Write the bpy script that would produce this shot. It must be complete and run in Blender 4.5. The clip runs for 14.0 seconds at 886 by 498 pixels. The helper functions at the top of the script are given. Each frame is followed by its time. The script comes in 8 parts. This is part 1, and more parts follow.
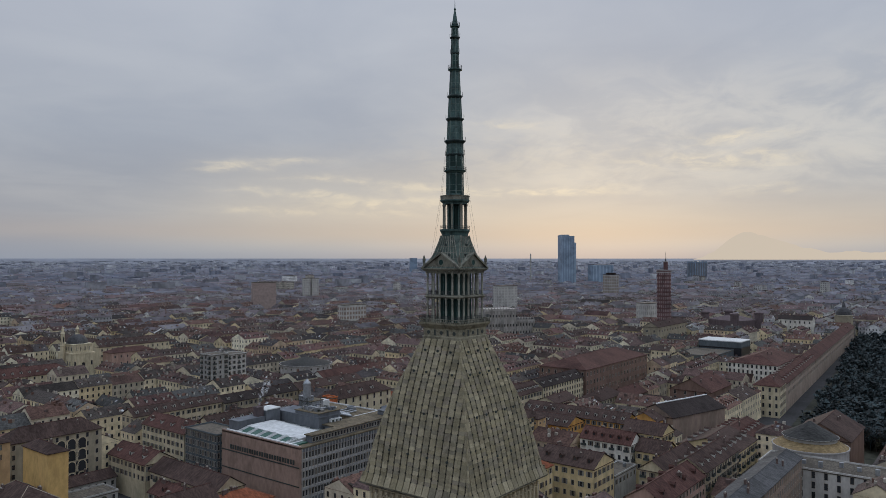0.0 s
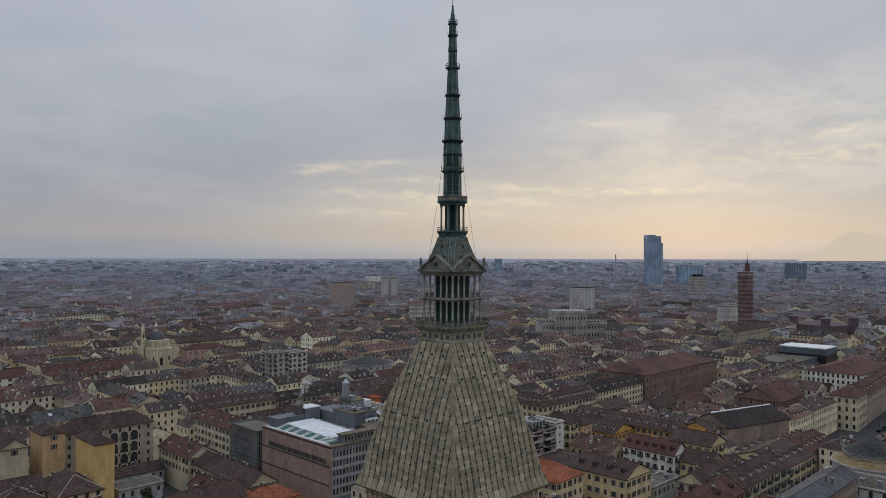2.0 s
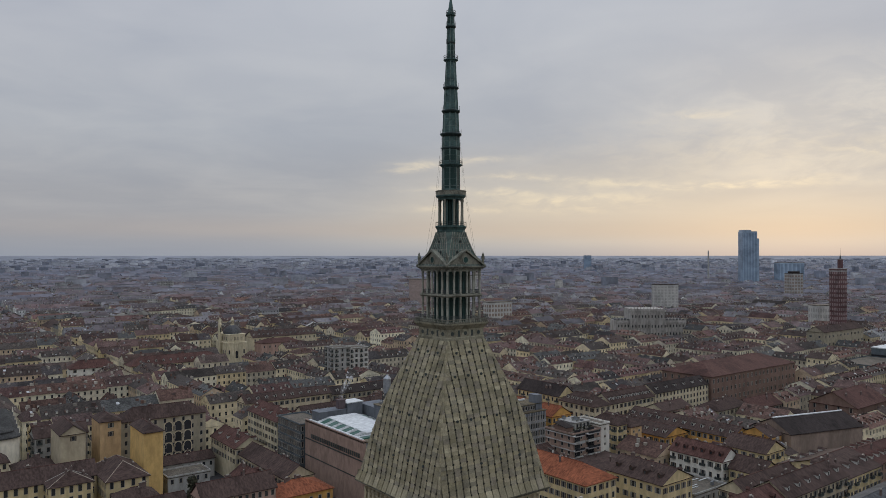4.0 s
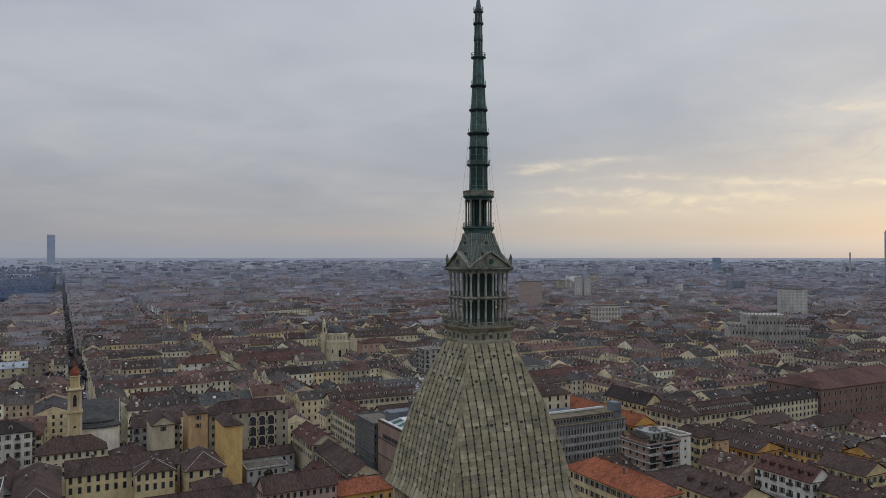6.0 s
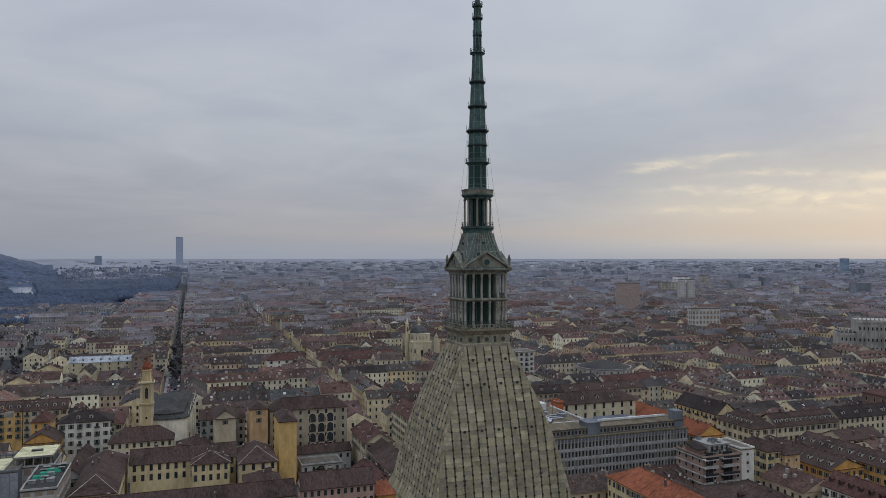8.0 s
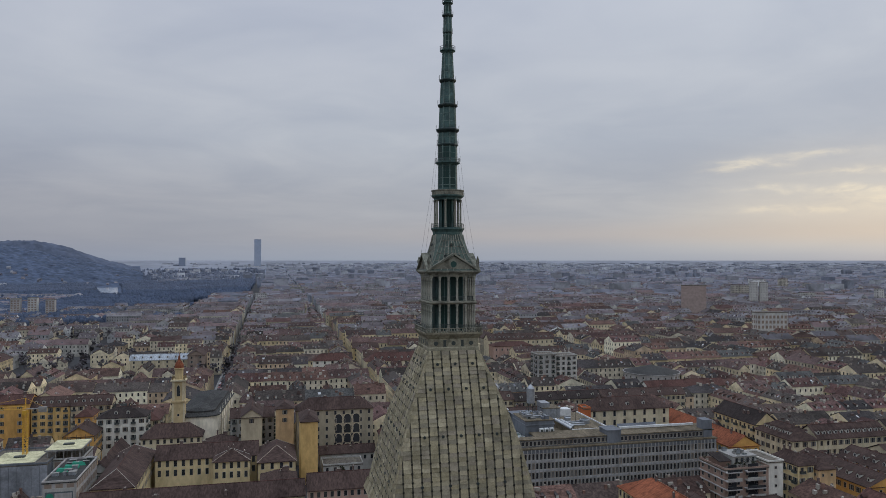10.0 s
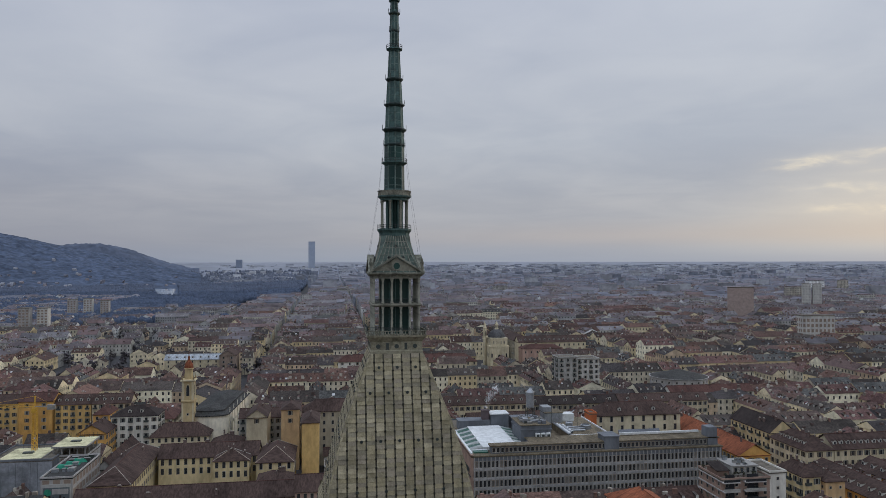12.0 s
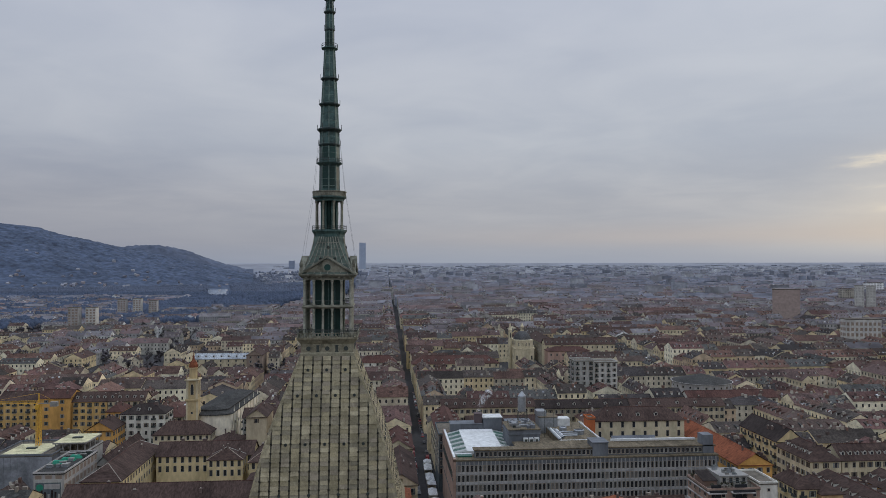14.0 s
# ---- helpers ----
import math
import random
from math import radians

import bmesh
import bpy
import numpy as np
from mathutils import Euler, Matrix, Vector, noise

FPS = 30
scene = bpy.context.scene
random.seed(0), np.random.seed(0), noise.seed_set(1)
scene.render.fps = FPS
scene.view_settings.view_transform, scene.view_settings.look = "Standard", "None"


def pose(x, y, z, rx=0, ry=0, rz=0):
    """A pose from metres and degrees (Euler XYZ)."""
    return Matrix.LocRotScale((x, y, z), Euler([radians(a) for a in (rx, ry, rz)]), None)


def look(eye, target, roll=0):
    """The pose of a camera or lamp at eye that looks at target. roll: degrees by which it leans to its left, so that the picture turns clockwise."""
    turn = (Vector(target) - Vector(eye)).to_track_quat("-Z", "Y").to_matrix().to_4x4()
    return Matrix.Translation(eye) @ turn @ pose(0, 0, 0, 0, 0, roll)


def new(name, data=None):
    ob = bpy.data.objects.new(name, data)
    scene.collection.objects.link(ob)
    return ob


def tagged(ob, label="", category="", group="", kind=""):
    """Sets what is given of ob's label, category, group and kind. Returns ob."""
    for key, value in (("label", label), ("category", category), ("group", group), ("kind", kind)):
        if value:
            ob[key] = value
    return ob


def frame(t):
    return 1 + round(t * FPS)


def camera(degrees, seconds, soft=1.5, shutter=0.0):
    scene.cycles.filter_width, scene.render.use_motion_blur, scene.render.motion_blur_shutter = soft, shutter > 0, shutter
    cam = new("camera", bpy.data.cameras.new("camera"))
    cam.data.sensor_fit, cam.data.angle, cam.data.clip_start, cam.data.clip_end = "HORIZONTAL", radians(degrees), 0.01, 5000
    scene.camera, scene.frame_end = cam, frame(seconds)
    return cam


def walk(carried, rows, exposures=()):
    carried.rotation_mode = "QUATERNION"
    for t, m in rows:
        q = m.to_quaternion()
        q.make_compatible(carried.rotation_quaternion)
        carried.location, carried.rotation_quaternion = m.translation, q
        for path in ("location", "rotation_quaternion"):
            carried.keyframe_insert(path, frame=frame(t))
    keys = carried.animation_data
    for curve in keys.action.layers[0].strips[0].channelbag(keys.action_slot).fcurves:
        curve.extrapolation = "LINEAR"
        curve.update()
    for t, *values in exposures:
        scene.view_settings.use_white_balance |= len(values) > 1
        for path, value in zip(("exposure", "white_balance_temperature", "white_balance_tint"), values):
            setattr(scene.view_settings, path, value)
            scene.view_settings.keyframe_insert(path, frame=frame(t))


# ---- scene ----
import collections

cam = camera(62.5, 14.0, soft=0.8)
PATH = [
    (0, (-151.325, -114.262, 100.997), (-149.749, -113.031, 101.024), 0.0),
    (0.5, (-146.992, -118.099, 101.161), (-145.457, -116.818, 101.189), 0.1),
    (1, (-142.578, -121.984, 101.314), (-141.08, -120.658, 101.341), 0.1),
    (1.5, (-137.843, -126.08, 101.403), (-136.385, -124.712, 101.431), 0.1),
    (2, (-133.063, -130.239, 101.387), (-131.652, -128.822, 101.415), 0.1),
    (2.5, (-128.214, -134.26, 101.319), (-126.851, -132.796, 101.346), 0.1),
    (3, (-123.32, -137.909, 101.171), (-122.005, -136.403, 101.198), 0.1),
    (3.2, (-121.302, -139.174, 101.144), (-120.002, -137.654, 101.169), -0.0),
    (5.3, (-99.33, -150.669, 100.84), (-98.297, -148.956, 100.864), 0.1),
    (5.5, (-97.111, -151.748, 100.839), (-96.11, -150.017, 100.865), 0.0),
    (6, (-91.244, -154.334, 100.846), (-90.311, -152.565, 100.872), -0.0),
    (6.5, (-85.049, -156.614, 100.786), (-84.186, -154.81, 100.812), -0.0),
    (7, (-78.486, -158.699, 100.816), (-77.694, -156.862, 100.843), -0.0),
    (7.5, (-71.773, -160.65, 100.804), (-71.054, -158.784, 100.831), 0.0),
    (8, (-64.952, -162.435, 100.797), (-64.298, -160.545, 100.825), 0.0),
    (8.2, (-62.341, -162.979, 100.794), (-61.711, -161.081, 100.821), -0.0),
    (10.5, (-33.874, -166.992, 100.891), (-33.459, -165.036, 100.925), 0.0),
    (11, (-27.585, -167.565, 100.907), (-27.209, -165.601, 100.941), -0.0),
    (11.5, (-21.155, -167.931, 100.876), (-20.814, -165.961, 100.912), -0.0),
    (12, (-14.695, -168.222, 100.855), (-14.389, -166.246, 100.892), -0.1),
    (12.5, (-8.142, -168.401, 100.827), (-7.876, -166.42, 100.864), -0.0),
    (13, (-1.345, -168.441, 100.769), (-1.115, -166.454, 100.806), -0.0),
    (13.5, (5.593, -168.377, 100.768), (5.786, -166.387, 100.807), -0.0),
    (14, (12.609, -168.268, 100.878), (12.768, -166.275, 100.918), -0.1),
]
walk(cam, [(t, look(eye, target, roll)) for t, eye, target, roll in PATH], [(0, -0.12, 6480, 10), (3, -0.06, 6720, 10), (5.5, 0.0, 6820, 10), (8, 0.06, 6620, 10), (11, 0.09, 6530, 10), (14, 0.11, 6600, 10)])

# ---------- world, sun ----------
SUN_AZ, SUN_EL = 64.0, 9.0          # from +y towards +x, and above the horizon
sun_dir = Vector((math.sin(radians(SUN_AZ)) * math.cos(radians(SUN_EL)), math.cos(radians(SUN_AZ)) * math.cos(radians(SUN_EL)), math.sin(radians(SUN_EL))))


class Nodes:
    """Short hand for node trees."""

    def __init__(self, tree):
        self.t = tree
        tree.nodes.clear()

    def n(self, kind, ins=None, **props):
        node = self.t.nodes.new(kind)
        for k, v in props.items():
            setattr(node, k, v)
        for k, v in (ins or {}).items():
            if isinstance(v, bpy.types.NodeSocket):
                self.t.links.new(v, node.inputs[k])
            else:
                node.inputs[k].default_value = v
        return node

    def math(self, op, a, b=0.0, c=0.0, clamp=False):
        return self.n("ShaderNodeMath", {0: a, 1: b, 2: c}, operation=op, use_clamp=clamp).outputs[0]

    def vmath(self, op, a, b=(0, 0, 0)):
        return self.n("ShaderNodeVectorMath", {0: a, 1: b}, operation=op)

    def range(self, v, a, b, c=0.0, d=1.0, smooth=True):
        return self.n("ShaderNodeMapRange", {0: v, 1: a, 2: b, 3: c, 4: d}, interpolation_type="SMOOTHSTEP" if smooth else "LINEAR").outputs[0]

    def mix(self, f, a, b, blend="MIX"):
        m = self.n("ShaderNodeMix", data_type="RGBA", blend_type=blend)
        for s, v in ((m.inputs["Factor"], f), (m.inputs[6], a), (m.inputs[7], b)):
            if isinstance(v, bpy.types.NodeSocket):
                self.t.links.new(v, s)
            else:
                s.default_value = v if not isinstance(v, tuple) or len(v) == 4 else (*v, 1)
        return m.outputs[2]

    def noise(self, vec, scale, detail=4.0, rough=0.55, dist=0.0):
        return self.n("ShaderNodeTexNoise", {"Vector": vec, "Scale": scale, "Detail": detail, "Roughness": rough, "Distortion": dist}).outputs[0]

    def ramp(self, f, stops):
        r = self.n("ShaderNodeValToRGB", {0: f})
        e = r.color_ramp.elements
        while len(e) < len(stops):
            e.new(0.5)
        for k, (p, c) in zip(e, stops):
            k.position, k.color = p, (*c, 1)
        return r.outputs[0]


# breaks in the clouds: azimuth and height in degrees, half width, half height, strength
BREAKS = [(35.6, 6.9, 2.6, 0.30, 0.62), (40.0, 7.4, 2.6, 0.30, 0.40), (44.5, 6.1, 3.2, 0.26, 0.65), (36.8, 5.3, 2.2, 0.25, 0.35), (41.2, 4.9, 3.2, 0.30, 0.70),
          (38.8, 3.6, 3.6, 0.32, 0.60), (47.5, 4.2, 5.0, 0.55, 0.90), (50.0, 5.6, 2.8, 0.35, 0.60), (56.3, 10.4, 2.5, 0.42, 0.45), (59.0, 5.2, 6.5, 0.38, 0.75),
          (73.0, 7.3, 5.5, 0.55, 0.65), (74.5, 8.8, 2.8, 0.42, 0.60), (75.5, 5.0, 2.2, 0.28, 0.45), (62.0, 7.6, 15.0, 2.4, 0.20)]


def make_world():
    w = bpy.data.worlds.new("world")
    scene.world = w
    w.use_nodes = True
    N = Nodes(w.node_tree)
    d = N.n("ShaderNodeTexCoord").outputs["Generated"]
    sep = N.n("ShaderNodeSeparateXYZ", {0: d})
    x, y, z = sep.outputs[0], sep.outputs[1], sep.outputs[2]
    sky = N.n("ShaderNodeTexSky", sky_type="NISHITA", sun_disc=False, sun_elevation=radians(SUN_EL), sun_rotation=radians(SUN_AZ))
    clear = N.n("ShaderNodeBackground", {0: sky.outputs[0], 1: 0.10})
    # how near a direction lies to the sunset
    toward = N.vmath("DOT_PRODUCT", d, (math.sin(radians(SUN_AZ)), math.cos(radians(SUN_AZ)), 0.0)).outputs["Value"]
    glow = N.range(toward, 0.70, 1.0)
    low = N.math("MULTIPLY", N.range(z, 0.01, 0.125, 1.0, 0.0), N.range(z, -0.005, 0.022, 0.35, 1.0))
    # cloud deck: layers seen in perspective
    zz = N.math("MAXIMUM", z, 0.0)
    zc = N.math("ADD", zz, 0.10)
    deck = N.n("ShaderNodeCombineXYZ", {0: N.math("DIVIDE", x, zc), 1: N.math("DIVIDE", y, zc), 2: 0.3}).outputs[0]
    n1 = N.noise(deck, 0.42, 4, 0.45, 0.5)
    n2 = N.noise(deck, 1.15, 4, 0.5, 0.7)
    n3 = N.noise(deck, 3.0, 4, 0.55, 0.8)
    lump = N.math("ADD", N.math("ADD", N.math("MULTIPLY", n1, 0.56), N.math("MULTIPLY", n2, 0.35)), N.math("MULTIPLY", n3, 0.09))
    lump = N.range(lump, 0.34, 0.66)
    # the haze near the horizon evens out the clouds
    clear_air = N.range(z, 0.0, 0.11, 0.15, 1.0)
    lump = N.math("ADD", N.math("MULTIPLY", N.math("SUBTRACT", lump, 0.5), clear_air), 0.5)
    base = N.ramp(zz, [(0.0, (0.295, 0.335, 0.405)), (0.03, (0.335, 0.352, 0.395)), (0.08, (0.385, 0.40, 0.437)), (0.16, (0.425, 0.458, 0.512)), (0.36, (0.478, 0.522, 0.600)), (0.62, (0.86, 0.97, 1.14)), (1.0, (1.22, 1.37, 1.60))])
    shade = N.mix(lump, (0.885, 0.905, 0.955, 1), (1.15, 1.13, 1.11, 1))
    col = N.mix(1.0, base, shade, "MULTIPLY")
    # warm light low in the west
    warm = N.mix(N.math("MULTIPLY", glow, low), (1, 1, 1, 1), (1.44, 1.385, 1.22, 1))
    col = N.mix(1.0, col, warm, "MULTIPLY")
    pink = N.math("MULTIPLY", N.range(z, 0.015, 0.04), N.range(z, 0.03, 0.065, 1.0, 0.0))
    pink = N.math("MULTIPLY", pink, N.range(toward, 0.30, 0.88))
    col = N.mix(N.math("MULTIPLY", pink, 0.50), col, (0.49, 0.43, 0.40, 1))
    # bright breaks between the clouds, low in the west: soft lens shapes in azimuth and height, frayed by noise
    az = N.math("MULTIPLY", N.math("ARCTAN2", x, y), 180 / math.pi)
    el = N.math("MULTIPLY", N.math("ARCSINE", z), 180 / math.pi)
    flat = N.n("ShaderNodeCombineXYZ", {0: az, 1: N.math("MULTIPLY", el, 3.4), 2: 2.7}).outputs[0]
    fray = N.n("ShaderNodeTexNoise", {"Vector": flat, "Scale": 0.24, "Detail": 4.0, "Roughness": 0.55, "Distortion": 0.3}).outputs["Color"]
    shift = N.vmath("MULTIPLY", N.vmath("SUBTRACT", fray, (0.5, 0.5, 0.5)).outputs[0], (7.0, 1.5, 0.0)).outputs[0]
    spot = N.vmath("ADD", N.n("ShaderNodeCombineXYZ", {0: az, 1: el, 2: 0.0}).outputs[0], shift).outputs[0]
    total = 0.0
    for a, e, wa, we, k in BREAKS:
        q = N.vmath("MULTIPLY", N.vmath("SUBTRACT", spot, (a, e, 0.0)).outputs[0], (1 / wa, 1 / we, 0.0)).outputs[0]
        r2 = N.vmath("DOT_PRODUCT", q, q).outputs["Value"]
        total = N.math("ADD", total, N.math("MULTIPLY", N.math("POWER", 0.36788, r2), k))
    thread = N.n("ShaderNodeCombineXYZ", {0: az, 1: N.math("MULTIPLY", el, 2.8), 2: 5.3}).outputs[0]
    wisp = N.range(N.noise(thread, 0.5, 5, 0.58, 0.5), 0.36, 0.66, 0.30, 1.25)
    bright = N.math("MULTIPLY", total, wisp, clamp=True)
    # heaped clouds with pale tops, beside the sunset
    heap = N.n("ShaderNodeCombineXYZ", {0: az, 1: N.math("MULTIPLY", el, 2.2), 2: 9.1}).outputs[0]
    heap = N.range(N.noise(heap, 0.17, 6, 0.58, 0.5), 0.40, 0.64)
    zone = N.math("MULTIPLY", N.range(az, 46.0, 66.0), N.math("MULTIPLY", N.range(el, 3.5, 6.5), N.range(el, 9.0, 17.0, 1.0, 0.0)))
    col = N.mix(N.math("MULTIPLY", zone, 0.55), col, N.mix(heap, (0.455, 0.48, 0.52, 1), (0.71, 0.69, 0.645, 1)))
    col = N.mix(N.math("MULTIPLY", bright, 0.72), col, (0.93, 0.815, 0.61, 1))
    soft = N.math("MULTIPLY", N.math("MULTIPLY", N.range(az, 28.0, 40.0), N.range(az, 54.0, 70.0, 1.0, 0.35)), N.math("MULTIPLY", N.range(el, 1.8, 4.0), N.range(el, 5.5, 9.5, 1.0, 0.0)))
    col = N.mix(N.math("MULTIPLY", soft, 0.30), col, (0.74, 0.665, 0.55, 1))
    # peach veil under the breaks, and a dimmer, bluer sky away from the sunset
    veil = N.math("MULTIPLY", N.range(az, 24.0, 44.0), N.math("MULTIPLY", N.range(el, 0.3, 2.2), N.range(el, 2.6, 5.5, 1.0, 0.0)))
    col = N.mix(N.math("MULTIPLY", veil, 0.34), col, (0.68, 0.565, 0.44, 1))
    dim = N.math("MULTIPLY", N.range(az, -30.0, 14.0, 1.0, 0.0), N.range(el, 4.0, 16.0, 1.0, 0.0))
    col = N.mix(N.math("MULTIPLY", dim, 0.75), col, N.mix(1.0, col, (0.72, 0.735, 0.80, 1), "MULTIPLY"))
    high = N.math("MULTIPLY", N.range(az, 0.0, 52.0, 1.0, 0.0), N.range(el, 7.0, 20.0))
    col = N.mix(N.math("MULTIPLY", high, 0.6), col, N.mix(1.0, col, (0.87, 0.87, 0.905, 1), "MULTIPLY"))
    cloud = N.n("ShaderNodeBackground", {0: col, 1: 1.0})
    mix = N.n("ShaderNodeMixShader", {0: 0.96, 1: clear.outputs[0], 2: cloud.outputs[0]})
    N.n("ShaderNodeOutputWorld", {0: mix.outputs[0]})


make_world()
sun = new("sun", bpy.data.lights.new("sun", "SUN"))
sun.data.energy, sun.data.angle, sun.data.color = 0.55, radians(25), (1.0, 0.86, 0.68)
sun.matrix_world = look(sun_dir * 500, (0, 0, 0))


# ---------- materials ----------
def material(name, colour, rough=0.85, spread=0.25, grain=1.0, stain=0.06, per="object", tint=None, metal=0.0, bump=0.15, streak=(1, 1, 1), stainc=0.55, gr=(0.82, 1.14)):
    """A weathered surface: base colour varied from piece to piece, with grain, stains and relief."""
    m = bpy.data.materials.new(name)
    m.use_nodes = True
    N = Nodes(m.node_tree)
    co = N.n("ShaderNodeTexCoord").outputs["Object"]
    co = N.n("ShaderNodeMapping", {"Vector": co, "Scale": streak}).outputs[0]
    if per == "object":
        rnd = N.n("ShaderNodeObjectInfo").outputs["Random"]
    else:
        rnd = N.n("ShaderNodeNewGeometry").outputs["Random Per Island"]
    if isinstance(colour, list):
        k = len(colour)
        stops = [(i / k, c) for i, c in enumerate(colour)]
        r = N.n("ShaderNodeValToRGB", {0: rnd})
        r.color_ramp.interpolation = "CONSTANT"
        e = r.color_ramp.elements
        while len(e) < k:
            e.new(0.5)
        for q, (p, c) in zip(e, stops):
            q.position, q.color = p, (*c, 1)
        col = r.outputs[0]
        rnd = N.math("FRACT", N.math("MULTIPLY", rnd, 37.7))
    else:
        col = N.mix(rnd, colour, tint or tuple(c * 0.8 for c in colour))
    v = N.math("ADD", 1.0 - spread / 2, N.math("MULTIPLY", rnd, spread))
    col = N.mix(1.0, col, N.n("ShaderNodeCombineColor", {0: v, 1: v, 2: v}).outputs[0], "MULTIPLY")
    g = N.range(N.noise(co, grain, 3, 0.6), 0.25, 0.75, gr[0], gr[1])
    s = N.range(N.noise(co, stain, 5, 0.65, 0.8), 0.40, 0.68, 1.0, stainc)
    gs = N.math("MULTIPLY", g, s)
    col = N.mix(1.0, col, N.n("ShaderNodeCombineColor", {0: gs, 1: gs, 2: gs}).outputs[0], "MULTIPLY")
    b = N.n("ShaderNodeBump", {"Strength": bump, "Distance": 0.05, "Height": N.noise(co, grain * 3, 3, 0.6)})
    p = N.n("ShaderNodeBsdfPrincipled", {"Base Color": col, "Roughness": rough, "Metallic": metal, "Normal": b.outputs[0]})
    p.inputs["Specular IOR Level"].default_value = 0.12 if rough > 0.7 else 0.3
    N.n("ShaderNodeOutputMaterial", {0: p.outputs[0]})
    return m


def glass(name, colour, rough=0.12, spec=0.5):
    m = bpy.data.materials.new(name)
    m.use_nodes = True
    N = Nodes(m.node_tree)
    rnd = N.n("ShaderNodeObjectInfo").outputs["Random"]
    v = N.math("ADD", 0.6, N.math("MULTIPLY", rnd, 0.8))
    col = N.mix(1.0, colour, N.n("ShaderNodeCombineColor", {0: v, 1: v, 2: v}).outputs[0], "MULTIPLY")
    p = N.n("ShaderNodeBsdfPrincipled", {"Base Color": col, "Roughness": rough, "Specular IOR Level": spec})
    N.n("ShaderNodeOutputMaterial", {0: p.outputs[0]})
    return m


M = {}
SLABS = [(0.304, 0.265, 0.171), (0.266, 0.234, 0.155), (0.242, 0.216, 0.154), (0.355, 0.311, 0.209), (0.286, 0.248, 0.156), (0.258, 0.224, 0.164), (0.309, 0.271, 0.180)]
M["slab"] = material("dome_slab", SLABS, spread=0.30, grain=2.8, stain=0.22, stainc=0.66)
M["slab_far"] = material("dome_slab_joined", SLABS, spread=0.30, grain=2.8, stain=0.22, per="island", stainc=0.66)
M["joint"] = material("dome_joint", (0.108, 0.100, 0.076), grain=1.5, stain=0.3)
M["stone"] = material("tower_stone", (0.255, 0.245, 0.192), tint=(0.20, 0.205, 0.165), grain=2.0, stain=0.35, stainc=0.45)
M["pale_stone"] = material("column_granite", (0.32, 0.31, 0.255), tint=(0.25, 0.255, 0.21), grain=2.5, stain=0.5, stainc=0.5)
M["copper"] = material("green_copper", (0.068, 0.124, 0.113), tint=(0.058, 0.110, 0.102), grain=2.5, stain=0.5, stainc=0.5, rough=0.6)
M["dark_copper"] = material("dark_copper", (0.030, 0.052, 0.047), tint=(0.024, 0.042, 0.040), grain=2.5, stain=0.5, rough=0.55)
M["iron"] = material("dark_iron", (0.05, 0.06, 0.055), grain=3, rough=0.6)
M["dglass"] = glass("dark_green_glass", (0.014, 0.042, 0.036), 0.35, 0.25)
M["green_glass"] = glass("green_roof_glass", (0.028, 0.095, 0.070), 0.35, 0.25)
M["office_pane"] = material("office_panes", [(0.022, 0.024, 0.028), (0.030, 0.032, 0.035), (0.018, 0.020, 0.023), (0.026, 0.028, 0.030), (0.055, 0.057, 0.058), (0.022, 0.024, 0.028), (0.020, 0.021, 0.024), (0.15, 0.145, 0.135)], rough=0.3, spread=0.4)
M["copper_pale"] = material("pale_copper", (0.155, 0.21, 0.185), tint=(0.13, 0.185, 0.16), grain=2.5, stain=0.5, stainc=0.5, rough=0.65)
M["stud"] = material("dark_stud", (0.058, 0.055, 0.044), grain=2)
M["verdigris"] = material("pale_verdigris", (0.10, 0.13, 0.107), tint=(0.082, 0.114, 0.095), grain=2.2, stain=0.45, stainc=0.45, rough=0.7)
M["drum"] = material("drum_stone", (0.30, 0.275, 0.195), tint=(0.25, 0.235, 0.17), grain=2.2, stain=0.4, stainc=0.5)
M["pane"] = glass("window_pane", (0.03, 0.032, 0.036))
M["frame"] = material("window_frame", (0.50, 0.48, 0.43), spread=0.4, tint=(0.28, 0.22, 0.16))
M["shutter"] = material("shutter", [(0.10, 0.11, 0.10), (0.20, 0.17, 0.13), (0.09, 0.07, 0.05), (0.22, 0.22, 0.21)])
ROOFS = {"brown": (0.079, 0.052, 0.044), "red": (0.104, 0.053, 0.044), "orange": (0.27, 0.090, 0.046), "grey": (0.10, 0.10, 0.102), "dark": (0.044, 0.034, 0.031), "flat": (0.15, 0.13, 0.105), "white": (0.72, 0.73, 0.72), "slate": (0.058, 0.057, 0.054), "tan": (0.26, 0.19, 0.10), "glass": (0.40, 0.43, 0.46), "gravel": (0.175, 0.143, 0.098)}
WALLS = {"cream": (0.62, 0.54, 0.375), "ochre": (0.68, 0.45, 0.18), "pink": (0.46, 0.31, 0.25), "grey": (0.42, 0.41, 0.38), "white": (0.74, 0.71, 0.63), "orange": (0.64, 0.36, 0.115), "sand": (0.54, 0.46, 0.325), "brick": (0.22, 0.145, 0.115), "blue": (0.170, 0.182, 0.200), "stonebrown": (0.30, 0.23, 0.185), "yellow": (0.68, 0.55, 0.315), "glassy": (0.12, 0.14, 0.15), "palestone": (0.42, 0.40, 0.38), "drab": (0.38, 0.335, 0.245), "raistone": (0.35, 0.245, 0.195), "castle": (0.145, 0.112, 0.115), "tan": (0.60, 0.41, 0.225), "vermilion": (0.56, 0.165, 0.065), "slabwhite": (0.56, 0.54, 0.50), "belfry": (0.52, 0.405, 0.225), "rose": (0.39, 0.31, 0.25)}
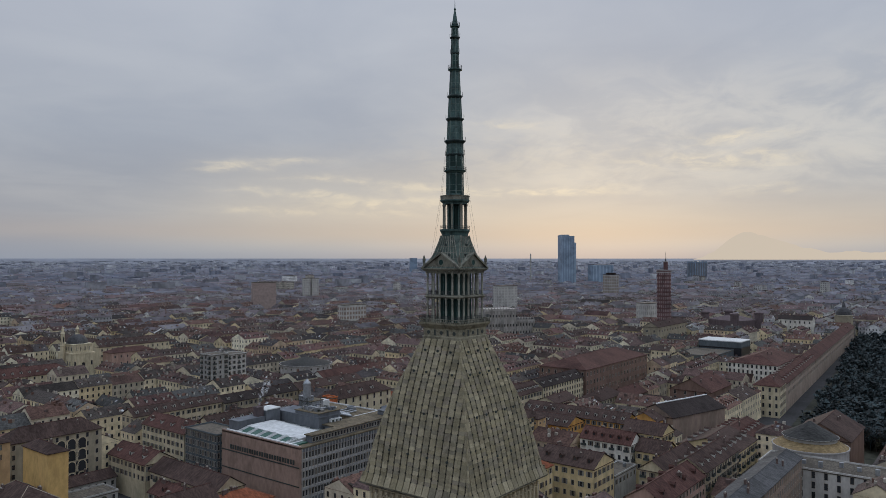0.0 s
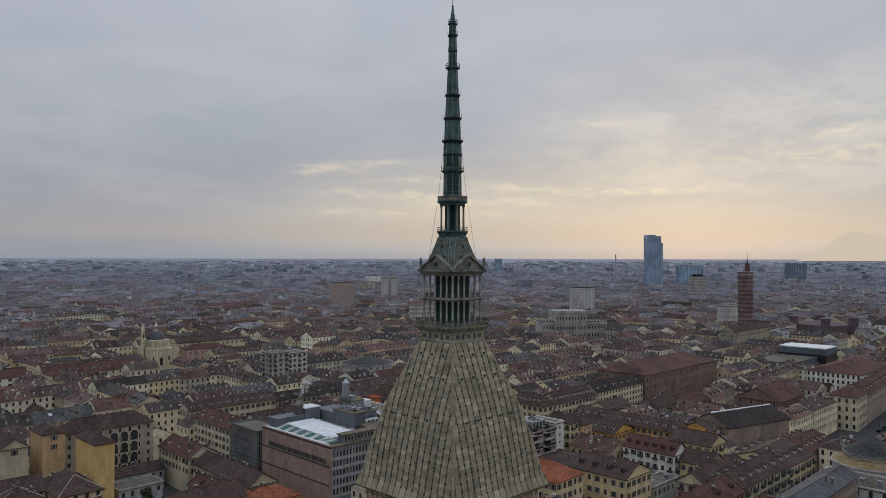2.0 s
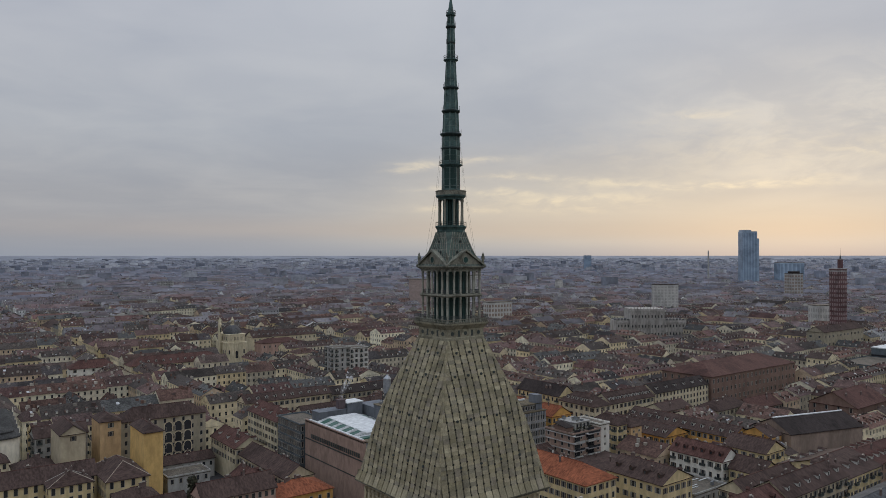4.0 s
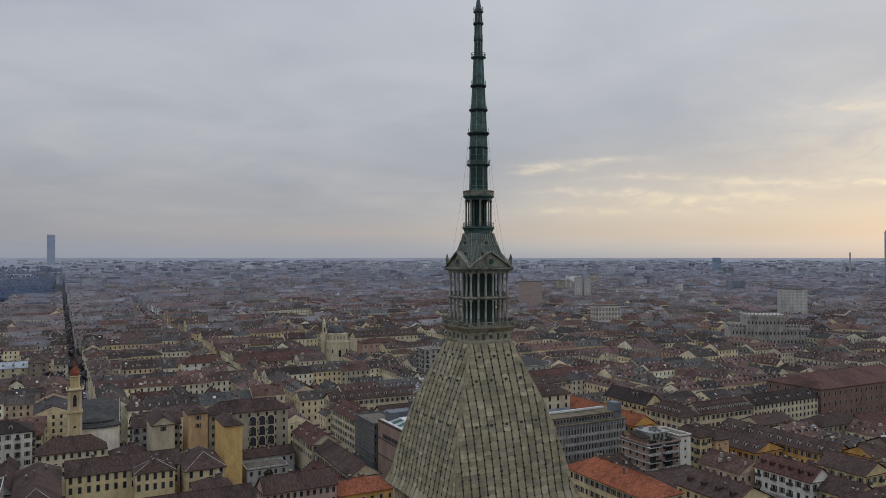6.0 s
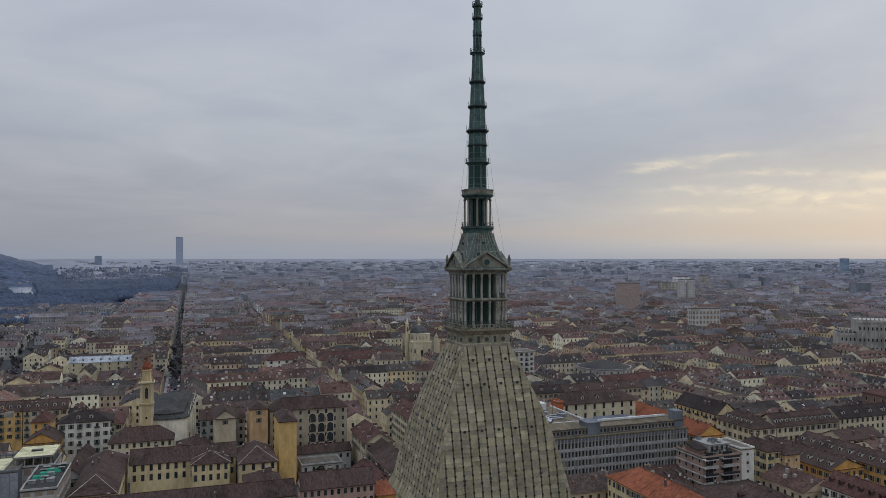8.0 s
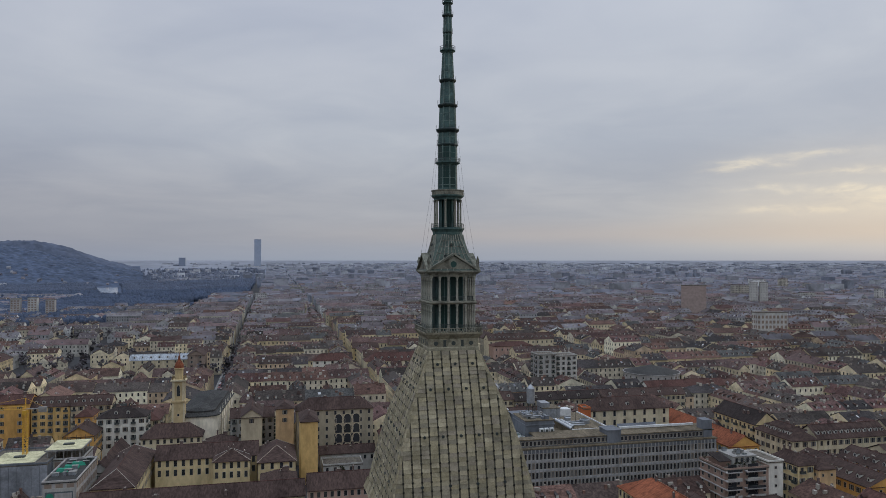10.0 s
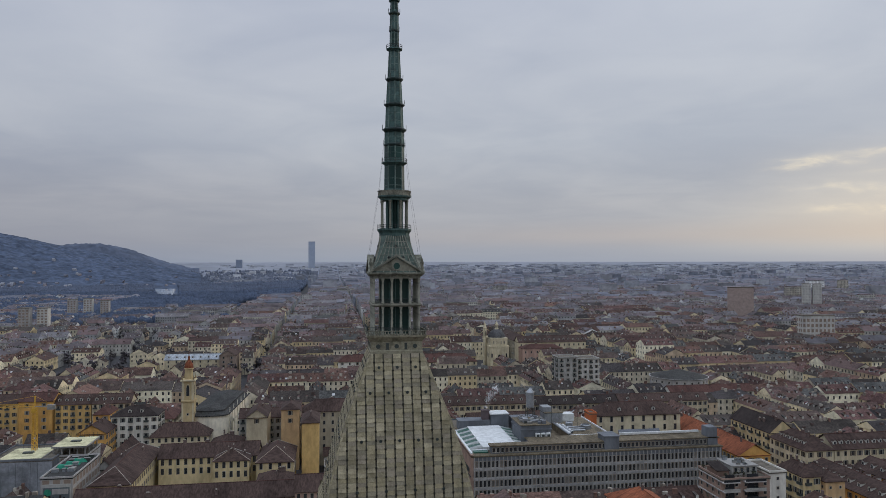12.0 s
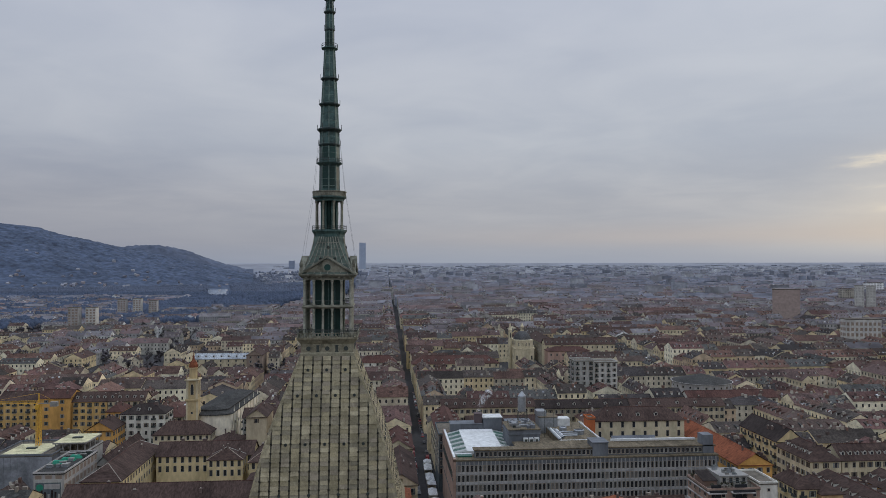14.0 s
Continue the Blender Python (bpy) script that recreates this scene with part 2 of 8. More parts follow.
for k, c in ROOFS.items():
    M["roof_" + k] = material("roof_" + k, c, spread=0.45, tint=tuple(0.75 * q for q in c), grain=1.5, stain=0.11, stainc=0.55, streak=(1, 0.4, 0.4), gr=(0.58, 1.35))
for k, c in WALLS.items():
    M["wall_" + k] = material("wall_" + k, c, spread=0.3, tint=tuple(0.8 * q for q in c), grain=0.6, stain=0.12, stainc=0.72, streak=(1, 1, 0.5), gr=(0.86, 1.12))
M["city_roof"] = material("city_roofs", [(0.086, 0.062, 0.053), (0.114, 0.065, 0.058), (0.056, 0.049, 0.048), (0.095, 0.064, 0.058), (0.070, 0.058, 0.051), (0.133, 0.078, 0.062), (0.075, 0.074, 0.070), (0.066, 0.055, 0.048), (0.098, 0.060, 0.049), (0.105, 0.067, 0.059)], spread=0.75, per="island", grain=1.0, stain=0.09, stainc=0.55, gr=(0.5, 1.4))
M["city_wall"] = material("city_walls", [(0.702, 0.604, 0.413), (0.776, 0.718, 0.548), (0.515, 0.455, 0.346), (0.679, 0.553, 0.342), (0.773, 0.671, 0.471), (0.550, 0.427, 0.299), (0.644, 0.582, 0.455), (0.702, 0.592, 0.393)], spread=0.35, per="island", grain=0.4, stain=0.1, stainc=0.7)
# aerial haze painted into the base colours, bluer and paler zone by zone
M["suburb_roof"] = material("hazed_suburb_roofs", [(0.136, 0.112, 0.116), (0.166, 0.117, 0.114), (0.122, 0.113, 0.121), (0.149, 0.126, 0.130), (0.185, 0.173, 0.180), (0.128, 0.110, 0.114)], spread=0.4, per="island", grain=0.2, stain=0.05)
M["suburb_wall"] = material("hazed_suburb_walls", [(0.484, 0.466, 0.418), (0.572, 0.555, 0.512), (0.374, 0.372, 0.374), (0.495, 0.455, 0.385), (0.440, 0.433, 0.418), (0.726, 0.722, 0.704)], spread=0.35, per="island", grain=0.2, stain=0.05)
M["outer_roof"] = material("hazed_outer_roofs", [(0.150, 0.144, 0.166), (0.168, 0.148, 0.164), (0.140, 0.144, 0.172), (0.19, 0.187, 0.21)], spread=0.35, per="island", grain=0.1, stain=0.02)
M["outer_wall"] = material("hazed_outer_walls", [(0.30, 0.315, 0.35), (0.40, 0.41, 0.44), (0.26, 0.275, 0.315), (0.34, 0.345, 0.37), (0.52, 0.53, 0.55)], spread=0.35, per="island", grain=0.1, stain=0.02)
M["far_roof"] = material("hazed_far_roofs", [(0.165, 0.172, 0.208), (0.178, 0.178, 0.208), (0.158, 0.168, 0.208), (0.19, 0.195, 0.226)], spread=0.3, per="island", grain=0.1, stain=0.02)
M["far_wall"] = material("hazed_far_walls", [(0.225, 0.245, 0.295), (0.29, 0.31, 0.36), (0.205, 0.225, 0.275), (0.40, 0.42, 0.46)], spread=0.3, per="island", grain=0.1, stain=0.02)
M["city_pane"] = material("city_panes", (0.030, 0.030, 0.034), per="island", spread=0.8, rough=0.3)
M["city_chimney"] = material("city_chimneys", [(0.20, 0.12, 0.095), (0.30, 0.26, 0.215), (0.13, 0.095, 0.085), (0.40, 0.365, 0.31)], per="island", spread=0.4)
M["dormer"] = material("dormer_front", (0.55, 0.53, 0.48), per="island", spread=0.5)
M["roof_white"] = material("roof_white", (0.70, 0.71, 0.70), spread=0.1, grain=0.6, stain=0.1, stainc=0.88)
M["tower_glass"] = material("tower_glass", (0.36, 0.46, 0.56), rough=0.25, spread=0.1, grain=0.05, stain=0.02)
M["tower_glass_dark"] = material("tower_glass_dark", (0.25, 0.33, 0.42), rough=0.25, spread=0.2, grain=0.05, stain=0.02)
# glass of the farthest blocks, paled by haze put into its base colour
M["haze_glass"] = material("hazy_tower_glass", (0.33, 0.375, 0.455), rough=0.5, spread=0.05, grain=0.05, stain=0.02, stainc=0.92, gr=(0.95, 1.05))
M["haze_glass_dark"] = material("hazy_dark_glass", (0.245, 0.285, 0.365), rough=0.5, spread=0.05, grain=0.05, stain=0.02, stainc=0.92, gr=(0.95, 1.05))
M["tower_white"] = material("white_tower_bands", (0.33, 0.255, 0.245), grain=0.4, stain=0.1)
M["wall_darkred"] = material("wall_darkred", (0.165, 0.092, 0.09), grain=0.4, stain=0.1)
M["wall_dustypink"] = material("wall_dustypink", (0.37, 0.29, 0.255), tint=(0.34, 0.265, 0.235), grain=0.3, stain=0.05, stainc=0.88)
M["asphalt"] = material("asphalt", (0.060, 0.059, 0.061), grain=0.5, stain=0.03, stainc=0.7)
# outer ground: haze painted as a pale blue-grey base colour, palest at the rim
M["haze_plain"] = material("hazed_plain", (0.198, 0.212, 0.253), tint=(0.184, 0.199, 0.241), grain=0.004, stain=0.0025, stainc=0.8)
M["horizon_haze_plain"] = material("horizon_haze_plain", (0.225, 0.234, 0.262), tint=(0.215, 0.225, 0.255), grain=0.004, stain=0.0025, stainc=0.88)
# outermost houses: base colours hazed almost to the tone of the plain
M["horizon_roof"] = material("hazed_horizon_roofs", [(0.215, 0.223, 0.252), (0.225, 0.228, 0.252), (0.205, 0.215, 0.25)], spread=0.25, per="island", grain=0.1, stain=0.02)
M["horizon_wall"] = material("hazed_horizon_walls", [(0.47, 0.485, 0.52), (0.56, 0.57, 0.60), (0.42, 0.435, 0.475)], spread=0.25, per="island", grain=0.1, stain=0.02)
M["metal"] = material("galvanised_metal", (0.36, 0.38, 0.40), metal=0.6, rough=0.45)
M["fin_stone"] = material("fin_stone", (0.37, 0.365, 0.355), spread=0.15, grain=0.8, stain=0.2, stainc=0.7)
M["concrete"] = material("concrete", (0.30, 0.29, 0.27), grain=0.8)
M["leaf"] = material("leaves", (0.045, 0.058, 0.035), tint=(0.07, 0.06, 0.04), per="island", spread=0.9)
M["twig"] = material("bare_twigs", (0.066, 0.070, 0.068), tint=(0.045, 0.066, 0.070), per="island", spread=0.8)
# woods and hills: the blue of distant air is mixed into the base colour
M["haze_wood"] = material("hazed_woods", (0.078, 0.100, 0.150), tint=(0.064, 0.084, 0.128), grain=0.03, stain=0.006, stainc=0.7, per="island", spread=0.35)
M["hill_wood"] = material("hazed_hill_woods", (0.068, 0.090, 0.138), tint=(0.068, 0.090, 0.138), grain=0.045, stain=0.006, stainc=0.65, spread=0.0, gr=(0.55, 1.3))
M["garden_wood"] = material("garden_woods", (0.125, 0.112, 0.115), tint=(0.095, 0.088, 0.098), grain=0.2, stain=0.02, stainc=0.7, per="island", spread=0.5)
M["palace_stone"] = material("palace_stone", (0.40, 0.375, 0.34), tint=(0.36, 0.34, 0.31), grain=0.6, stain=0.15, stainc=0.6, streak=(1, 1, 0.4), spread=0.15)
M["church_wall"] = material("church_wall", (0.78, 0.71, 0.57), tint=(0.70, 0.64, 0.52), grain=0.6, stain=0.1, stainc=0.75, streak=(1, 1, 0.4))
# villas greyed and farther woods paled by haze put into the colour
M["hill_house"] = material("hazed_hill_houses", [(0.20, 0.205, 0.24), (0.31, 0.315, 0.34), (0.17, 0.17, 0.20), (0.26, 0.235, 0.245)], per="island")
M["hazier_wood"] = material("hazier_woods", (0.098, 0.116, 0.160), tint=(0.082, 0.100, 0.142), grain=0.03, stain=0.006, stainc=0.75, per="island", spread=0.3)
M["faint_wood"] = material("haziest_woods", (0.142, 0.158, 0.200), tint=(0.125, 0.142, 0.185), grain=0.03, stain=0.006, stainc=0.8, per="island", spread=0.25)
M["haze_far"] = bpy.data.materials.new("mountain_haze")
M["water"] = glass("river_water", (0.30, 0.33, 0.36), 0.08)
M["park_floor"] = material("park_floor", (0.050, 0.052, 0.038), tint=(0.06, 0.05, 0.036), grain=0.3, stain=0.05, stainc=0.6, gr=(0.6, 1.3))
M["rubber"] = material("rubber", (0.03, 0.03, 0.03))
M["canvas"] = material("canvas", (0.74, 0.75, 0.76), spread=0.2)
M["deck"] = material("deck", (0.62, 0.58, 0.36), spread=0.1, stain=0.2)
M["tarp"] = material("tarpaulin", (0.04, 0.26, 0.17), spread=0.3)
M["sheeting"] = material("sheeting", (0.29, 0.30, 0.32), spread=0.3)
for k, c in {"white": (0.62, 0.63, 0.64), "grey": (0.28, 0.29, 0.30), "dark": (0.035, 0.037, 0.042), "red": (0.25, 0.03, 0.03), "yellow": (0.70, 0.40, 0.05)}.items():
    M["paint_" + k] = material("paint_" + k, c, rough=0.35, spread=0.15)
M["cars"] = material("car_paints", [(0.55, 0.56, 0.57), (0.06, 0.06, 0.07), (0.22, 0.23, 0.24), (0.03, 0.03, 0.035), (0.20, 0.04, 0.04)], rough=0.35, per="island")
M["skylight"] = material("skylights", [(0.10, 0.11, 0.13), (0.28, 0.28, 0.29), (0.16, 0.165, 0.18), (0.50, 0.50, 0.50)], rough=0.25, per="island")
M["bark"] = material("bark", (0.07, 0.055, 0.045), grain=3)


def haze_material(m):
    """Plain far backdrop that glows: haze painted as emission, scarcely darker than the sky behind it."""
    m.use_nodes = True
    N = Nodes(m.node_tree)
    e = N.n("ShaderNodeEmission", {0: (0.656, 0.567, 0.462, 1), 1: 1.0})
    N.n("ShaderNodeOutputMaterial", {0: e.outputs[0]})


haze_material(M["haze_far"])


# ---------- mesh helpers ----------
class Geo:
    """Collects quads and triangles with a material index each."""

    def __init__(self):
        self.v, self.f, self.m = [], [], []

    def add(self, verts, faces, mat=0):
        k = len(self.v)
        self.v += verts
        self.f += [tuple(k + i for i in f) for f in faces]
        self.m += [mat] * len(faces)
        return self

    def box(self, x0, x1, y0, y1, z0, z1, mat=0, bottom=False):
        v = [(x0, y0, z0), (x1, y0, z0), (x1, y1, z0), (x0, y1, z0), (x0, y0, z1), (x1, y0, z1), (x1, y1, z1), (x0, y1, z1)]
        f = [(0, 1, 5, 4), (1, 2, 6, 5), (2, 3, 7, 6), (3, 0, 4, 7), (4, 5, 6, 7)]
        return self.add(v, f + ([(3, 2, 1, 0)] if bottom else []), mat)

    def ring(self, profile, sides=16, cx=0.0, cy=0.0, turn=0.0, mat=0, cap=True, square=False):
        """A turned form from (radius, z) pairs, from the bottom up."""
        k = len(self.v)
        s = 1 / math.cos(math.pi / sides) if square else 1.0
        for r, z in profile:
            for i in range(sides):
                a = turn + 2 * math.pi * (i + (0.5 if square else 0)) / sides
                self.v.append((cx + r * s * math.cos(a), cy + r * s * math.sin(a), z))
        n = 0
        for j in range(len(profile) - 1):
            for i in range(sides):
                a, b = k + j * sides + i, k + j * sides + (i + 1) % sides
                self.f.append((a, b, b + sides, a + sides))
                n += 1
        if cap:
            self.f.append(tuple(k + (len(profile) - 1) * sides + i for i in range(sides)))
            self.f.append(tuple(k + sides - 1 - i for i in range(sides)))
            n += 2
        self.m += [mat] * n
        return self

    def beam(self, a, b, r, mat=0, sides=4):
        a, b = Vector(a), Vector(b)
        q = (b - a).to_track_quat("Z", "Y")
        k = len(self.v)
        for p in (a, b):
            for i in range(sides):
                t = 2 * math.pi * i / sides
                self.v.append(tuple(p + q @ Vector((r * math.cos(t), r * math.sin(t), 0))))
        self.f += [(k + i, k + (i + 1) % sides, k + sides + (i + 1) % sides, k + sides + i) for i in range(sides)]
        self.m += [mat] * sides
        return self

    def mesh(self, name, mats, smooth=False):
        me = bpy.data.meshes.new(name)
        me.from_pydata(self.v, [], self.f)
        for m in (mats if isinstance(mats, (list, tuple)) else [mats]):
            me.materials.append(m)
        if any(self.m):
            me.polygons.foreach_set("material_index", self.m)
        if smooth:
            me.polygons.foreach_set("use_smooth", [True] * len(me.polygons))
        me.update()
        return me


def part(name, geo, mats, parent, label="", at=None, smooth=False):
    """ONE mesh object under a thing or a part, in its parent's frame."""
    me = geo if isinstance(geo, bpy.types.Mesh) else geo.mesh(name, mats, smooth)
    ob = new(name, me)
    ob.parent = parent
    if at is not None:
        ob.matrix_basis = at
    if label:
        tagged(ob, label)
    return ob


def thing(name, m, label, category, group="", kind=""):
    ob = new(name)
    ob.matrix_basis = m
    ob.empty_display_size = 0.5
    return tagged(ob, label, category, group, kind)


# ---------- ground ----------
def ground_z(x, y):
    """Height of the ground: flat round the tower and the park, climbing gently away to the west; the far rim is raised
    to fit the horizon in the camera's view.
    """
    r = math.hypot(x, y)
    low = float(np.interp(r, [0, 1600, 2400, 3200, 3900, 4300, 4600, 4780], [0, 0, 2, 10, 31, 58, 85, 103]))
    high = float(np.interp(r, [0, 330, 600, 950, 1600, 2400, 3200, 3900, 4300, 4600, 4780], [0, 0, 6, 12.5, 20, 28, 37, 50, 65, 87, 103]))
    f = min(1.0, max(0.0, (math.degrees(math.atan2(x, y)) + 10) / 20)) * min(1.0, max(0.0, (y - 20) / 150))
    return low + (high - low) * f * f * (3 - 2 * f)


def make_ground():
    """One sheet to the horizon, its outer rings in colours with haze painted in."""
    g = Geo()
    radii = [0, 150, 300, 450, 600, 800, 1000, 1300, 1600, 2000, 2400, 2800, 3200, 3600, 3900, 4300, 4600, 4780]
    n = 180
    for r in radii:
        for i in range(n):
            a = 2 * math.pi * i / n
            x, y = r * math.cos(a), r * math.sin(a)
            g.v.append((x, y, ground_z(x, y)))
    for j in range(len(radii) - 1):
        for i in range(n):
            a, b = j * n + i, j * n + (i + 1) % n
            g.f.append((a, b, b + n, a + n) if j else (a, b + n, a + n))
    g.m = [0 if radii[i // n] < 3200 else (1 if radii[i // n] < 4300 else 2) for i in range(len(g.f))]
    ob = new("ground", g.mesh("ground", [M["asphalt"], M["haze_plain"], M["horizon_haze_plain"]]))
    tagged(ob, "grey asphalt and paved ground between the houses, haze-tinted far off", "ground", kind="structure")


def plain_z(r):
    """Height of the plain at a distance r from the tower."""
    return float(np.interp(r, [0, 1600, 2400, 3200, 3900, 4300, 4600, 4780], [0, 0, 2, 10, 31, 58, 85, 103]))


make_ground()

# ---------- the tower ----------
DOME = [(47.0, 16.3), (50.0, 15.65), (53.5, 14.95), (57.0, 14.1), (61.5, 12.95), (66.0, 11.6), (69.0, 10.5), (72.0, 9.3), (75.0, 8.1), (78.0, 6.95), (81.2, 5.75)]


def dome_half(z):
    return float(np.interp(z, [a for a, _ in DOME], [b for _, b in DOME]))


def make_tower():
    tower = thing("dome_tower", pose(0, 0, 0), "tall square stone dome with a columned lantern and slender spire", "tower")
    st, ir, cu = M["stone"], M["iron"], M["copper"]
    # lower building under the eaves, with its arcaded frieze
    g = Geo()
    g.box(-15.2, 15.2, -15.2, 15.2, 0, 43.3)
    for s in range(4):
        for k in range(17):
            x = -15.0 + k * 1.875
            c = Geo().ring([(0.28, 36.0), (0.28, 42.2), (0.42, 42.4), (0.42, 42.8)], 6, x, -15.7)
            g.add([tuple(Matrix.Rotation(s * math.pi / 2, 3, "Z") @ Vector(p)) for p in c.v], c.f)
    part("body", g, M["wall_cream"], tower, "cream stone storey with arches under the dome")
    for s in range(4):
        R = Matrix.Rotation(s * math.pi / 2, 4, "Z")
        for k in range(16):
            x = -14.06 + k * 1.875
            a = Geo()
            n = 8
            for r0, r1 in ((0.62, 0.86),):
                v, f = [], []
                for i in range(n + 1):
                    t = math.pi * i / n
                    for r in (r0, r1):
                        for yy in (-15.75, -15.3):
                            v.append((x + r * math.cos(t), yy, 40.9 + r * math.sin(t)))
                for i in range(n):
                    b = 4 * i
                    f += [(b, b + 4, b + 6, b + 2), (b, b + 1, b + 5, b + 4), (b + 2, b + 6, b + 7, b + 3)]
                a.add(v, f)
            part("arch", a, M["wall_cream"], tower, at=R)
    # eave: sloping stones round the foot of the dome
    g = Geo().ring([(15.9, 43.3), (17.3, 44.1), (17.45, 44.5), (17.0, 45.2), (16.45, 46.2), (16.3, 47.0)], 4, square=True)
    part("eave", g, st, tower, "projecting stone eave round the dome")
    # shell with dark joints, carrying the slabs
    g = Geo().ring([(h - 0.10, z) for z, h in DOME], 4, square=True)
    part("shell", g, M["joint"], tower, "dark stone joints of the dome")
    zs = [46.9]
    while zs[-1] < 80.6:
        z = zs[-1]
        slope = (dome_half(z) - dome_half(z + 0.5)) / 0.5
        zs.append(z + 0.93 / math.sqrt(1 + slope * slope))
    W, GAP = 2.02, 0.34
    rest = Geo()
    count = 0
    rng = random.Random(4)
    knobs = Geo()
    oculi = (77.8, 72.6, 63.0, 53.2)
    for s in range(4):
        R = Matrix.Rotation(s * math.pi / 2, 4, "Z")
        for j in range(len(zs) - 1):
            z0, z1 = zs[j] + 0.012, zs[j + 1] - 0.012
            h0, h1 = dome_half(z0), dome_half(z1)
            for k in range(-9, 10):
                xa, xb = (k - 0.5) * W + GAP / 2, (k + 0.5) * W - GAP / 2
                e0, e1 = h0 - 0.28, h1 - 0.28
                c = [max(min(xa, e0), -e0), max(min(xb, e0), -e0), max(min(xb, e1), -e1), max(min(xa, e1), -e1)]
                if c[1] - c[0] < 0.25 and c[2] - c[3] < 0.25:
                    continue
                o0, o1 = 0.15 + rng.uniform(-0.03, 0.04), 0.05 + rng.uniform(-0.03, 0.03)
                v = [(c[0], -h0 - o0, z0), (c[1], -h0 - o0, z0), (c[2], -h1 - o1, z1), (c[3], -h1 - o1, z1),
                     (c[0], -h0 + 0.12, z0), (c[1], -h0 + 0.12, z0), (c[2], -h1 + 0.12, z1), (c[3], -h1 + 0.12, z1)]
                f = [(0, 1, 2, 3), (0, 4, 5, 1), (1, 5, 6, 2), (3, 7, 4, 0), (2, 6, 7, 3)]
                if s == 0 and z0 > 52 and count < 300:
                    part("slab", Geo().add(v, f), M["slab"], tower)
                    count += 1
                else:
                    rest.add([tuple(R @ Vector(p)) for p in v], f)
                # little studs where the joints cross
                if j % 2 == 0 and abs(xb) < h1 - 0.5:
                    q = Geo().box(xb - 0.03, xb + GAP + 0.03, -h0 - 0.22, -h0 + 0.1, z0 - 0.22, z0 + 0.17, bottom=True)
                    knobs.add([tuple(R @ Vector(p)) for p in q.v], q.f)
        # small round vents in four rows
        for q, z in enumerate(oculi):
            h = dome_half(z)
            step = 2 * W if q < 3 else 3 * W
            m = int((h - 1.2) // (step))
            off = 0.5 * step if q % 2 == 1 else 0.0
            for i in range(-m - 1, m + 1):
                x = i * step + off
                if abs(x) < h - 1.0:
                    o = Geo().ring([(0.33, 0.0), (0.33, 0.26), (0.24, 0.26), (0.24, 0.12)], 8, cap=False)
                    o.add([(0.26 * math.cos(a * math.pi / 4), 0.26 * math.sin(a * math.pi / 4), 0.22) for a in range(8)], [tuple(range(8))])
                    part("vent", o, M["iron"], tower, at=R @ Matrix.Translation((x, -h - 0.08, z)) @ Matrix.Rotation(math.pi / 2, 4, "X"))
    tagged(part("slab_rest", rest, M["slab_far"], tower, "grey-green stone slabs of the dome"), kind="stuff")
    tagged(part("stud_rest", knobs, M["stud"], tower, "dark studs at the joints"), kind="stuff")
    # stones along the four ridges and the eave course
    for s in range(4):
        R = Matrix.Rotation(s * math.pi / 2 + math.pi / 4, 4, "Z")
        g = Geo()
        for j in range(len(zs) - 1):
            z0, z1 = zs[j] + 0.02, zs[j + 1] - 0.03
            r0, r1 = dome_half(z0) * math.sqrt(2), dome_half(z1) * math.sqrt(2)
            g.add([(r0 - 0.45, -0.42, z0), (r0 + 0.16, 0, z0), (r0 - 0.45, 0.42, z0), (r1 - 0.45, -0.42, z1), (r1 + 0.10, 0, z1), (r1 - 0.45, 0.42, z1)], [(0, 1, 4, 3), (1, 2, 5, 4), (0, 2, 1), (3, 4, 5)])
        tagged(part("ridge", g, M["slab_far"], tower, at=R), "stones along the dome ridge", kind="stuff")
        R = Matrix.Rotation(s * math.pi / 2, 4, "Z")
        for k in range(-8, 9):
            x = k * W
            if abs(x) < 16.6:
                v = [(x - 0.88, -17.55, 44.6), (x + 0.88, -17.55, 44.6), (x + 0.88, -16.5, 46.9), (x - 0.88, -16.5, 46.9), (x - 0.88, -17.2, 44.4), (x + 0.88, -17.2, 44.4), (x + 0.88, -16.2, 46.7), (x - 0.88, -16.2, 46.7)]
                part("eave_stone", Geo().add(v, [(0, 1, 2, 3), (0, 4, 5, 1), (1, 5, 6, 2), (3, 7, 4, 0)]), M["slab"], tower, at=R)
    # drum with round and slot openings
    g = Geo().ring([(5.9, 80.6), (5.9, 81.2), (5.75, 81.4), (5.75, 83.3), (5.95, 83.5), (6.3, 84.0), (6.6, 84.35), (6.65, 84.75)], 4, square=True)
    part("drum", g, M["drum"], tower, "stone drum with small round openings")
    for s in range(4):
        R = Matrix.Rotation(s * math.pi / 2, 4, "Z")
        for k in range(-2, 3):
            o = Geo()
            if k % 2:
                o.box(-0.30, 0.30, 0, 0.06, -0.62, 0.62)
                o.box(-0.42, 0.42, 0.02, 0.10, -0.74, -0.62).box(-0.42, 0.42, 0.02, 0.10, 0.62, 0.74)
            else:
                o.ring([(0.5, -0.06), (0.5, 0.02), (0.38, 0.02)], 12)
            part("opening", o, ir, tower, at=R @ Matrix.Translation((k * 2.05, -5.80, 82.25)) @ (Matrix.Identity(4) if k % 2 else Matrix.Rotation(math.pi / 2, 4, "X")))
        # parapet of the terrace
        for k in range(-10, 11):
            part("baluster", Geo().ring([(0.13, 84.75), (0.20, 85.0), (0.10, 85.35), (0.16, 85.6)], 6, k * 0.64, -6.45), st, tower, at=R)
        part("handrail", Geo().box(-6.65, 6.65, -6.60, -6.30, 85.6, 85.76, bottom=True), st, tower, at=R)
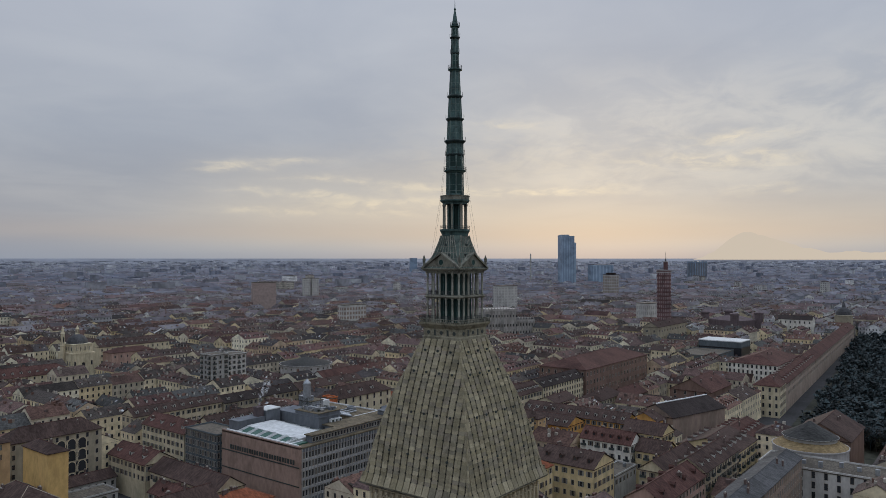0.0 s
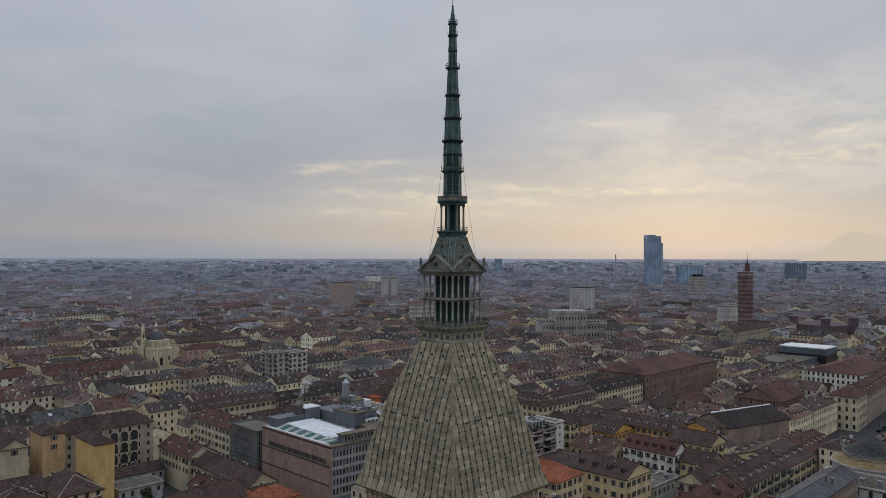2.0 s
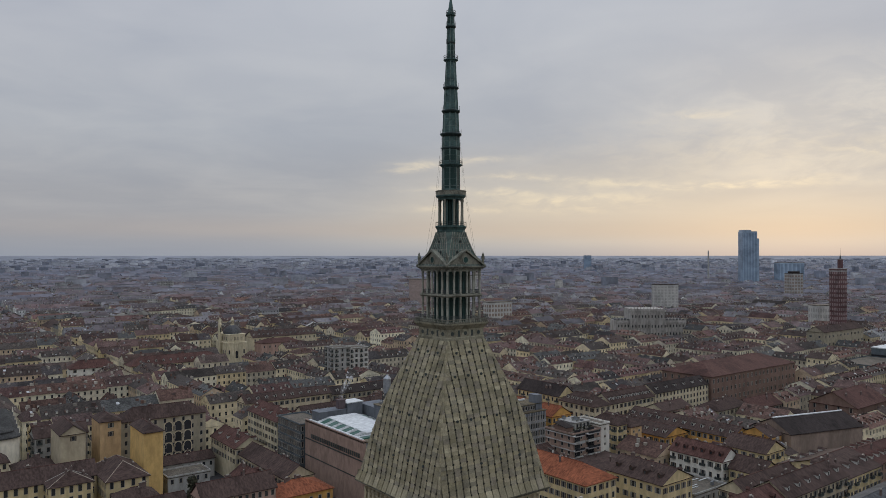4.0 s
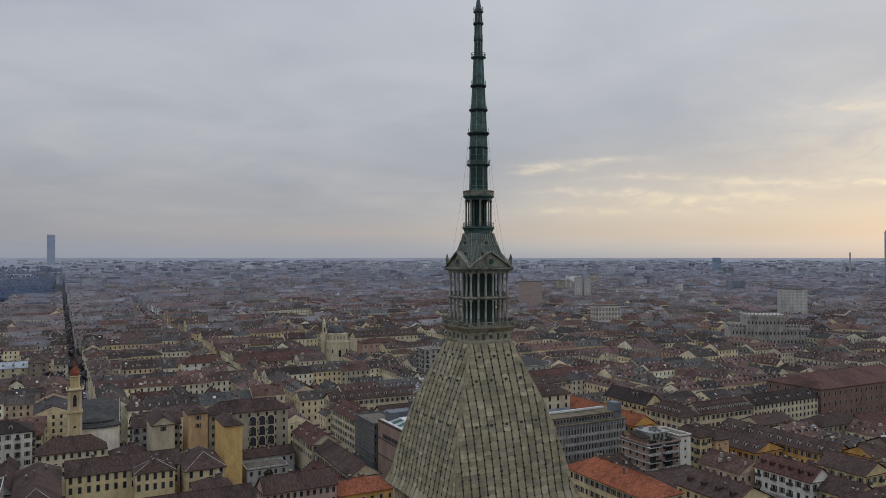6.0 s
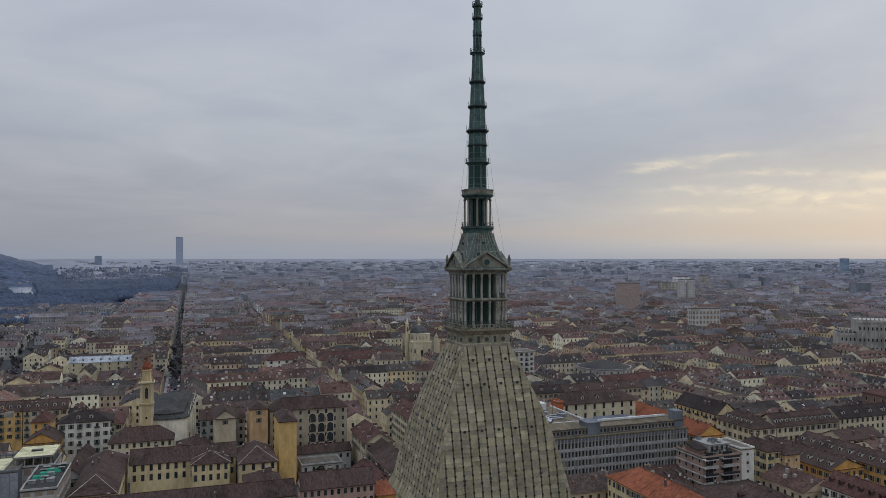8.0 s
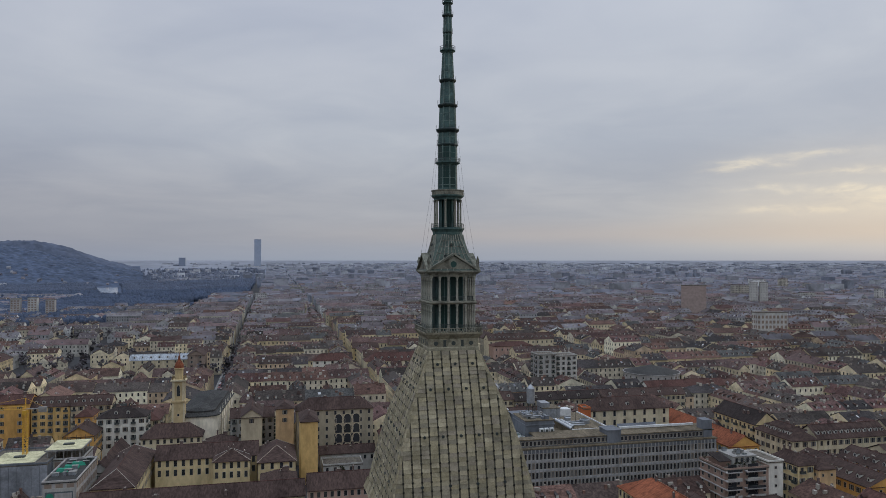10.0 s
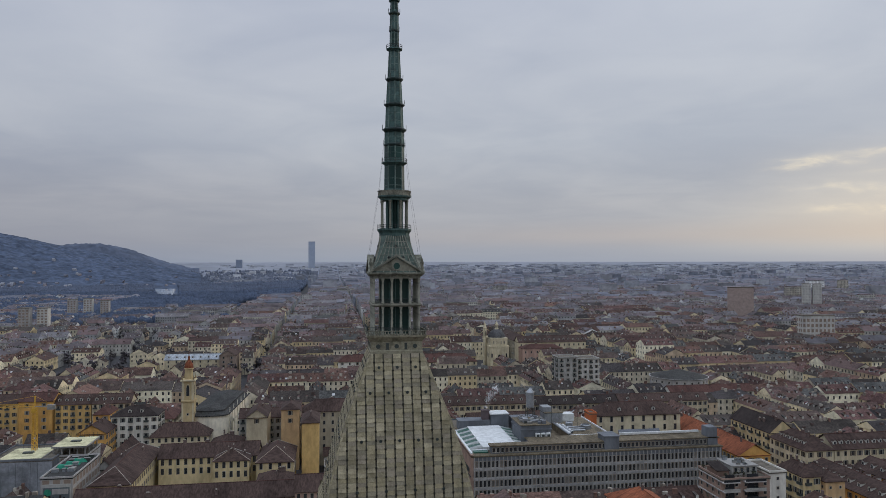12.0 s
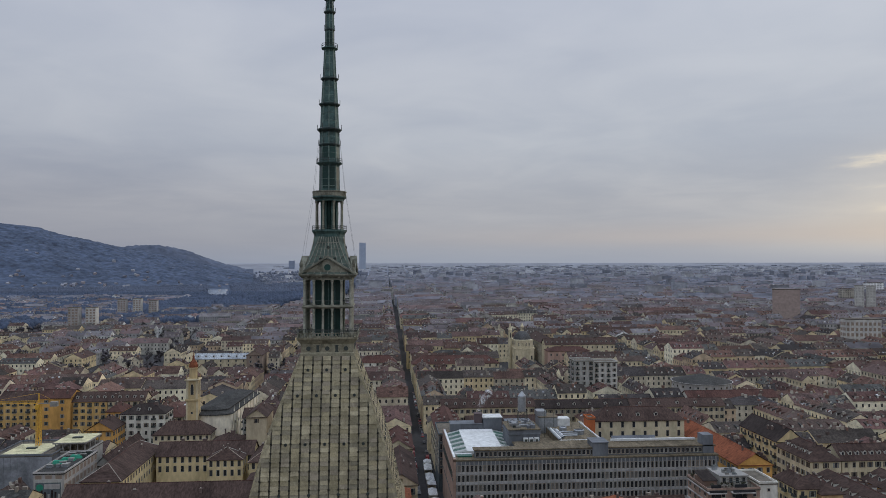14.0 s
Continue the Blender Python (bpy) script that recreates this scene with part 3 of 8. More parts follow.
        for z in (86.0, 86.25, 86.55):
            part("rail", Geo().beam((-6.55, -6.5, z), (6.55, -6.5, z), 0.05), ir, tower, at=R)
        for k in range(8):
            part("rail_post", Geo().beam((-6.55 + k * 1.87, -6.5, 85.8), (-6.55 + k * 1.87, -6.5, 86.6), 0.05), ir, tower, at=R)
    # two columned storeys round a glazed core
    core = Geo().box(-2.9, 2.9, -2.9, 2.9, 84.75, 97.3)
    part("core", core, M["dglass"], tower, "dark green glazed core")
    for s in range(4):
        R = Matrix.Rotation(s * math.pi / 2, 4, "Z")
        for k in range(5):
            part("mullion", Geo().box(-2.9 + k * 1.45 - 0.09, -2.9 + k * 1.45 + 0.09, -3.02, -2.88, 84.75, 97.3), cu, tower, at=R)
    for z0, z1 in ((84.75, 91.0), (91.7, 97.3)):
        shaft = Geo().ring([(0.38, 0), (0.38, 0.25), (0.29, 0.4), (0.25, z1 - z0 - 0.6), (0.34, z1 - z0 - 0.3), (0.40, z1 - z0)], 10)
        me = shaft.mesh("column", M["pale_stone"], True)
        for s in range(4):
            for k in range(5):
                R = Matrix.Rotation(s * math.pi / 2, 4, "Z")
                p = R @ Vector((-5.05 + k * 2.02, -5.05, z0))
                part("column", me, M["pale_stone"], tower, at=Matrix.Translation(p))
            if z0 > 90:
                R = Matrix.Rotation(s * math.pi / 2, 4, "Z")
                part("rail", Geo().beam((-5.1, -5.1, 92.7), (5.1, -5.1, 92.7), 0.08), ir, tower, at=R)
                for zz in (91.95, 92.2, 92.45):
                    part("rail", Geo().beam((-5.1, -5.1, zz), (5.1, -5.1, zz), 0.05), ir, tower, at=R)
    part("middle_slab", Geo().ring([(5.3, 91.0), (5.42, 91.1), (5.62, 91.3), (5.62, 91.5), (5.5, 91.7)], 4, square=True), st, tower)
    part("cornice", Geo().ring([(5.4, 97.3), (5.4, 97.8), (5.85, 98.0), (6.2, 98.35), (6.2, 98.6), (5.9, 98.7)], 4, square=True), st, tower, "stone cornice under the pediments")
    # pediments with a round opening, and corner urns
    for s in range(4):
        R = Matrix.Rotation(s * math.pi / 2, 4, "Z")
        g = Geo().add([(-5.9, -5.75, 98.65), (5.9, -5.75, 98.65), (0, -5.75, 102.0), (-5.9, -4.4, 98.65), (5.9, -4.4, 98.65), (0, -2.6, 102.0)], [(0, 1, 2), (0, 2, 5, 3), (1, 4, 5, 2)])
        ped = part("pediment", g, st, tower, at=R)
        for sx in (-1, 1):
            a, b = Vector((sx * 6.2, 0, 98.6)), Vector((0, 0, 102.5))
            v = []
            for p in (a, b):
                for yy in (-6.25, -5.5 if p is a else -4.6):
                    for dz in (-0.25, 0.22):
                        v.append((p.x, yy, p.z + dz))
            f = [(0, 4, 5, 1), (1, 5, 7, 3), (2, 3, 7, 6), (0, 2, 6, 4), (0, 1, 3, 2), (4, 6, 7, 5)]
            part("raking_cornice", Geo().add(v, f), st, ped)
        part("oculus", Geo().ring([(1.0, 0), (1.0, 0.16), (0.72, 0.16), (0.72, 0.02)], 16, cap=False).add([(0.74 * math.cos(a * math.pi / 8), 0.74 * math.sin(a * math.pi / 8), 0.06) for a in range(16)], [tuple(range(16))], 1), [st, M["dglass"]], ped, at=Matrix.Translation((0, -5.76, 100.1)) @ Matrix.Rotation(math.pi / 2, 4, "X"))
        for k in range(9):
            part("dentil", Geo().box(-4.9 + k * 1.2, -4.5 + k * 1.2, -5.85, -5.55, 97.75, 98.0, bottom=True), st, tower, at=R)
        R2 = Matrix.Rotation(s * math.pi / 2 + math.pi / 4, 4, "Z")
        part("corner_block", Geo().ring([(0.34, 98.6), (0.30, 100.2), (0.40, 100.4), (0.42, 100.9), (0.30, 101.2), (0.10, 101.9)], 8, 8.05, 0), st, tower, at=R2)
    # curved roof with seams
    ROOF = [(6.0, 98.7, 1.0), (5.25, 99.6, 0.97), (4.6, 101.0, 0.92), (4.1, 102.6, 0.86), (3.7, 104.2, 0.79), (3.4, 105.6, 0.70), (3.2, 107.0, 0.62)]
    g = Geo()
    for r, z, c in ROOF:
        for q in range(4):
            R = Matrix.Rotation(q * math.pi / 2, 3, "Z")
            g.v += [tuple(R @ Vector((-c * r, -r, z))), tuple(R @ Vector((c * r, -r, z)))]
    for j in range(len(ROOF) - 1):
        g.f += [(j * 8 + i, j * 8 + (i + 1) % 8, j * 8 + 8 + (i + 1) % 8, j * 8 + 8 + i) for i in range(8)]
    g.f.append(tuple(48 + i for i in range(8)))
    g.m = [0] * len(g.f)
    part("roof", g, M["verdigris"], tower, "green copper roof with standing seams")
    for s in range(4):
        R = Matrix.Rotation(s * math.pi / 2, 4, "Z")
        for k in range(-4, 5):
            g = Geo()
            for (r0, z0, c0), (r1, z1, c1) in zip(ROOF, ROOF[1:]):
                g.beam((k / 4 * r0 * c0, -r0 - 0.03, z0), (k / 4 * r1 * c1, -r1 - 0.03, z1), 0.10)
            part("seam", g, M["pale_stone"], tower, at=R)
        for r, z, c in ROOF[1:-1]:
            part("band", Geo().beam((-r * c, -r - 0.02, z), (r * c, -r - 0.02, z), 0.06), M["pale_stone"], tower, at=R)
        for x, z, r in ((-1.6, 102.0, 4.27), (1.6, 102.0, 4.27), (0, 104.6, 3.62)):
            part("dormer", Geo().ring([(0.34, 0), (0.34, 0.35), (0.2, 0.35), (0.2, 0.1)], 8), ir, tower, at=R @ Matrix.Translation((x, -r + 0.05, z)) @ Matrix.Rotation(math.pi / 2, 4, "X"))

    def gallery(z, r, core_r, posts):
        part("gallery", Geo().ring([(core_r, z - 0.7), (r - 0.4, z - 0.25), (r, z - 0.05), (r, z + 0.12)], 16), cu, tower)
        q = 0.97 * r
        rl = part("railing", Geo().ring([(q - 0.04, z + 0.96), (q + 0.04, z + 0.96), (q + 0.04, z + 1.04), (q - 0.04, z + 1.04), (q - 0.04, z + 0.96)], 16, cap=False), ir, tower)
        part("rail", Geo().ring([(q - 0.04, z + 0.51), (q + 0.04, z + 0.51), (q + 0.04, z + 0.59), (q - 0.04, z + 0.59), (q - 0.04, z + 0.51)], 16, cap=False), ir, rl)
        for i in range(posts):
            a = 2 * math.pi * i / posts
            part("rail_post", Geo().beam((r * math.cos(a) * 0.97, r * math.sin(a) * 0.97, z), (r * math.cos(a) * 0.97, r * math.sin(a) * 0.97, z + 1.1), 0.06), ir, rl)

    # round columned stage
    part("stage_base", Geo().ring([(3.45, 106.9), (3.5, 107.5), (3.7, 107.9), (3.95, 108.2), (3.95, 108.5)], 16), cu, tower)
    gallery(108.5, 3.95, 3.5, 8)
    part("stage_core", Geo().ring([(1.75, 108.4), (1.75, 115.4)], 8), M["dglass"], tower, "dark glazed core of the upper stage")
    for i in range(8):
        a = 2 * math.pi * (i + 0.5) / 8
        part("pilaster", Geo().ring([(0.22, 108.5), (0.22, 115.2)], 6, 1.85 * math.cos(a), 1.85 * math.sin(a)), cu, tower)
    me = Geo().ring([(0.34, 0), (0.34, 0.3), (0.25, 0.45), (0.22, 5.9), (0.33, 6.3), (0.36, 6.6)], 8).mesh("column", st, True)
    for i in range(8):
        a = 2 * math.pi * (i + 0.5) / 8
        part("column", me, st, tower, at=Matrix.Translation((3.05 * math.cos(a), 3.05 * math.sin(a), 108.5)))
    part("stage_cornice", Geo().ring([(3.2, 115.1), (3.3, 115.5), (3.75, 115.8), (3.85, 116.0), (3.85, 116.2)], 16), cu, tower)
    # parapet of the high gallery
    part("parapet", Geo().ring([(3.78, 116.2), (3.78, 117.1), (3.9, 117.15), (3.9, 117.35), (3.6, 117.35), (3.6, 116.3)], 16, cap=False), st, tower)
    # tapering shaft: segments of eight sides with ribs and rings
    SEG = [(117.0, 2.25, 123.4, 2.15), (124.4, 2.22, 127.9, 2.18), (128.3, 2.18, 131.3, 2.05), (131.7, 2.05, 137.1, 1.82), (137.5, 1.82, 143.0, 1.50), (143.4, 1.48, 150.0, 1.14), (150.6, 1.02, 154.3, 0.98), (154.7, 0.98, 158.4, 0.92), (158.9, 0.92, 161.4, 0.80)]
    for i, (z0, r0, z1, r1) in enumerate(SEG):
        part("shaft", Geo().ring([(r0, z0 - 0.3), (r1, z1 + 0.3)], 8), cu if i % 2 == 0 or z0 > 140 else M["copper"], tower, "weathered green copper shaft")
        for k in range(8):
            a = 2 * math.pi * k / 8
            c, s_ = math.cos(a), math.sin(a)
            part("rib", Geo().beam((r0 * c, r0 * s_, z0 - 0.2), (r1 * c, r1 * s_, z1 + 0.2), 0.13 if z0 < 150 else 0.09, sides=5), M["copper_pale"], tower)
            if i in (0, 1, 6, 8):
                a += math.pi / 8
                q = math.cos(math.pi / 8)
                wd = 0.42 * r0 * 0.7
                part("panel", Geo().box(-wd, wd, -0.04, 0.03, z0 + 0.5, z1 - 0.5, bottom=True), M["dglass"], tower, at=Matrix.Rotation(a, 4, "Z") @ Matrix.Translation((0.5 * (r0 + r1) * q, 0, 0)) @ Matrix.Rotation(-math.pi / 2, 4, "Z"))
        n = max(2, int((z1 - z0) / 1.5))
        for k in range(1, n):
            t = k / n
            r = r0 + (r1 - r0) * t
            part("ring", Geo().ring([(r + 0.02, z0 + (z1 - z0) * t - 0.06), (r + 0.06, z0 + (z1 - z0) * t), (r + 0.02, z0 + (z1 - z0) * t + 0.06)], 8), M["copper_pale"], tower)
    for z, r in ((127.9, 2.45), (131.4, 2.75), (137.2, 2.35), (143.1, 2.0), (158.5, 1.3), (154.4, 1.15)):
        part("collar", Geo().ring([(r - 0.5, z - 0.5), (r, z), (r, z + 0.25), (r - 0.45, z + 0.5)], 12), M["dark_copper"], tower)
        for k in range(6):
            a = 2 * math.pi * k / 6
            part("antenna", Geo().beam((r * math.cos(a), r * math.sin(a), z), (r * math.cos(a), r * math.sin(a), z + 1.3), 0.06), ir, tower)
    gallery(123.8, 2.95, 2.1, 8)
    gallery(150.2, 1.85, 1.1, 6)
    gallery(161.5, 1.25, 0.8, 6)
    part("pinnacle", Geo().ring([(0.80, 161.4), (0.92, 162.0), (0.72, 162.5), (0.5, 164.0), (0.2, 165.9), (0.32, 166.1), (0.1, 166.5), (0.04, 168.6)], 10), cu, tower, "pointed dark copper pinnacle")
    # stay wires from the shaft to the galleries
    for k in range(8):
        a = 2 * math.pi * (k + 0.5) / 8
        part("wire", Geo().beam((2.3 * math.cos(a), 2.3 * math.sin(a), 131.4), (3.85 * math.cos(a), 3.85 * math.sin(a), 117.3), 0.018), ir, tower)
        part("wire", Geo().beam((3.95 * math.cos(a), 3.95 * math.sin(a), 117.0), (6.6 * math.cos(a), 6.6 * math.sin(a), 100.8), 0.018), ir, tower)


make_tower()


# ---------- houses ----------
def window_mesh(w, h, shutters):
    """One joined form: frame round a set-back pane, sill, and open shutters to both sides."""
    g = Geo()
    a, b, fr = w / 2, h, 0.12
    sh = 0.52 if shutters else 0.0
    p0, p1 = -0.12, -0.03
    v = [(-a - fr, 0, -0.1), (a + fr, 0, -0.1), (a + fr, 0, b + fr), (-a - fr, 0, b + fr),
         (-a - fr, p0, -0.1), (a + fr, p0, -0.1), (a + fr, p0, b + fr), (-a - fr, p0, b + fr),
         (-a, p0, 0), (a, p0, 0), (a, p0, b), (-a, p0, b),
         (-a, p1, 0), (a, p1, 0), (a, p1, b), (-a, p1, b)]
    f = [(0, 1, 5, 4), (1, 2, 6, 5), (2, 3, 7, 6), (3, 0, 4, 7), (4, 5, 9, 8), (5, 6, 10, 9), (6, 7, 11, 10), (7, 4, 8, 11), (8, 9, 13, 12), (9, 10, 14, 13), (10, 11, 15, 14), (11, 8, 12, 15)]
    g.add(v, f, 0)
    g.f.append((12, 13, 14, 15))
    g.m.append(1)
    if shutters:
        for q, (i0, i1) in ((-1, (4, 7)), (1, (5, 6))):
            k = len(g.v)
            x = q * (a + fr + sh)
            g.v += [(x, p0 - 0.05, -0.05), (x, p0 - 0.05, b + 0.05), (x, 0, -0.05), (x, 0, b + 0.05)]
            g.f += [(i0, i1, k + 1, k), (k, k + 1, k + 3, k + 2)]
            g.m += [2, 2]
    return g.mesh("window", [M["frame"], M["pane"], M["shutter"]])


WIN = {"plain": window_mesh(1.1, 1.9, False), "shut": window_mesh(1.1, 1.9, True), "small": window_mesh(0.8, 0.9, False), "tall": window_mesh(1.2, 2.5, False), "office": window_mesh(0.86, 2.3, False), "attic": window_mesh(1.0, 1.35, False), "wide": window_mesh(2.3, 2.2, False)}
WIN["office"].materials[1] = M["office_pane"]
WIN["wide"].materials[1] = M["wall_stonebrown"]


def arch_mesh(w, h):
    g = Geo()
    n = 8
    v = [(-w / 2, -0.04, 0), (w / 2, -0.04, 0)] + [(w / 2 * math.cos(math.pi * i / n), -0.04, h - w / 2 + w / 2 * math.sin(math.pi * i / n)) for i in range(n + 1)]
    g.add(v, [tuple(range(len(v)))], 1)
    for i in range(n):
        a, b = math.pi * i / n, math.pi * (i + 1) / n
        q = []
        for t in (a, b):
            for r in (w / 2, w / 2 + 0.25):
                for yy in (-0.15, 0.0):
                    q.append((r * math.cos(t), yy, h - w / 2 + r * math.sin(t)))
        g.add(q, [(0, 2, 6, 4), (2, 3, 7, 6), (0, 4, 5, 1)], 0)
    g.box(-w / 2 - 0.25, -w / 2, -0.15, 0, 0, h - w / 2, 0).box(w / 2, w / 2 + 0.25, -0.15, 0, 0, h - w / 2, 0)
    return g.mesh("arch", [M["wall_sand"], M["pane"]])


ARCH = arch_mesh(2.6, 3.4)
_cache = {}


def chimney_mesh(w, d, h):
    key = ("ch", w, d, h)
    if key not in _cache:
        g = Geo().box(-w / 2, w / 2, -d / 2, d / 2, -1.6, h).box(-w / 2 - 0.12, w / 2 + 0.12, -d / 2 - 0.12, d / 2 + 0.12, h, h + 0.15, 0, True)
        g.box(-w / 4, w / 4, -d / 4, d / 4, h + 0.15, h + 0.55)
        _cache[key] = g.mesh("chimney", M["city_chimney"])
    return _cache[key]


def dormer_mesh(roof, white):
    key = ("do", roof, white)
    if key not in _cache:
        g = Geo()
        w, h, d = 0.75, 1.25, 2.6
        g.add([(-w, 0, -0.4), (w, 0, -0.4), (w, 0, h), (0, 0, h + 0.55), (-w, 0, h), (-w, d, h), (w, d, h), (0, d + 0.6, h + 0.55), (-w, d, -0.4 + d * 0.5), (w, d, -0.4 + d * 0.5)], [(0, 1, 2, 3, 4)], 0)
        g.add([(-w, 0, -0.4), (-w, 0, h), (-w, d, h), (w, 0, -0.4), (w, 0, h), (w, d, h)], [(0, 1, 2), (3, 5, 4)], 0)
        g.add([(-w - 0.15, -0.2, h - 0.1), (0, -0.2, h + 0.62), (w + 0.15, -0.2, h - 0.1), (-w - 0.15, d, h - 0.1), (0, d + 0.6, h + 0.62), (w + 0.15, d, h - 0.1)], [(0, 1, 4, 3), (1, 2, 5, 4)], 1)
        g.add([(-0.42, -0.02, 0.05), (0.42, -0.02, 0.05), (0.42, -0.02, 1.05), (-0.42, -0.02, 1.05)], [(0, 1, 2, 3)], 2)
        _cache[key] = g.mesh("dormer", [M["dormer"] if white else M["roof_" + roof], M["roof_" + roof], M["pane"]])
    return _cache[key]


LABEL_W = {"cream": "cream-plastered", "ochre": "ochre-yellow", "pink": "faded pink", "grey": "grey-plastered", "white": "off-white", "orange": "bright orange", "sand": "sand-coloured", "brick": "dark brick", "blue": "blue-grey", "stonebrown": "brown stone", "yellow": "warm yellow", "glassy": "dark glazed"}
LABEL_R = {"slate": "dark slate", "brown": "brown tiled", "red": "red tiled", "orange": "bright orange tiled", "grey": "grey sheet", "dark": "dark tiled", "flat": "flat brown", "white": "white", "glass": "glazed"}
RESERVED = []


def free(x0, x1, y0, y1, pad=1.5):
    return not any(x0 < b + pad and x1 > a - pad and y0 < d + pad and y1 > c - pad for a, b, c, d in RESERVED)


def house(x0, x1, y0, y1, h, rise=4.0, hip=False, wall="cream", roof="brown", axis=None, floors=None, win="shut", step=3.1, sides="auto", dormers=0, chimneys=3, base=0.0, name="house", label="", category="house", balconies=False, white_dormers=True, reserve=True, seed=None, first=2, group="", turn=0.0, hips=False):
    """A plastered town house: walls, cornice, tiled roof, windows one by one, chimneys, dormers."""
    rng = random.Random(seed if seed is not None else int(x0 * 13 + y0 * 7))
    if reserve:
        RESERVED.append((x0, x1, y0, y1))
    w, d = x1 - x0, y1 - y0
    axis = axis or ("x" if w >= d else "y")
    rot = 0.0 if axis == "x" else math.pi / 2
    L, D = (w, d) if axis == "x" else (d, w)
    cx, cy = (x0 + x1) / 2, (y0 + y1) / 2
    home = Matrix.Translation((cx, cy, base)) @ Matrix.Rotation(rot, 4, "Z")
    lab = label or f"{LABEL_W[wall]} town house with a {LABEL_R[roof]} roof"
    ob = thing(name, home, lab, category, group)
    hl, hd = L / 2, D / 2
    flat = rise <= 0.01
    # walls
    g = Geo().box(-hl, hl, -hd, hd, 0, h)
    if not flat and not hip:
        for s in (-1, 1):
            g.add([(s * hl, -hd, h), (s * hl, hd, h), (s * hl, 0, h + rise - 0.12)], [(0, 1, 2) if s > 0 else (1, 0, 2)])
    part("wall", g, M["wall_" + wall], ob)
    o = 0.55
    if flat:
        g = Geo().box(-hl - 0.2, hl + 0.2, -hd - 0.2, hd + 0.2, h - 0.3, h + 0.12, 0, True)
        part("roof", g, M["roof_" + roof], ob)
        g = Geo()
        for a in ((-hl - 0.2, hl + 0.2, -hd - 0.2, -hd + 0.1), (-hl - 0.2, hl + 0.2, hd - 0.1, hd + 0.2), (-hl - 0.2, -hl + 0.1, -hd + 0.1, hd - 0.1), (hl - 0.1, hl + 0.2, -hd + 0.1, hd - 0.1)):
            g.box(*a, h + 0.12, h + 0.75)
        part("parapet", g, M["wall_" + wall], ob)
    else:
        part("cornice", Geo().box(-hl - 0.25, hl + 0.25, -hd - 0.25, hd + 0.25, h - 0.45, h - 0.05, 0, True), M["wall_" + wall], ob)
        drop = rise * o / hd
        ins = min(hl * 0.95, hd) if hip else 0.0
        e = h - drop * 0.0
        t = 0.28
        A = [(-hl - o, -hd - o, e - drop), (hl + o, -hd - o, e - drop), (hl + o, hd + o, e - drop), (-hl - o, hd + o, e - drop), (-hl - (0 if hip else o) + ins, 0, h + rise), (hl + (0 if hip else o) - ins, 0, h + rise)]
        v = [(p[0], p[1], p[2] + t) for p in A] + A[:4]
        f = [(0, 1, 5, 4), (2, 3, 4, 5), (6, 7, 1, 0), (7, 8, 2, 1), (8, 9, 3, 2), (9, 6, 0, 3), (9, 8, 7, 6)] + ([(1, 2, 5), (3, 0, 4)] if hip else [])
        part("roof", Geo().add(v, f), M["roof_" + roof], ob)
        part("ridge_tile", Geo().beam((A[4][0], 0, h + rise + t), (A[5][0], 0, h + rise + t), 0.16, sides=6), M["roof_" + ("red" if roof in ("brown", "dark") else roof)], ob)
        if hips:
            for i, j in ((0, 4), (3, 4), (1, 5), (2, 5)):
                part("hip_flashing", Geo().beam(tuple(Vector(A[i]) + Vector((0, 0, t))), tuple(Vector(A[j]) + Vector((0, 0, t))), 0.14), M["frame"], ob)
        for k in range(chimneys):
            px, py = rng.uniform(-hl * 0.85 + ins * 0.5, hl * 0.85 - ins * 0.5), rng.uniform(-hd * 0.7, hd * 0.7)
            pz = h + rise * (1 - abs(py) / hd) + 0.2
            part("chimney", chimney_mesh(*rng.choice([(0.9, 0.6, 1.5), (1.4, 0.6, 1.3), (0.6, 0.6, 1.8), (2.0, 0.7, 1.2)])), None, ob, at=Matrix.Translation((px, py, pz)))
        for side in ((-1, 1) if dormers else ()):
            for k in range(dormers):
                px = -hl + (k + 0.5) * L / dormers
                if hip and abs(px) > hl - ins * 0.7:
                    continue
                at = Matrix.Translation((px, side * hd * 0.72, h + rise * 0.28 + 0.3)) @ Matrix.Rotation(0 if side < 0 else math.pi, 4, "Z")
                part("dormer", dormer_mesh(roof, white_dormers), None, ob, at=at)
    # windows on the sides that the camera's way can see
    if sides == "auto":
        sides = "s" + ("w" if x1 > -70 else "") + ("e" if x0 < -40 else "")
    for c in sides:
        if c == "s":
            a, b, n, org = x0, x1, 0.0, lambda q: (q, y0)
        elif c == "w":
            a, b, n, org = y0, y1, -math.pi / 2, lambda q: (x0, q)
        else:
            a, b, n, org = y0, y1, math.pi / 2, lambda q: (x1, q)
        cols = max(1, int((b - a - 1.0) / step))
        nf = floors or max(1, int(h / 3.6))
        fh = h / nf
        inv = ob.matrix_basis.inverted()
        for i in range(cols):
            q = a + (b - a) * (i + 0.5) / cols
            for k in range(min(first, nf - 1), nf):
                ox, oy = org(q)
                at = inv @ Matrix.Translation((ox, oy, base + k * fh + 0.25 * fh)) @ Matrix.Rotation(n, 4, "Z")
                kind = win
                if win == "shut" and rng.random() < 0.25:
                    kind = "plain"
                part("window", WIN[kind], None, ob, at=at)
                if balconies and k < nf and (i + (0 if balconies is True else 1)) % 2 == 0:
                    bal = Geo().box(-1.1, 1.1, -1.0, 0, -0.18, 0.0, 0, True)
                    bal.box(-1.1, 1.1, -1.0, -0.95, 0.0, 0.9, 1).box(-1.1, -1.05, -0.95, 0, 0.0, 0.9, 1).box(1.05, 1.1, -0.95, 0, 0.0, 0.9, 1)
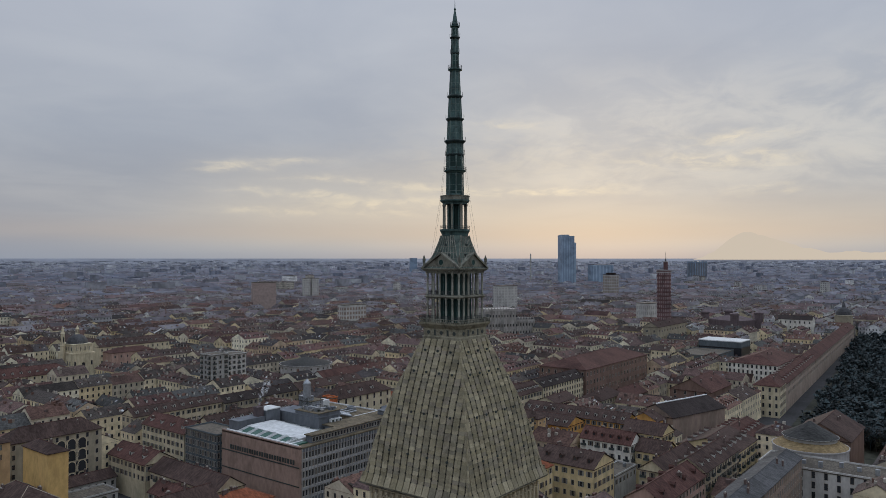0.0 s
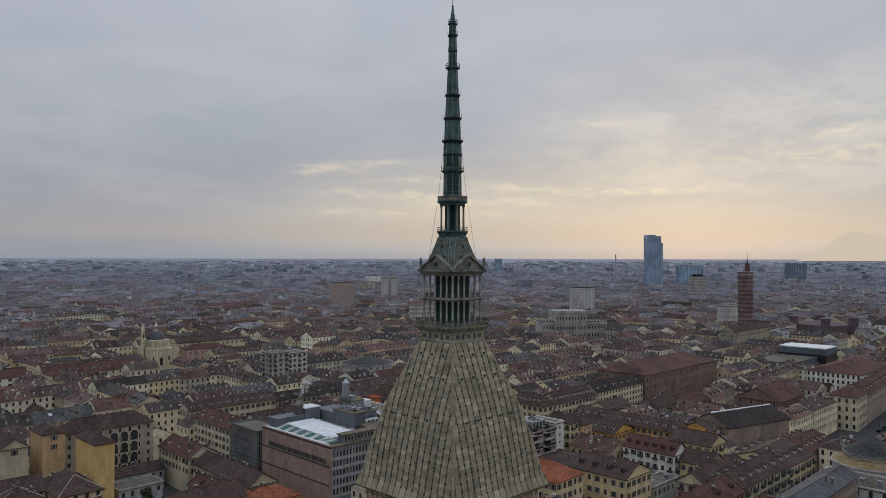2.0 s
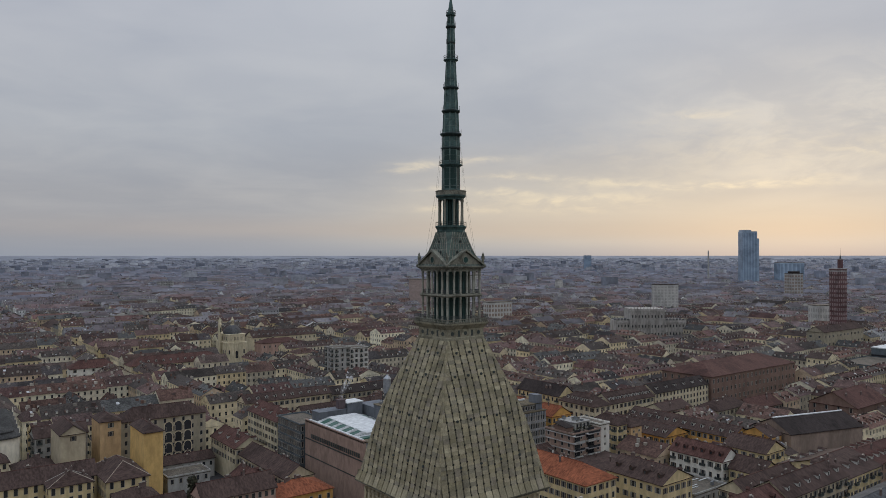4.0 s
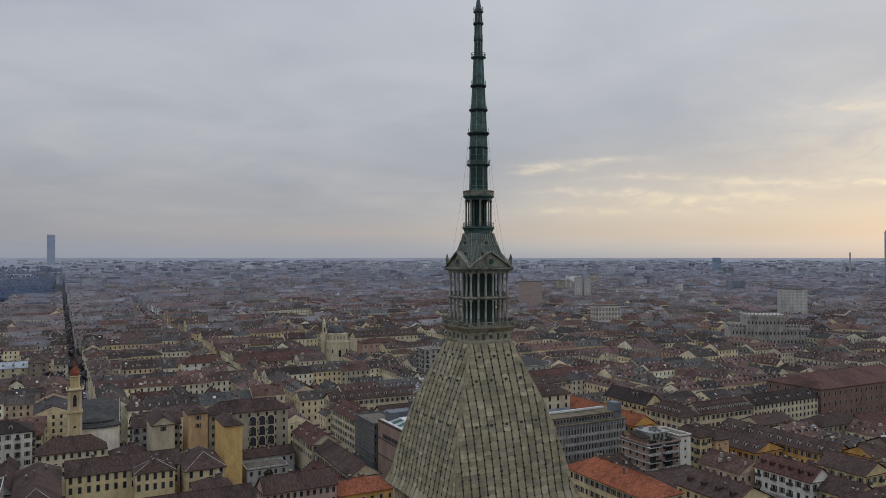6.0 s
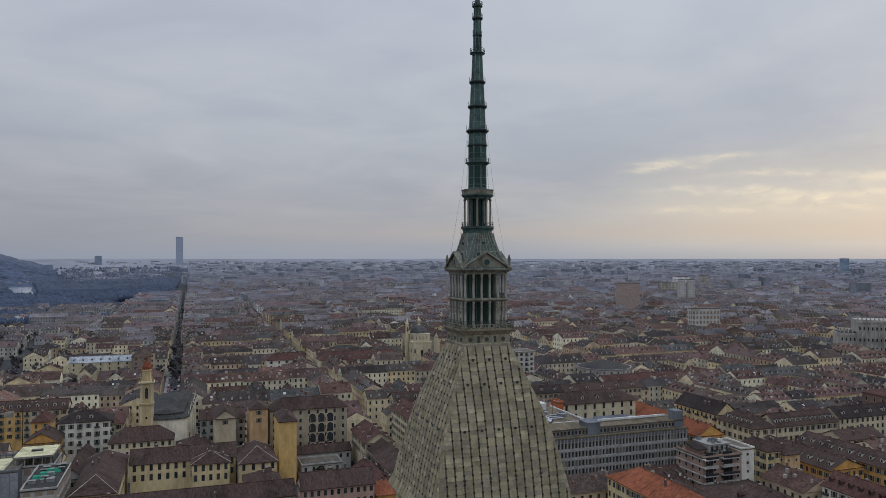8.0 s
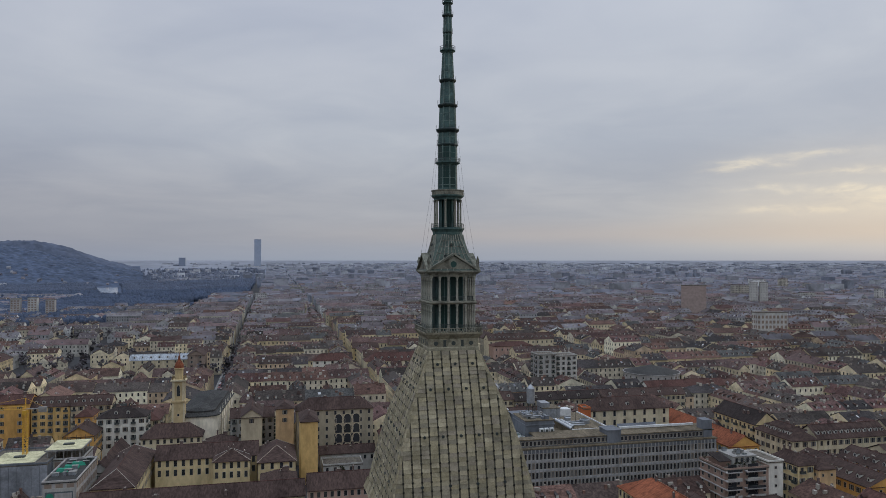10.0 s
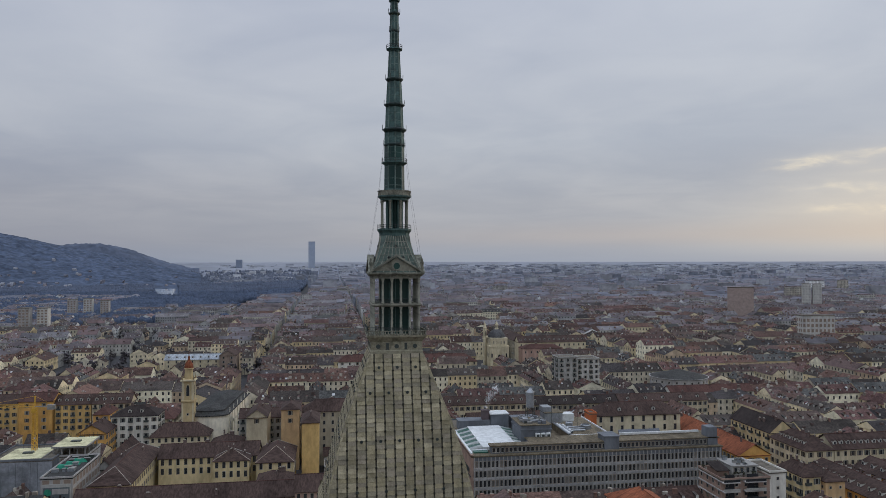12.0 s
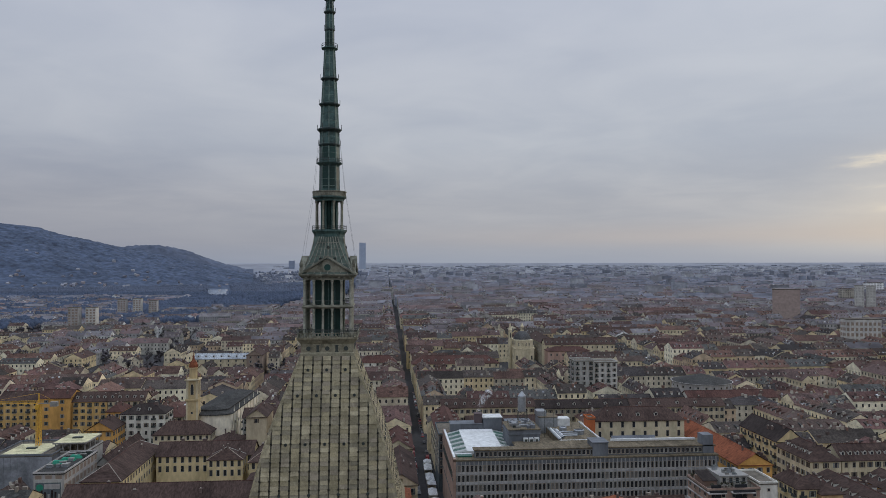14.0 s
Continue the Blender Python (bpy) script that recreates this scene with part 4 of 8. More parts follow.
                    if "bal" not in _cache:
                        _cache["bal"] = bal.mesh("balcony", [M["concrete"], M["iron"]])
                    part("balcony", _cache["bal"], None, ob, at=at @ Matrix.Translation((0, 0, -0.15)))
    if turn:
        pivot = Vector((x0, y0, 0))
        ob.matrix_basis = Matrix.Translation(pivot) @ Matrix.Rotation(radians(turn), 4, "Z") @ Matrix.Translation(-pivot) @ ob.matrix_basis
    return ob


# ---------- buildings round the tower ----------
# old college: yellow wings round a court, brown roofs
house(-106, -28, 112, 124, 13.6, 4.2, wall="cream", roof="brown", win="plain", dormers=0, label="long low cream wing with a brown tiled roof", group="college wings")
house(-88, -46, 165, 178, 16, 4.5, wall="yellow", roof="brown", win="tall", floors=4, group="college wings", label="yellow college wing with tall windows and brown roof")
house(-64, -49, 157, 165, 16, 4.2, True, "yellow", "brown", axis="y", win="tall", floors=4, step=2.8, hips=True, group="college wings", label="projecting yellow college bay with a hipped roof")
house(-45.5, -30, 152, 178, 16, 4.8, True, "yellow", "brown", axis="y", win="tall", floors=4, hips=True, group="college wings", label="yellow corner pavilion with a hipped brown roof")
house(-105, -90, 127, 180, 16.5, 4.8, True, "yellow", "brown", axis="y", win="plain", floors=4, hips=True, group="college wings", label="long yellow side wing with a hipped brown roof")
house(-44, -30, 140, 150.5, 11.5, 2.6, True, "yellow", "brown", win="plain", label="low yellow annex with a hipped brown roof")
house(-27, -0.5, 101, 112, 18.5, 4.4, False, "pink", "brown", win="plain", step=2.3, chimneys=2, label="pink and brick house with a steep brown roof")
house(0.5, 22, 100, 116, 14, 3.0, True, "orange", "orange", win="plain", label="low house with a bright orange tiled roof")
house(2, 12, 119, 150, 11, 3.4, False, "white", "red", axis="y", dormers=2, white_dormers=False, label="pale house with a red roof and skylights")
house(-18, 0.5, 120, 131, 8, 0, False, "grey", "flat", label="low grey annex with a flat roof")
house(13, 25.5, 122, 168, 13.5, 4.2, False, "sand", "brown", axis="y", balconies=True, label="sand-coloured balcony house with a brown roof")
house(12, 25.5, 170, 200, 15.5, 4.2, False, "cream", "red", axis="y", dormers=3, label="cream street house with a red roof")
# arcaded courtyard house and three tall party walls
arc = house(-28, 10, 202, 214, 27, 4.6, True, "drab", "brown", win="plain", floors=7, step=4.0, label="grey-yellow house with arcaded loggias and brown roof")
for i in range(3):
    for k in range(4):
        part("loggia_arch", ARCH, None, arc, at=Matrix.Translation((1.6 + i * 4.4, -6.04, 5.2 + k * 4.9)) @ Matrix.Diagonal((1.3, 1, 1.3, 1)))
house(-27.2, -19.6, 169, 190, 28.5, 2.2, True, "ochre", "brown", axis="y", sides="", chimneys=1, label="tall narrow ochre house with blank party wall")
house(-38, -29.5, 196, 212, 29.5, 2.2, True, "tan", "brown", axis="y", sides="s", step=8, first=6, chimneys=1, label="tall narrow tan house with blank wall")
house(-54, -44.5, 192, 214, 27, 3.4, False, "sand", "brown", axis="y", sides="s", step=9, first=6, chimneys=1, label="tall sand-coloured gabled house with blank wall")
house(-17.5, 9, 187.5, 198.5, 8.5, 2.4, False, "grey", "brown", win="plain", label="low grey courtyard house before the arcades")
house(-17, 1, 171, 183, 7.5, 0, False, "grey", "flat", win="plain", label="low flat-roofed annex in a courtyard")
house(-60, -39, 215, 228, 22, 3.5, False, "grey", "brown", balconies=True, label="grey courtyard house with balconies")
house(-99, -72, 196, 207.5, 18.5, 5, True, "cream", "brown", win="plain", step=2.7, label="low cream pavilion with a hipped brown roof")
house(-70.5, -56, 190, 204, 15, 3.4, True, "cream", "brown", win="plain", label="low cream side house with hipped roofs")
house(-123.5, -101, 222, 237, 23.5, 3.8, True, "white", "dark", dormers=4, balconies=True, floors=6, label="off-white five-storey house with balconies and dormers")
house(-134, -121, 205, 222, 19, 4, False, "orange", "brown", axis="y", label="orange house with a brown gabled roof")
house(-112, -105.5, 160, 204, 14, 3.4, False, "grey", "brown", axis="y", label="narrow grey house with a brown roof")
# orange and cream street row
house(-207, -185, 268, 283, 23, 4, False, "ochre", "brown", balconies=True)
house(-184, -166.5, 266, 283, 24.5, 3.4, False, "orange", "red", sides="s", step=6, label="bright orange house with almost blank gable")
house(-166, -147, 268, 281, 22, 4.2, False, "ochre", "brown", dormers=5, balconies=True)
house(-146.5, -126, 268, 281, 22, 4.2, False, "sand", "brown", dormers=5, balconies=True)
house(-138, -130, 242, 258, 21, 3.0, True, "orange", "red", label="orange house with a red hipped roof")
house(-112, -97, 240, 262, 18, 4.5, True, "cream", "red", axis="y", label="cream house with a broad red roof")
RESERVED.append((-206, -125, 226, 266))
# modern offices at the building site
house(-119, -108, 119, 151, 22, 0, False, "palestone", "slate", win="wide", floors=6, step=3.2, sides="se", label="pale grey office building with cluttered flat roof", category="office building", name="site_office")
house(-150, -126, 150, 176, 21, 0, False, "blue", "flat", win="office", sides="", label="building wrapped in grey scaffold sheeting", category="building site")
house(-129.5, -115, 158, 176, 20.2, 0, False, "grey", "flat", win="wide", sides="s", label="unfinished concrete office block at a building site", category="building site")
house(-170, -145, 110, 140, 17, 0, False, "grey", "flat", win="office", label="grey workshop with a flat roof", category="office building")
# across the street, behind the broadcasting house
house(36.5, 50, 155.5, 179, 25, 0, False, "glassy", "flat", win="office", floors=7, step=1.7, label="dark glazed office annex with flat roof", category="office building")
house(37, 50, 181, 216, 22, 4.2, False, "cream", "red", axis="y", dormers=4, label="long cream house with a red roof")
house(52, 100, 182, 194, 22, 4.2, False, "cream", "brown", dormers=9, label="long cream house with a brown roof and dormers")
house(107, 149, 157, 170, 29.6, 4.6, True, "cream", "brown", floors=7, step=4.6, win="tall", dormers=5, label="cream house with tall windows and brown hipped roof")
house(103.6, 106.9, 155, 162, 31.0, 0, False, "vermilion", "flat", sides="", label="narrow bright orange-red stair tower", category="stair tower")
house(152, 166, 112, 180, 21, 4.2, False, "orange", "orange", axis="y", chimneys=4, label="long orange house with a bright orange roof")
house(44, 96, 236, 248, 21, 3.4, False, "sand", "brown", dormers=10)
house(96.5, 150, 235, 247, 20, 3.4, False, "drab", "dark", dormers=6, label="long drab house with a dark roof and dormers")
house(151, 205, 234, 246, 20, 3.4, False, "sand", "brown", dormers=5)
flats = house(120, 138, 69, 85, 25, 0, False, "raistone", "flat", step=3.4, floors=8, win="plain", label="modern brick flats with terraces and balconies", category="apartment house")
for k in range(2, 8):
    z = 2.9 + k * 3.1
    for x0, x1 in ((-9.4, -3.2), (-1.2, 6.6)):
        bal = part("balcony", Geo().box(x0, x1, -10.0, -8.0, z - 0.34, z, 0, True), M["wall_palestone"], flats)
        part("rail", Geo().beam((x0, -9.95, z + 1.0), (x1, -9.95, z + 1.0), 0.05).beam((x0, -9.95, z + 0.5), (x1, -9.95, z + 0.5), 0.04), M["iron"], bal)
        part("rail_panel", Geo().box(x0 + 0.1, x1 - 0.1, -9.98, -9.93, z + 0.1, z + 0.9, 0, True), M["pane"] if k % 2 else M["wall_grey"], bal)
    part("floor_band", Geo().box(-9.5, -9.0, -8.1, 8.1, z - 0.34, z, 0, True), M["wall_palestone"], flats)
    part("terrace_door", Geo().box(-7.8, -4.4, -8.12, -7.9, z + 0.05, z + 2.2, 0, True), M["pane"], flats)
    part("terrace_door", Geo().box(0.4, 4.6, -8.12, -7.9, z + 0.05, z + 2.2, 0, True), M["pane"], flats)
pent = part("penthouse", Geo().box(-2.5, 7.0, -3.5, 6.0, 25.1, 28.2), M["wall_grey"], flats, "grey penthouse storey set back on the roof")
part("penthouse_roof", Geo().box(-2.9, 7.4, -3.9, 6.4, 28.2, 28.5, 0, True), M["concrete"], flats)
for k in range(4):
    part("window", WIN["plain"], None, pent, at=Matrix.Translation((-1.2 + k * 2.3, -3.52, 25.9)))
part("stair_head", Geo().box(-8.6, -4.0, -4.0, 3.0, 25.1, 27.2).add([(-8.9, -4.3, 27.0), (-3.7, -4.3, 27.0), (-3.7, 3.3, 28.4), (-8.9, 3.3, 28.4), (-8.9, -4.3, 27.2), (-3.7, -4.3, 27.2), (-3.7, 3.3, 28.6), (-8.9, 3.3, 28.6)], [(4, 5, 6, 7), (0, 1, 5, 4), (3, 0, 4, 7), (1, 2, 6, 5)], 1), [M["wall_brick"], M["roof_dark"]], flats)
perg = Geo()
for k in range(5):
    perg.beam((-1.5 + k * 1.9, -7.4, 25.1), (-1.5 + k * 1.9, -7.4, 27.6), 0.06).beam((-1.5 + k * 1.9, -7.4, 27.6), (-1.5 + k * 1.9, -3.9, 27.9), 0.06)
perg.beam((-1.5, -7.4, 27.6), (6.1, -7.4, 27.6), 0.07).beam((-1.5, -5.6, 27.75), (6.1, -5.6, 27.75), 0.05)
part("pergola", perg, M["iron"], flats, "dark metal pergola over the roof terrace")
house(138.3, 144.5, 69.5, 84.5, 26.6, 0, False, "white", "flat", floors=8, step=5.5, sides="s", win="small", label="pale rendered stair wing beside the brick flats", category="apartment house")
house(153, 160, 72, 87, 24, 3.0, True, "yellow", "brown", axis="y", balconies=True, step=2.6, label="yellow corner house with balconies")
house(160.3, 168, 70, 87, 22.5, 2.6, True, "tan", "brown", axis="y", win="small", step=2.8, label="tan rendered house with small windows")
house(192.5, 229, 108, 121, 23, 4.6, False, "cream", "brown", dormers=12, label="cream palace wing with a row of white dormers")
house(179.5, 192, 108, 133, 23, 4.6, True, "cream", "brown", axis="y", dormers=8, label="cream palace side wing with a row of white dormers")
house(180, 192, 133.5, 166, 24.5, 5, False, "yellow", "dark", axis="y", win="plain", floors=6, step=3.0, balconies=True, sides="ws", label="yellow street house with a blank pale gable and balconies")
house(231, 283, 108.5, 121, 24, 4.2, False, "cream", "dark", win="plain", dormers=6, floors=7, label="long cream house with a dark roof")
house(175, 193, 62, 104, 17, 3.6, False, "orange", "brown", axis="y", dormers=8, label="low orange house with dormers")
house(195, 210, 40, 100, 18, 3.8, False, "orange", "brown", axis="y", dormers=12, label="long orange house with a row of dormers")
house(149.5, 161.5, 17.5, 41.5, 20, 4.2, False, "white", "red", axis="y", dormers=6, balconies=True, white_dormers=False, floors=5, label="white and pale blue house with balconies and a red roof")
house(77, 93, 24, 67, 23, 4.4, True, "yellow", "orange", axis="y", step=2.8, chimneys=2, label="yellow corner house with a bright orange roof")
house(103, 121, 12, 36.5, 21, 4.2, False, "yellow", "brown", axis="y", label="yellow house with a brown roof and brown dormers", dormers=4, white_dormers=False)
house(110, 140, 39, 68, 15, 3.0, True, "stonebrown", "brown", label="low brown workshop with a broad roof")
house(95, 109, 38, 68, 17, 4, True, "cream", "brown", axis="y", label="cream house with a brown hipped roof")
house(124, 145, 13, 34, 13, 0, False, "grey", "flat", label="low house with a cluttered flat roof")
house(174, 189, 13, 32, 20, 4, False, "yellow", "brown", axis="y", balconies=True)
house(152.5, 166, 3, 16.5, 17.5, 4, False, "yellow", "brown", axis="y", balconies=True, label="low yellow house with balconies and a brown roof")
house(78, 118, -25, -12, 22, 4.2, False, "pink", "red", dormers=4, white_dormers=False)
house(118.5, 160, -25, -12, 23, 4.2, False, "sand", "brown", dormers=6, balconies=True, sides="ws")
house(122, 160, -9, 2, 19, 3.8, False, "cream", "brown", balconies=True)
house(160.5, 190, -24, 1, 21, 4.2, False, "yellow", "brown", axis="x", balconies=True, dormers=4)
house(76, 158, -49, -38, 24, 2.2, False, "stonebrown", "grey", win="office", sides="s", chimneys=6, label="long building with a grey sheet roof", category="building")
whoff = house(159, 178, -130, -33, 19.5, 0, False, "slabwhite", "flat", win="tall", floors=5, step=4.2, sides="ws", label="pale office building with a flat roof", category="office building")
part("base_band", Geo().box(-48.6, 48.6, -9.65, 9.65, 0, 7.4), M["wall_stonebrown"], whoff)
for k in range(14):
    part("roof_vent", Geo().box(-44 + k * 6.4, -42.5 + k * 6.4, -3 + (k * 5) % 7, -1.8 + (k * 5) % 7, 19.5, 21.1 + (k % 3) * 0.4), M["metal"], whoff)
hall = house(212, 257, 22, 44, 20.5, 5, False, "stonebrown", "dark", sides="", chimneys=0, turn=-16, label="riding hall with a broad dark roof and white ridge", category="hall")
part("ridge_flashing", Geo().beam((-22, 0, 25.9), (22, 0, 25.9), 0.4, sides=6), M["roof_white"], hall)
house(212, 246, -14, 5, 15, 4, False, "pink", "red", dormers=6, label="low pink house with red roof")
house(345, 369, 3, 18.5, 20, 5, True, "cream", "red", win="tall", floors=4, first=0, step=3.4, turn=4, label="cream palace corner block with tall windows", category="palace")
for x0, x1, y0 in ((369.5, 520, 4.8), (520.5, 700, 15.4), (700.5, 860, 28.0)):
    house(x0, x1, y0, y0 + 13.5, 18.5, 5, False, "rose", "red", win="tall", floors=4, step=5.2, dormers=16 if x0 < 400 else 0, sides="s", turn=4, label="long rose-plastered palace wing beside the park", category="palace")
house(284, 385, 107, 142, 28, 6, True, "brick", "red", win="tall", floors=5, first=2, step=4.6, sides="sw", label="large brick hall with a broad red-brown hipped roof", category="hall")
house(270, 300, 72, 86, 16, 4.5, False, "brick", "red", sides="s", label="long low red-roofed hall", category="hall")
house(238, 268, 74, 88, 19, 4, True, "drab", "brown", step=3.6, sides="sw", label="drab house with a brown hipped roof")
house(212, 236, 89, 102, 19.5, 3, False, "cream", "brown", win="wide", step=4.2, first=4, sides="s", label="cream house with a broad glazed top floor")
house(201, 211.5, 26, 39.5, 20, 3.5, False, "orange", "brown", axis="x", sides="w", label="small orange house with a gabled end")
house(303, 343, 32, 58, 19, 7, False, "brick", "red", axis="x", sides="w", win="tall", step=6, label="brick hall with a red gabled roof", category="hall")
house(432, 505, 25, 61, 21, 6, True, "white", "red", win="tall", step=3, sides="w", label="white building with a broad red roof", category="building")


def flat_box_building(name, label, x0, x1, y0, y1, h, wall, roof, rot=0.0, cols=8, rows=8, win=None, top=None, category="tower block", grid=False):
    """A distant block with its windows as joined strips of panes."""
    cx, cy = (x0 + x1) / 2, (y0 + y1) / 2
    hx, hy = (x1 - x0) / 2, (y1 - y0) / 2
    RESERVED.append((cx - max(hx, hy), cx + max(hx, hy), cy - max(hx, hy), cy + max(hx, hy)))
    ob = thing(name, Matrix.Translation((cx, cy, plain_z(math.hypot(cx, cy)))) @ Matrix.Rotation(rot, 4, "Z"), label, category)
    part("wall", Geo().box(-hx, hx, -hy, hy, 0, h), wall, ob)
    part("roof", Geo().box(-hx - 0.3, hx + 0.3, -hy - 0.3, hy + 0.3, h, h + 0.8, 0, True), roof, ob)
    if top:
        part("penthouse", Geo().box(-hx * top[0], hx * top[0], -hy * 0.7, hy * 0.7, h + 0.8, h + top[1]), top[2], ob)
    pane = win or M["city_pane"]
    if rows == 0 and cols > 12:
        # glass in upright strips
        for side, half in ((0, hx), (1, hy)):
            m = cols // 3
            for i in range(m):
                q = -half + 2 * half * (i + 0.5) / m
                b = half / m * 0.6
                g = Geo().box(q - b, q + b, -hy - 0.25, -hy, 4, h - 3, 0, True) if side == 0 else Geo().box(-hx - 0.25, -hx, q - b, q + b, 4, h - 3, 0, True)
                part("glass_strip", g, pane, ob)
    rowg = Geo()
    for k in range(rows):
        z = h * (k + 0.6) / (rows + 0.4)
        zh = 0.28 * h / rows
        if grid:
            for side, half in ((0, hx), (1, hy)):
                m = cols if side == 0 else max(2, round(cols * hy / hx))
                b = 0.28 * 2 * half / m
                for i in range(m):
                    q = -half + 2 * half * (i + 0.5) / m
                    if side == 0:
                        rowg.box(q - b, q + b, -hy - 0.2, -hy, z - zh, z + zh, 0, True)
                    else:
                        rowg.box(-hx - 0.2, -hx, q - b, q + b, z - zh, z + zh, 0, True)
            continue
        # a band of glass that turns the corner
        o = 0.15
        v = [(hx, -hy - o, z - zh), (-hx - o, -hy - o, z - zh), (-hx - o, hy, z - zh), (hx, -hy - o, z + zh), (-hx - o, -hy - o, z + zh), (-hx - o, hy, z + zh)]
        part("window_band", Geo().add(v, [(1, 0, 3, 4), (2, 1, 4, 5)]), pane, ob)
    if rowg.f:
        tagged(part("window_grid", rowg, pane, ob), "rows of small windows", kind="stuff")
    return ob


def broadcasting_house():
    """The long grey office block: ribbed facade, recessed attic, white rooflights and plant on its roof."""
    RESERVED.append((37, 141, 100, 155))
    ob = thing("office_building", pose(3, 5, -1.9), "long grey office block with ribbed facade and roof plant", "office building")
    gw, bw = M["wall_blue"], M["wall_raistone"]
    part("wall", Geo().box(36, 97, 99.4, 148, 0, 29.0).box(97, 137, 99.4, 118, 0, 29.0), gw, ob, "blue-grey panelled walls")
    part("end_wall", Geo().box(35, 36, 99, 149, 0, 30.0), bw, ob, "pink-brown stone end wall")
    part("end_band", Geo().box(34.85, 35.0, 99.2, 148.8, 21.5, 22.0, 0, True).box(34.85, 35.0, 99.2, 148.8, 14.2, 14.6, 0, True), M["iron"], ob)
    for i in range(26):
        part("grille", Geo().box(34.8, 35.02, 102 + i * 1.6, 103 + i * 1.6, 22.6, 24.4, 0, True), M["iron"], ob)
    part("roof", Geo().box(35, 97, 99, 149, 29.0, 29.5, 0, True).box(97, 137.3, 99, 118.5, 29.0, 29.5, 0, True), M["roof_gravel"], ob, "flat brown gravel roof")
    n = 62
    for k in range(7):
        z = 3.0 + k * 3.65
        part("spandrel", Geo().box(36, 137, 99.1, 99.45, z - 1.05, z, 0, True), M["fin_stone"], ob)
        for i in range(n if k > 1 else 0):
            part("window", WIN["office"], None, ob, at=Matrix.Translation((37.2 + i * 1.61, 99.36, z + 0.1)))
    fin = Geo().box(-0.15, 0.15, -0.36, 0, 0, 27.6).mesh("fin", M["fin_stone"])
    for i in range(n + 1):
        part("fin", fin, None, ob, at=Matrix.Translation((36.4 + i * 1.61, 99.4, 1.2)))
    att = part("attic", Geo().box(43.5, 60, 101.5, 105.2, 29.5, 32.2).box(60, 136.5, 101.5, 112, 29.5, 32.2), gw, ob, "recessed grey attic storey")
    part("attic_roof", Geo().box(43, 59.5, 101, 105.7, 32.2, 32.6, 0, True).box(59.5, 137, 101, 113, 32.2, 32.6, 0, True), M["roof_gravel"], ob)
    for i in range(54):
        part("attic_window", WIN["attic"], None, att, at=Matrix.Translation((44.4 + i * 1.7, 101.45, 30.0)) @ Matrix.Diagonal((1.1, 1, 1.2, 1)))
    part("stair_head", Geo().box(88.5, 94.5, 100.6, 108, 29.5, 34.4).box(88.2, 94.8, 100.3, 108.3, 34.4, 34.7), gw, ob)
    part("stair_head", Geo().box(132, 136, 101, 106, 29.5, 36.5), gw, ob)
    # white rooflight with green glazed ribs on both sides
    rl = part("rooflight", Geo().add([(41.2, 107, 30.8), (55.4, 107, 30.8), (55.4, 140, 31.6), (41.2, 140, 31.6), (41.2, 107, 29.5), (55.4, 107, 29.5), (55.4, 140, 29.5), (41.2, 140, 29.5)], [(0, 1, 2, 3), (4, 5, 1, 0), (5, 6, 2, 1), (7, 4, 0, 3), (6, 7, 3, 2)]), M["roof_white"], ob, "white flat rooflight")
    for x0, x1 in ((36.2, 41.2), (60.5, 55.4)):
        part("rooflight_glass", Geo().add([(x0, 107, 29.7), (x1, 107, 30.6), (x1, 139, 31.3), (x0, 139, 29.9)], [(0, 1, 2, 3) if x0 < x1 else (3, 2, 1, 0)]), M["green_glass"], rl, "green glass beside the rooflight")
        for i in range(6):
            y = 107.2 + i * 6.2
            part("rooflight_rib", Geo().add([(x0, y, 30.1), (x1, y, 31.3), (x1, y + 2.2, 31.3), (x0, y + 2.2, 30.1), (x0, y, 29.5), (x1, y, 29.5), (x1, y + 2.2, 29.5), (x0, y + 2.2, 29.5)], [(0, 1, 2, 3), (4, 5, 1, 0), (6, 7, 3, 2), (7, 4, 0, 3), (3, 2, 1, 0)]), M["roof_white"], rl)
    part("rim", Geo().box(35.2, 36.0, 100.5, 146, 30.0, 30.4, 0, True).box(36.0, 43.0, 105.8, 106.5, 29.5, 30.1, 0, True), M["roof_white"], rl)
    part("gutter", Geo().box(37, 42.6, 103, 105.5, 29.5, 30.0, 0, True), M["green_glass"], rl)
    # plant rooms
    part("plant_room", Geo().box(58.5, 71, 114, 129, 29.5, 36.8).box(58.2, 71.3, 113.6, 129.3, 35.0, 35.4), gw, ob, "blue-grey plant room")
    part("plant_room", Geo().box(52, 60, 141, 148, 29.5, 36.0), gw, ob)
    part("plant_roof", Geo().box(51.7, 60.3, 140.7, 148.3, 36.0, 36.4, 0, True), M["roof_white"], ob)
    part("plant_room", Geo().box(76, 84, 139, 147, 29.5, 36.2), M["metal"], ob)
    part("plant_room", Geo().box(84.6, 90, 141, 146, 32.0, 35.2), M["roof_white"], ob)
    for x0, x1, y0, y1, z in ((58.5, 71, 114, 129, 36.8), (76, 84, 139, 147, 36.2)):
        part("plant_roof", Geo().box(x0 - 0.3, x1 + 0.3, y0 - 0.3, y1 + 0.3, z, z + 0.3, 0, True), M["roof_gravel"], ob)
    part("plant_room", Geo().box(61.5, 73, 130, 147, 29.5, 34.4), gw, ob)
    part("plant_room", Geo().box(38, 51.9, 141.5, 148, 29.5, 33.4).box(37.7, 51.9, 141.2, 148.3, 33.4, 33.7), gw, ob)
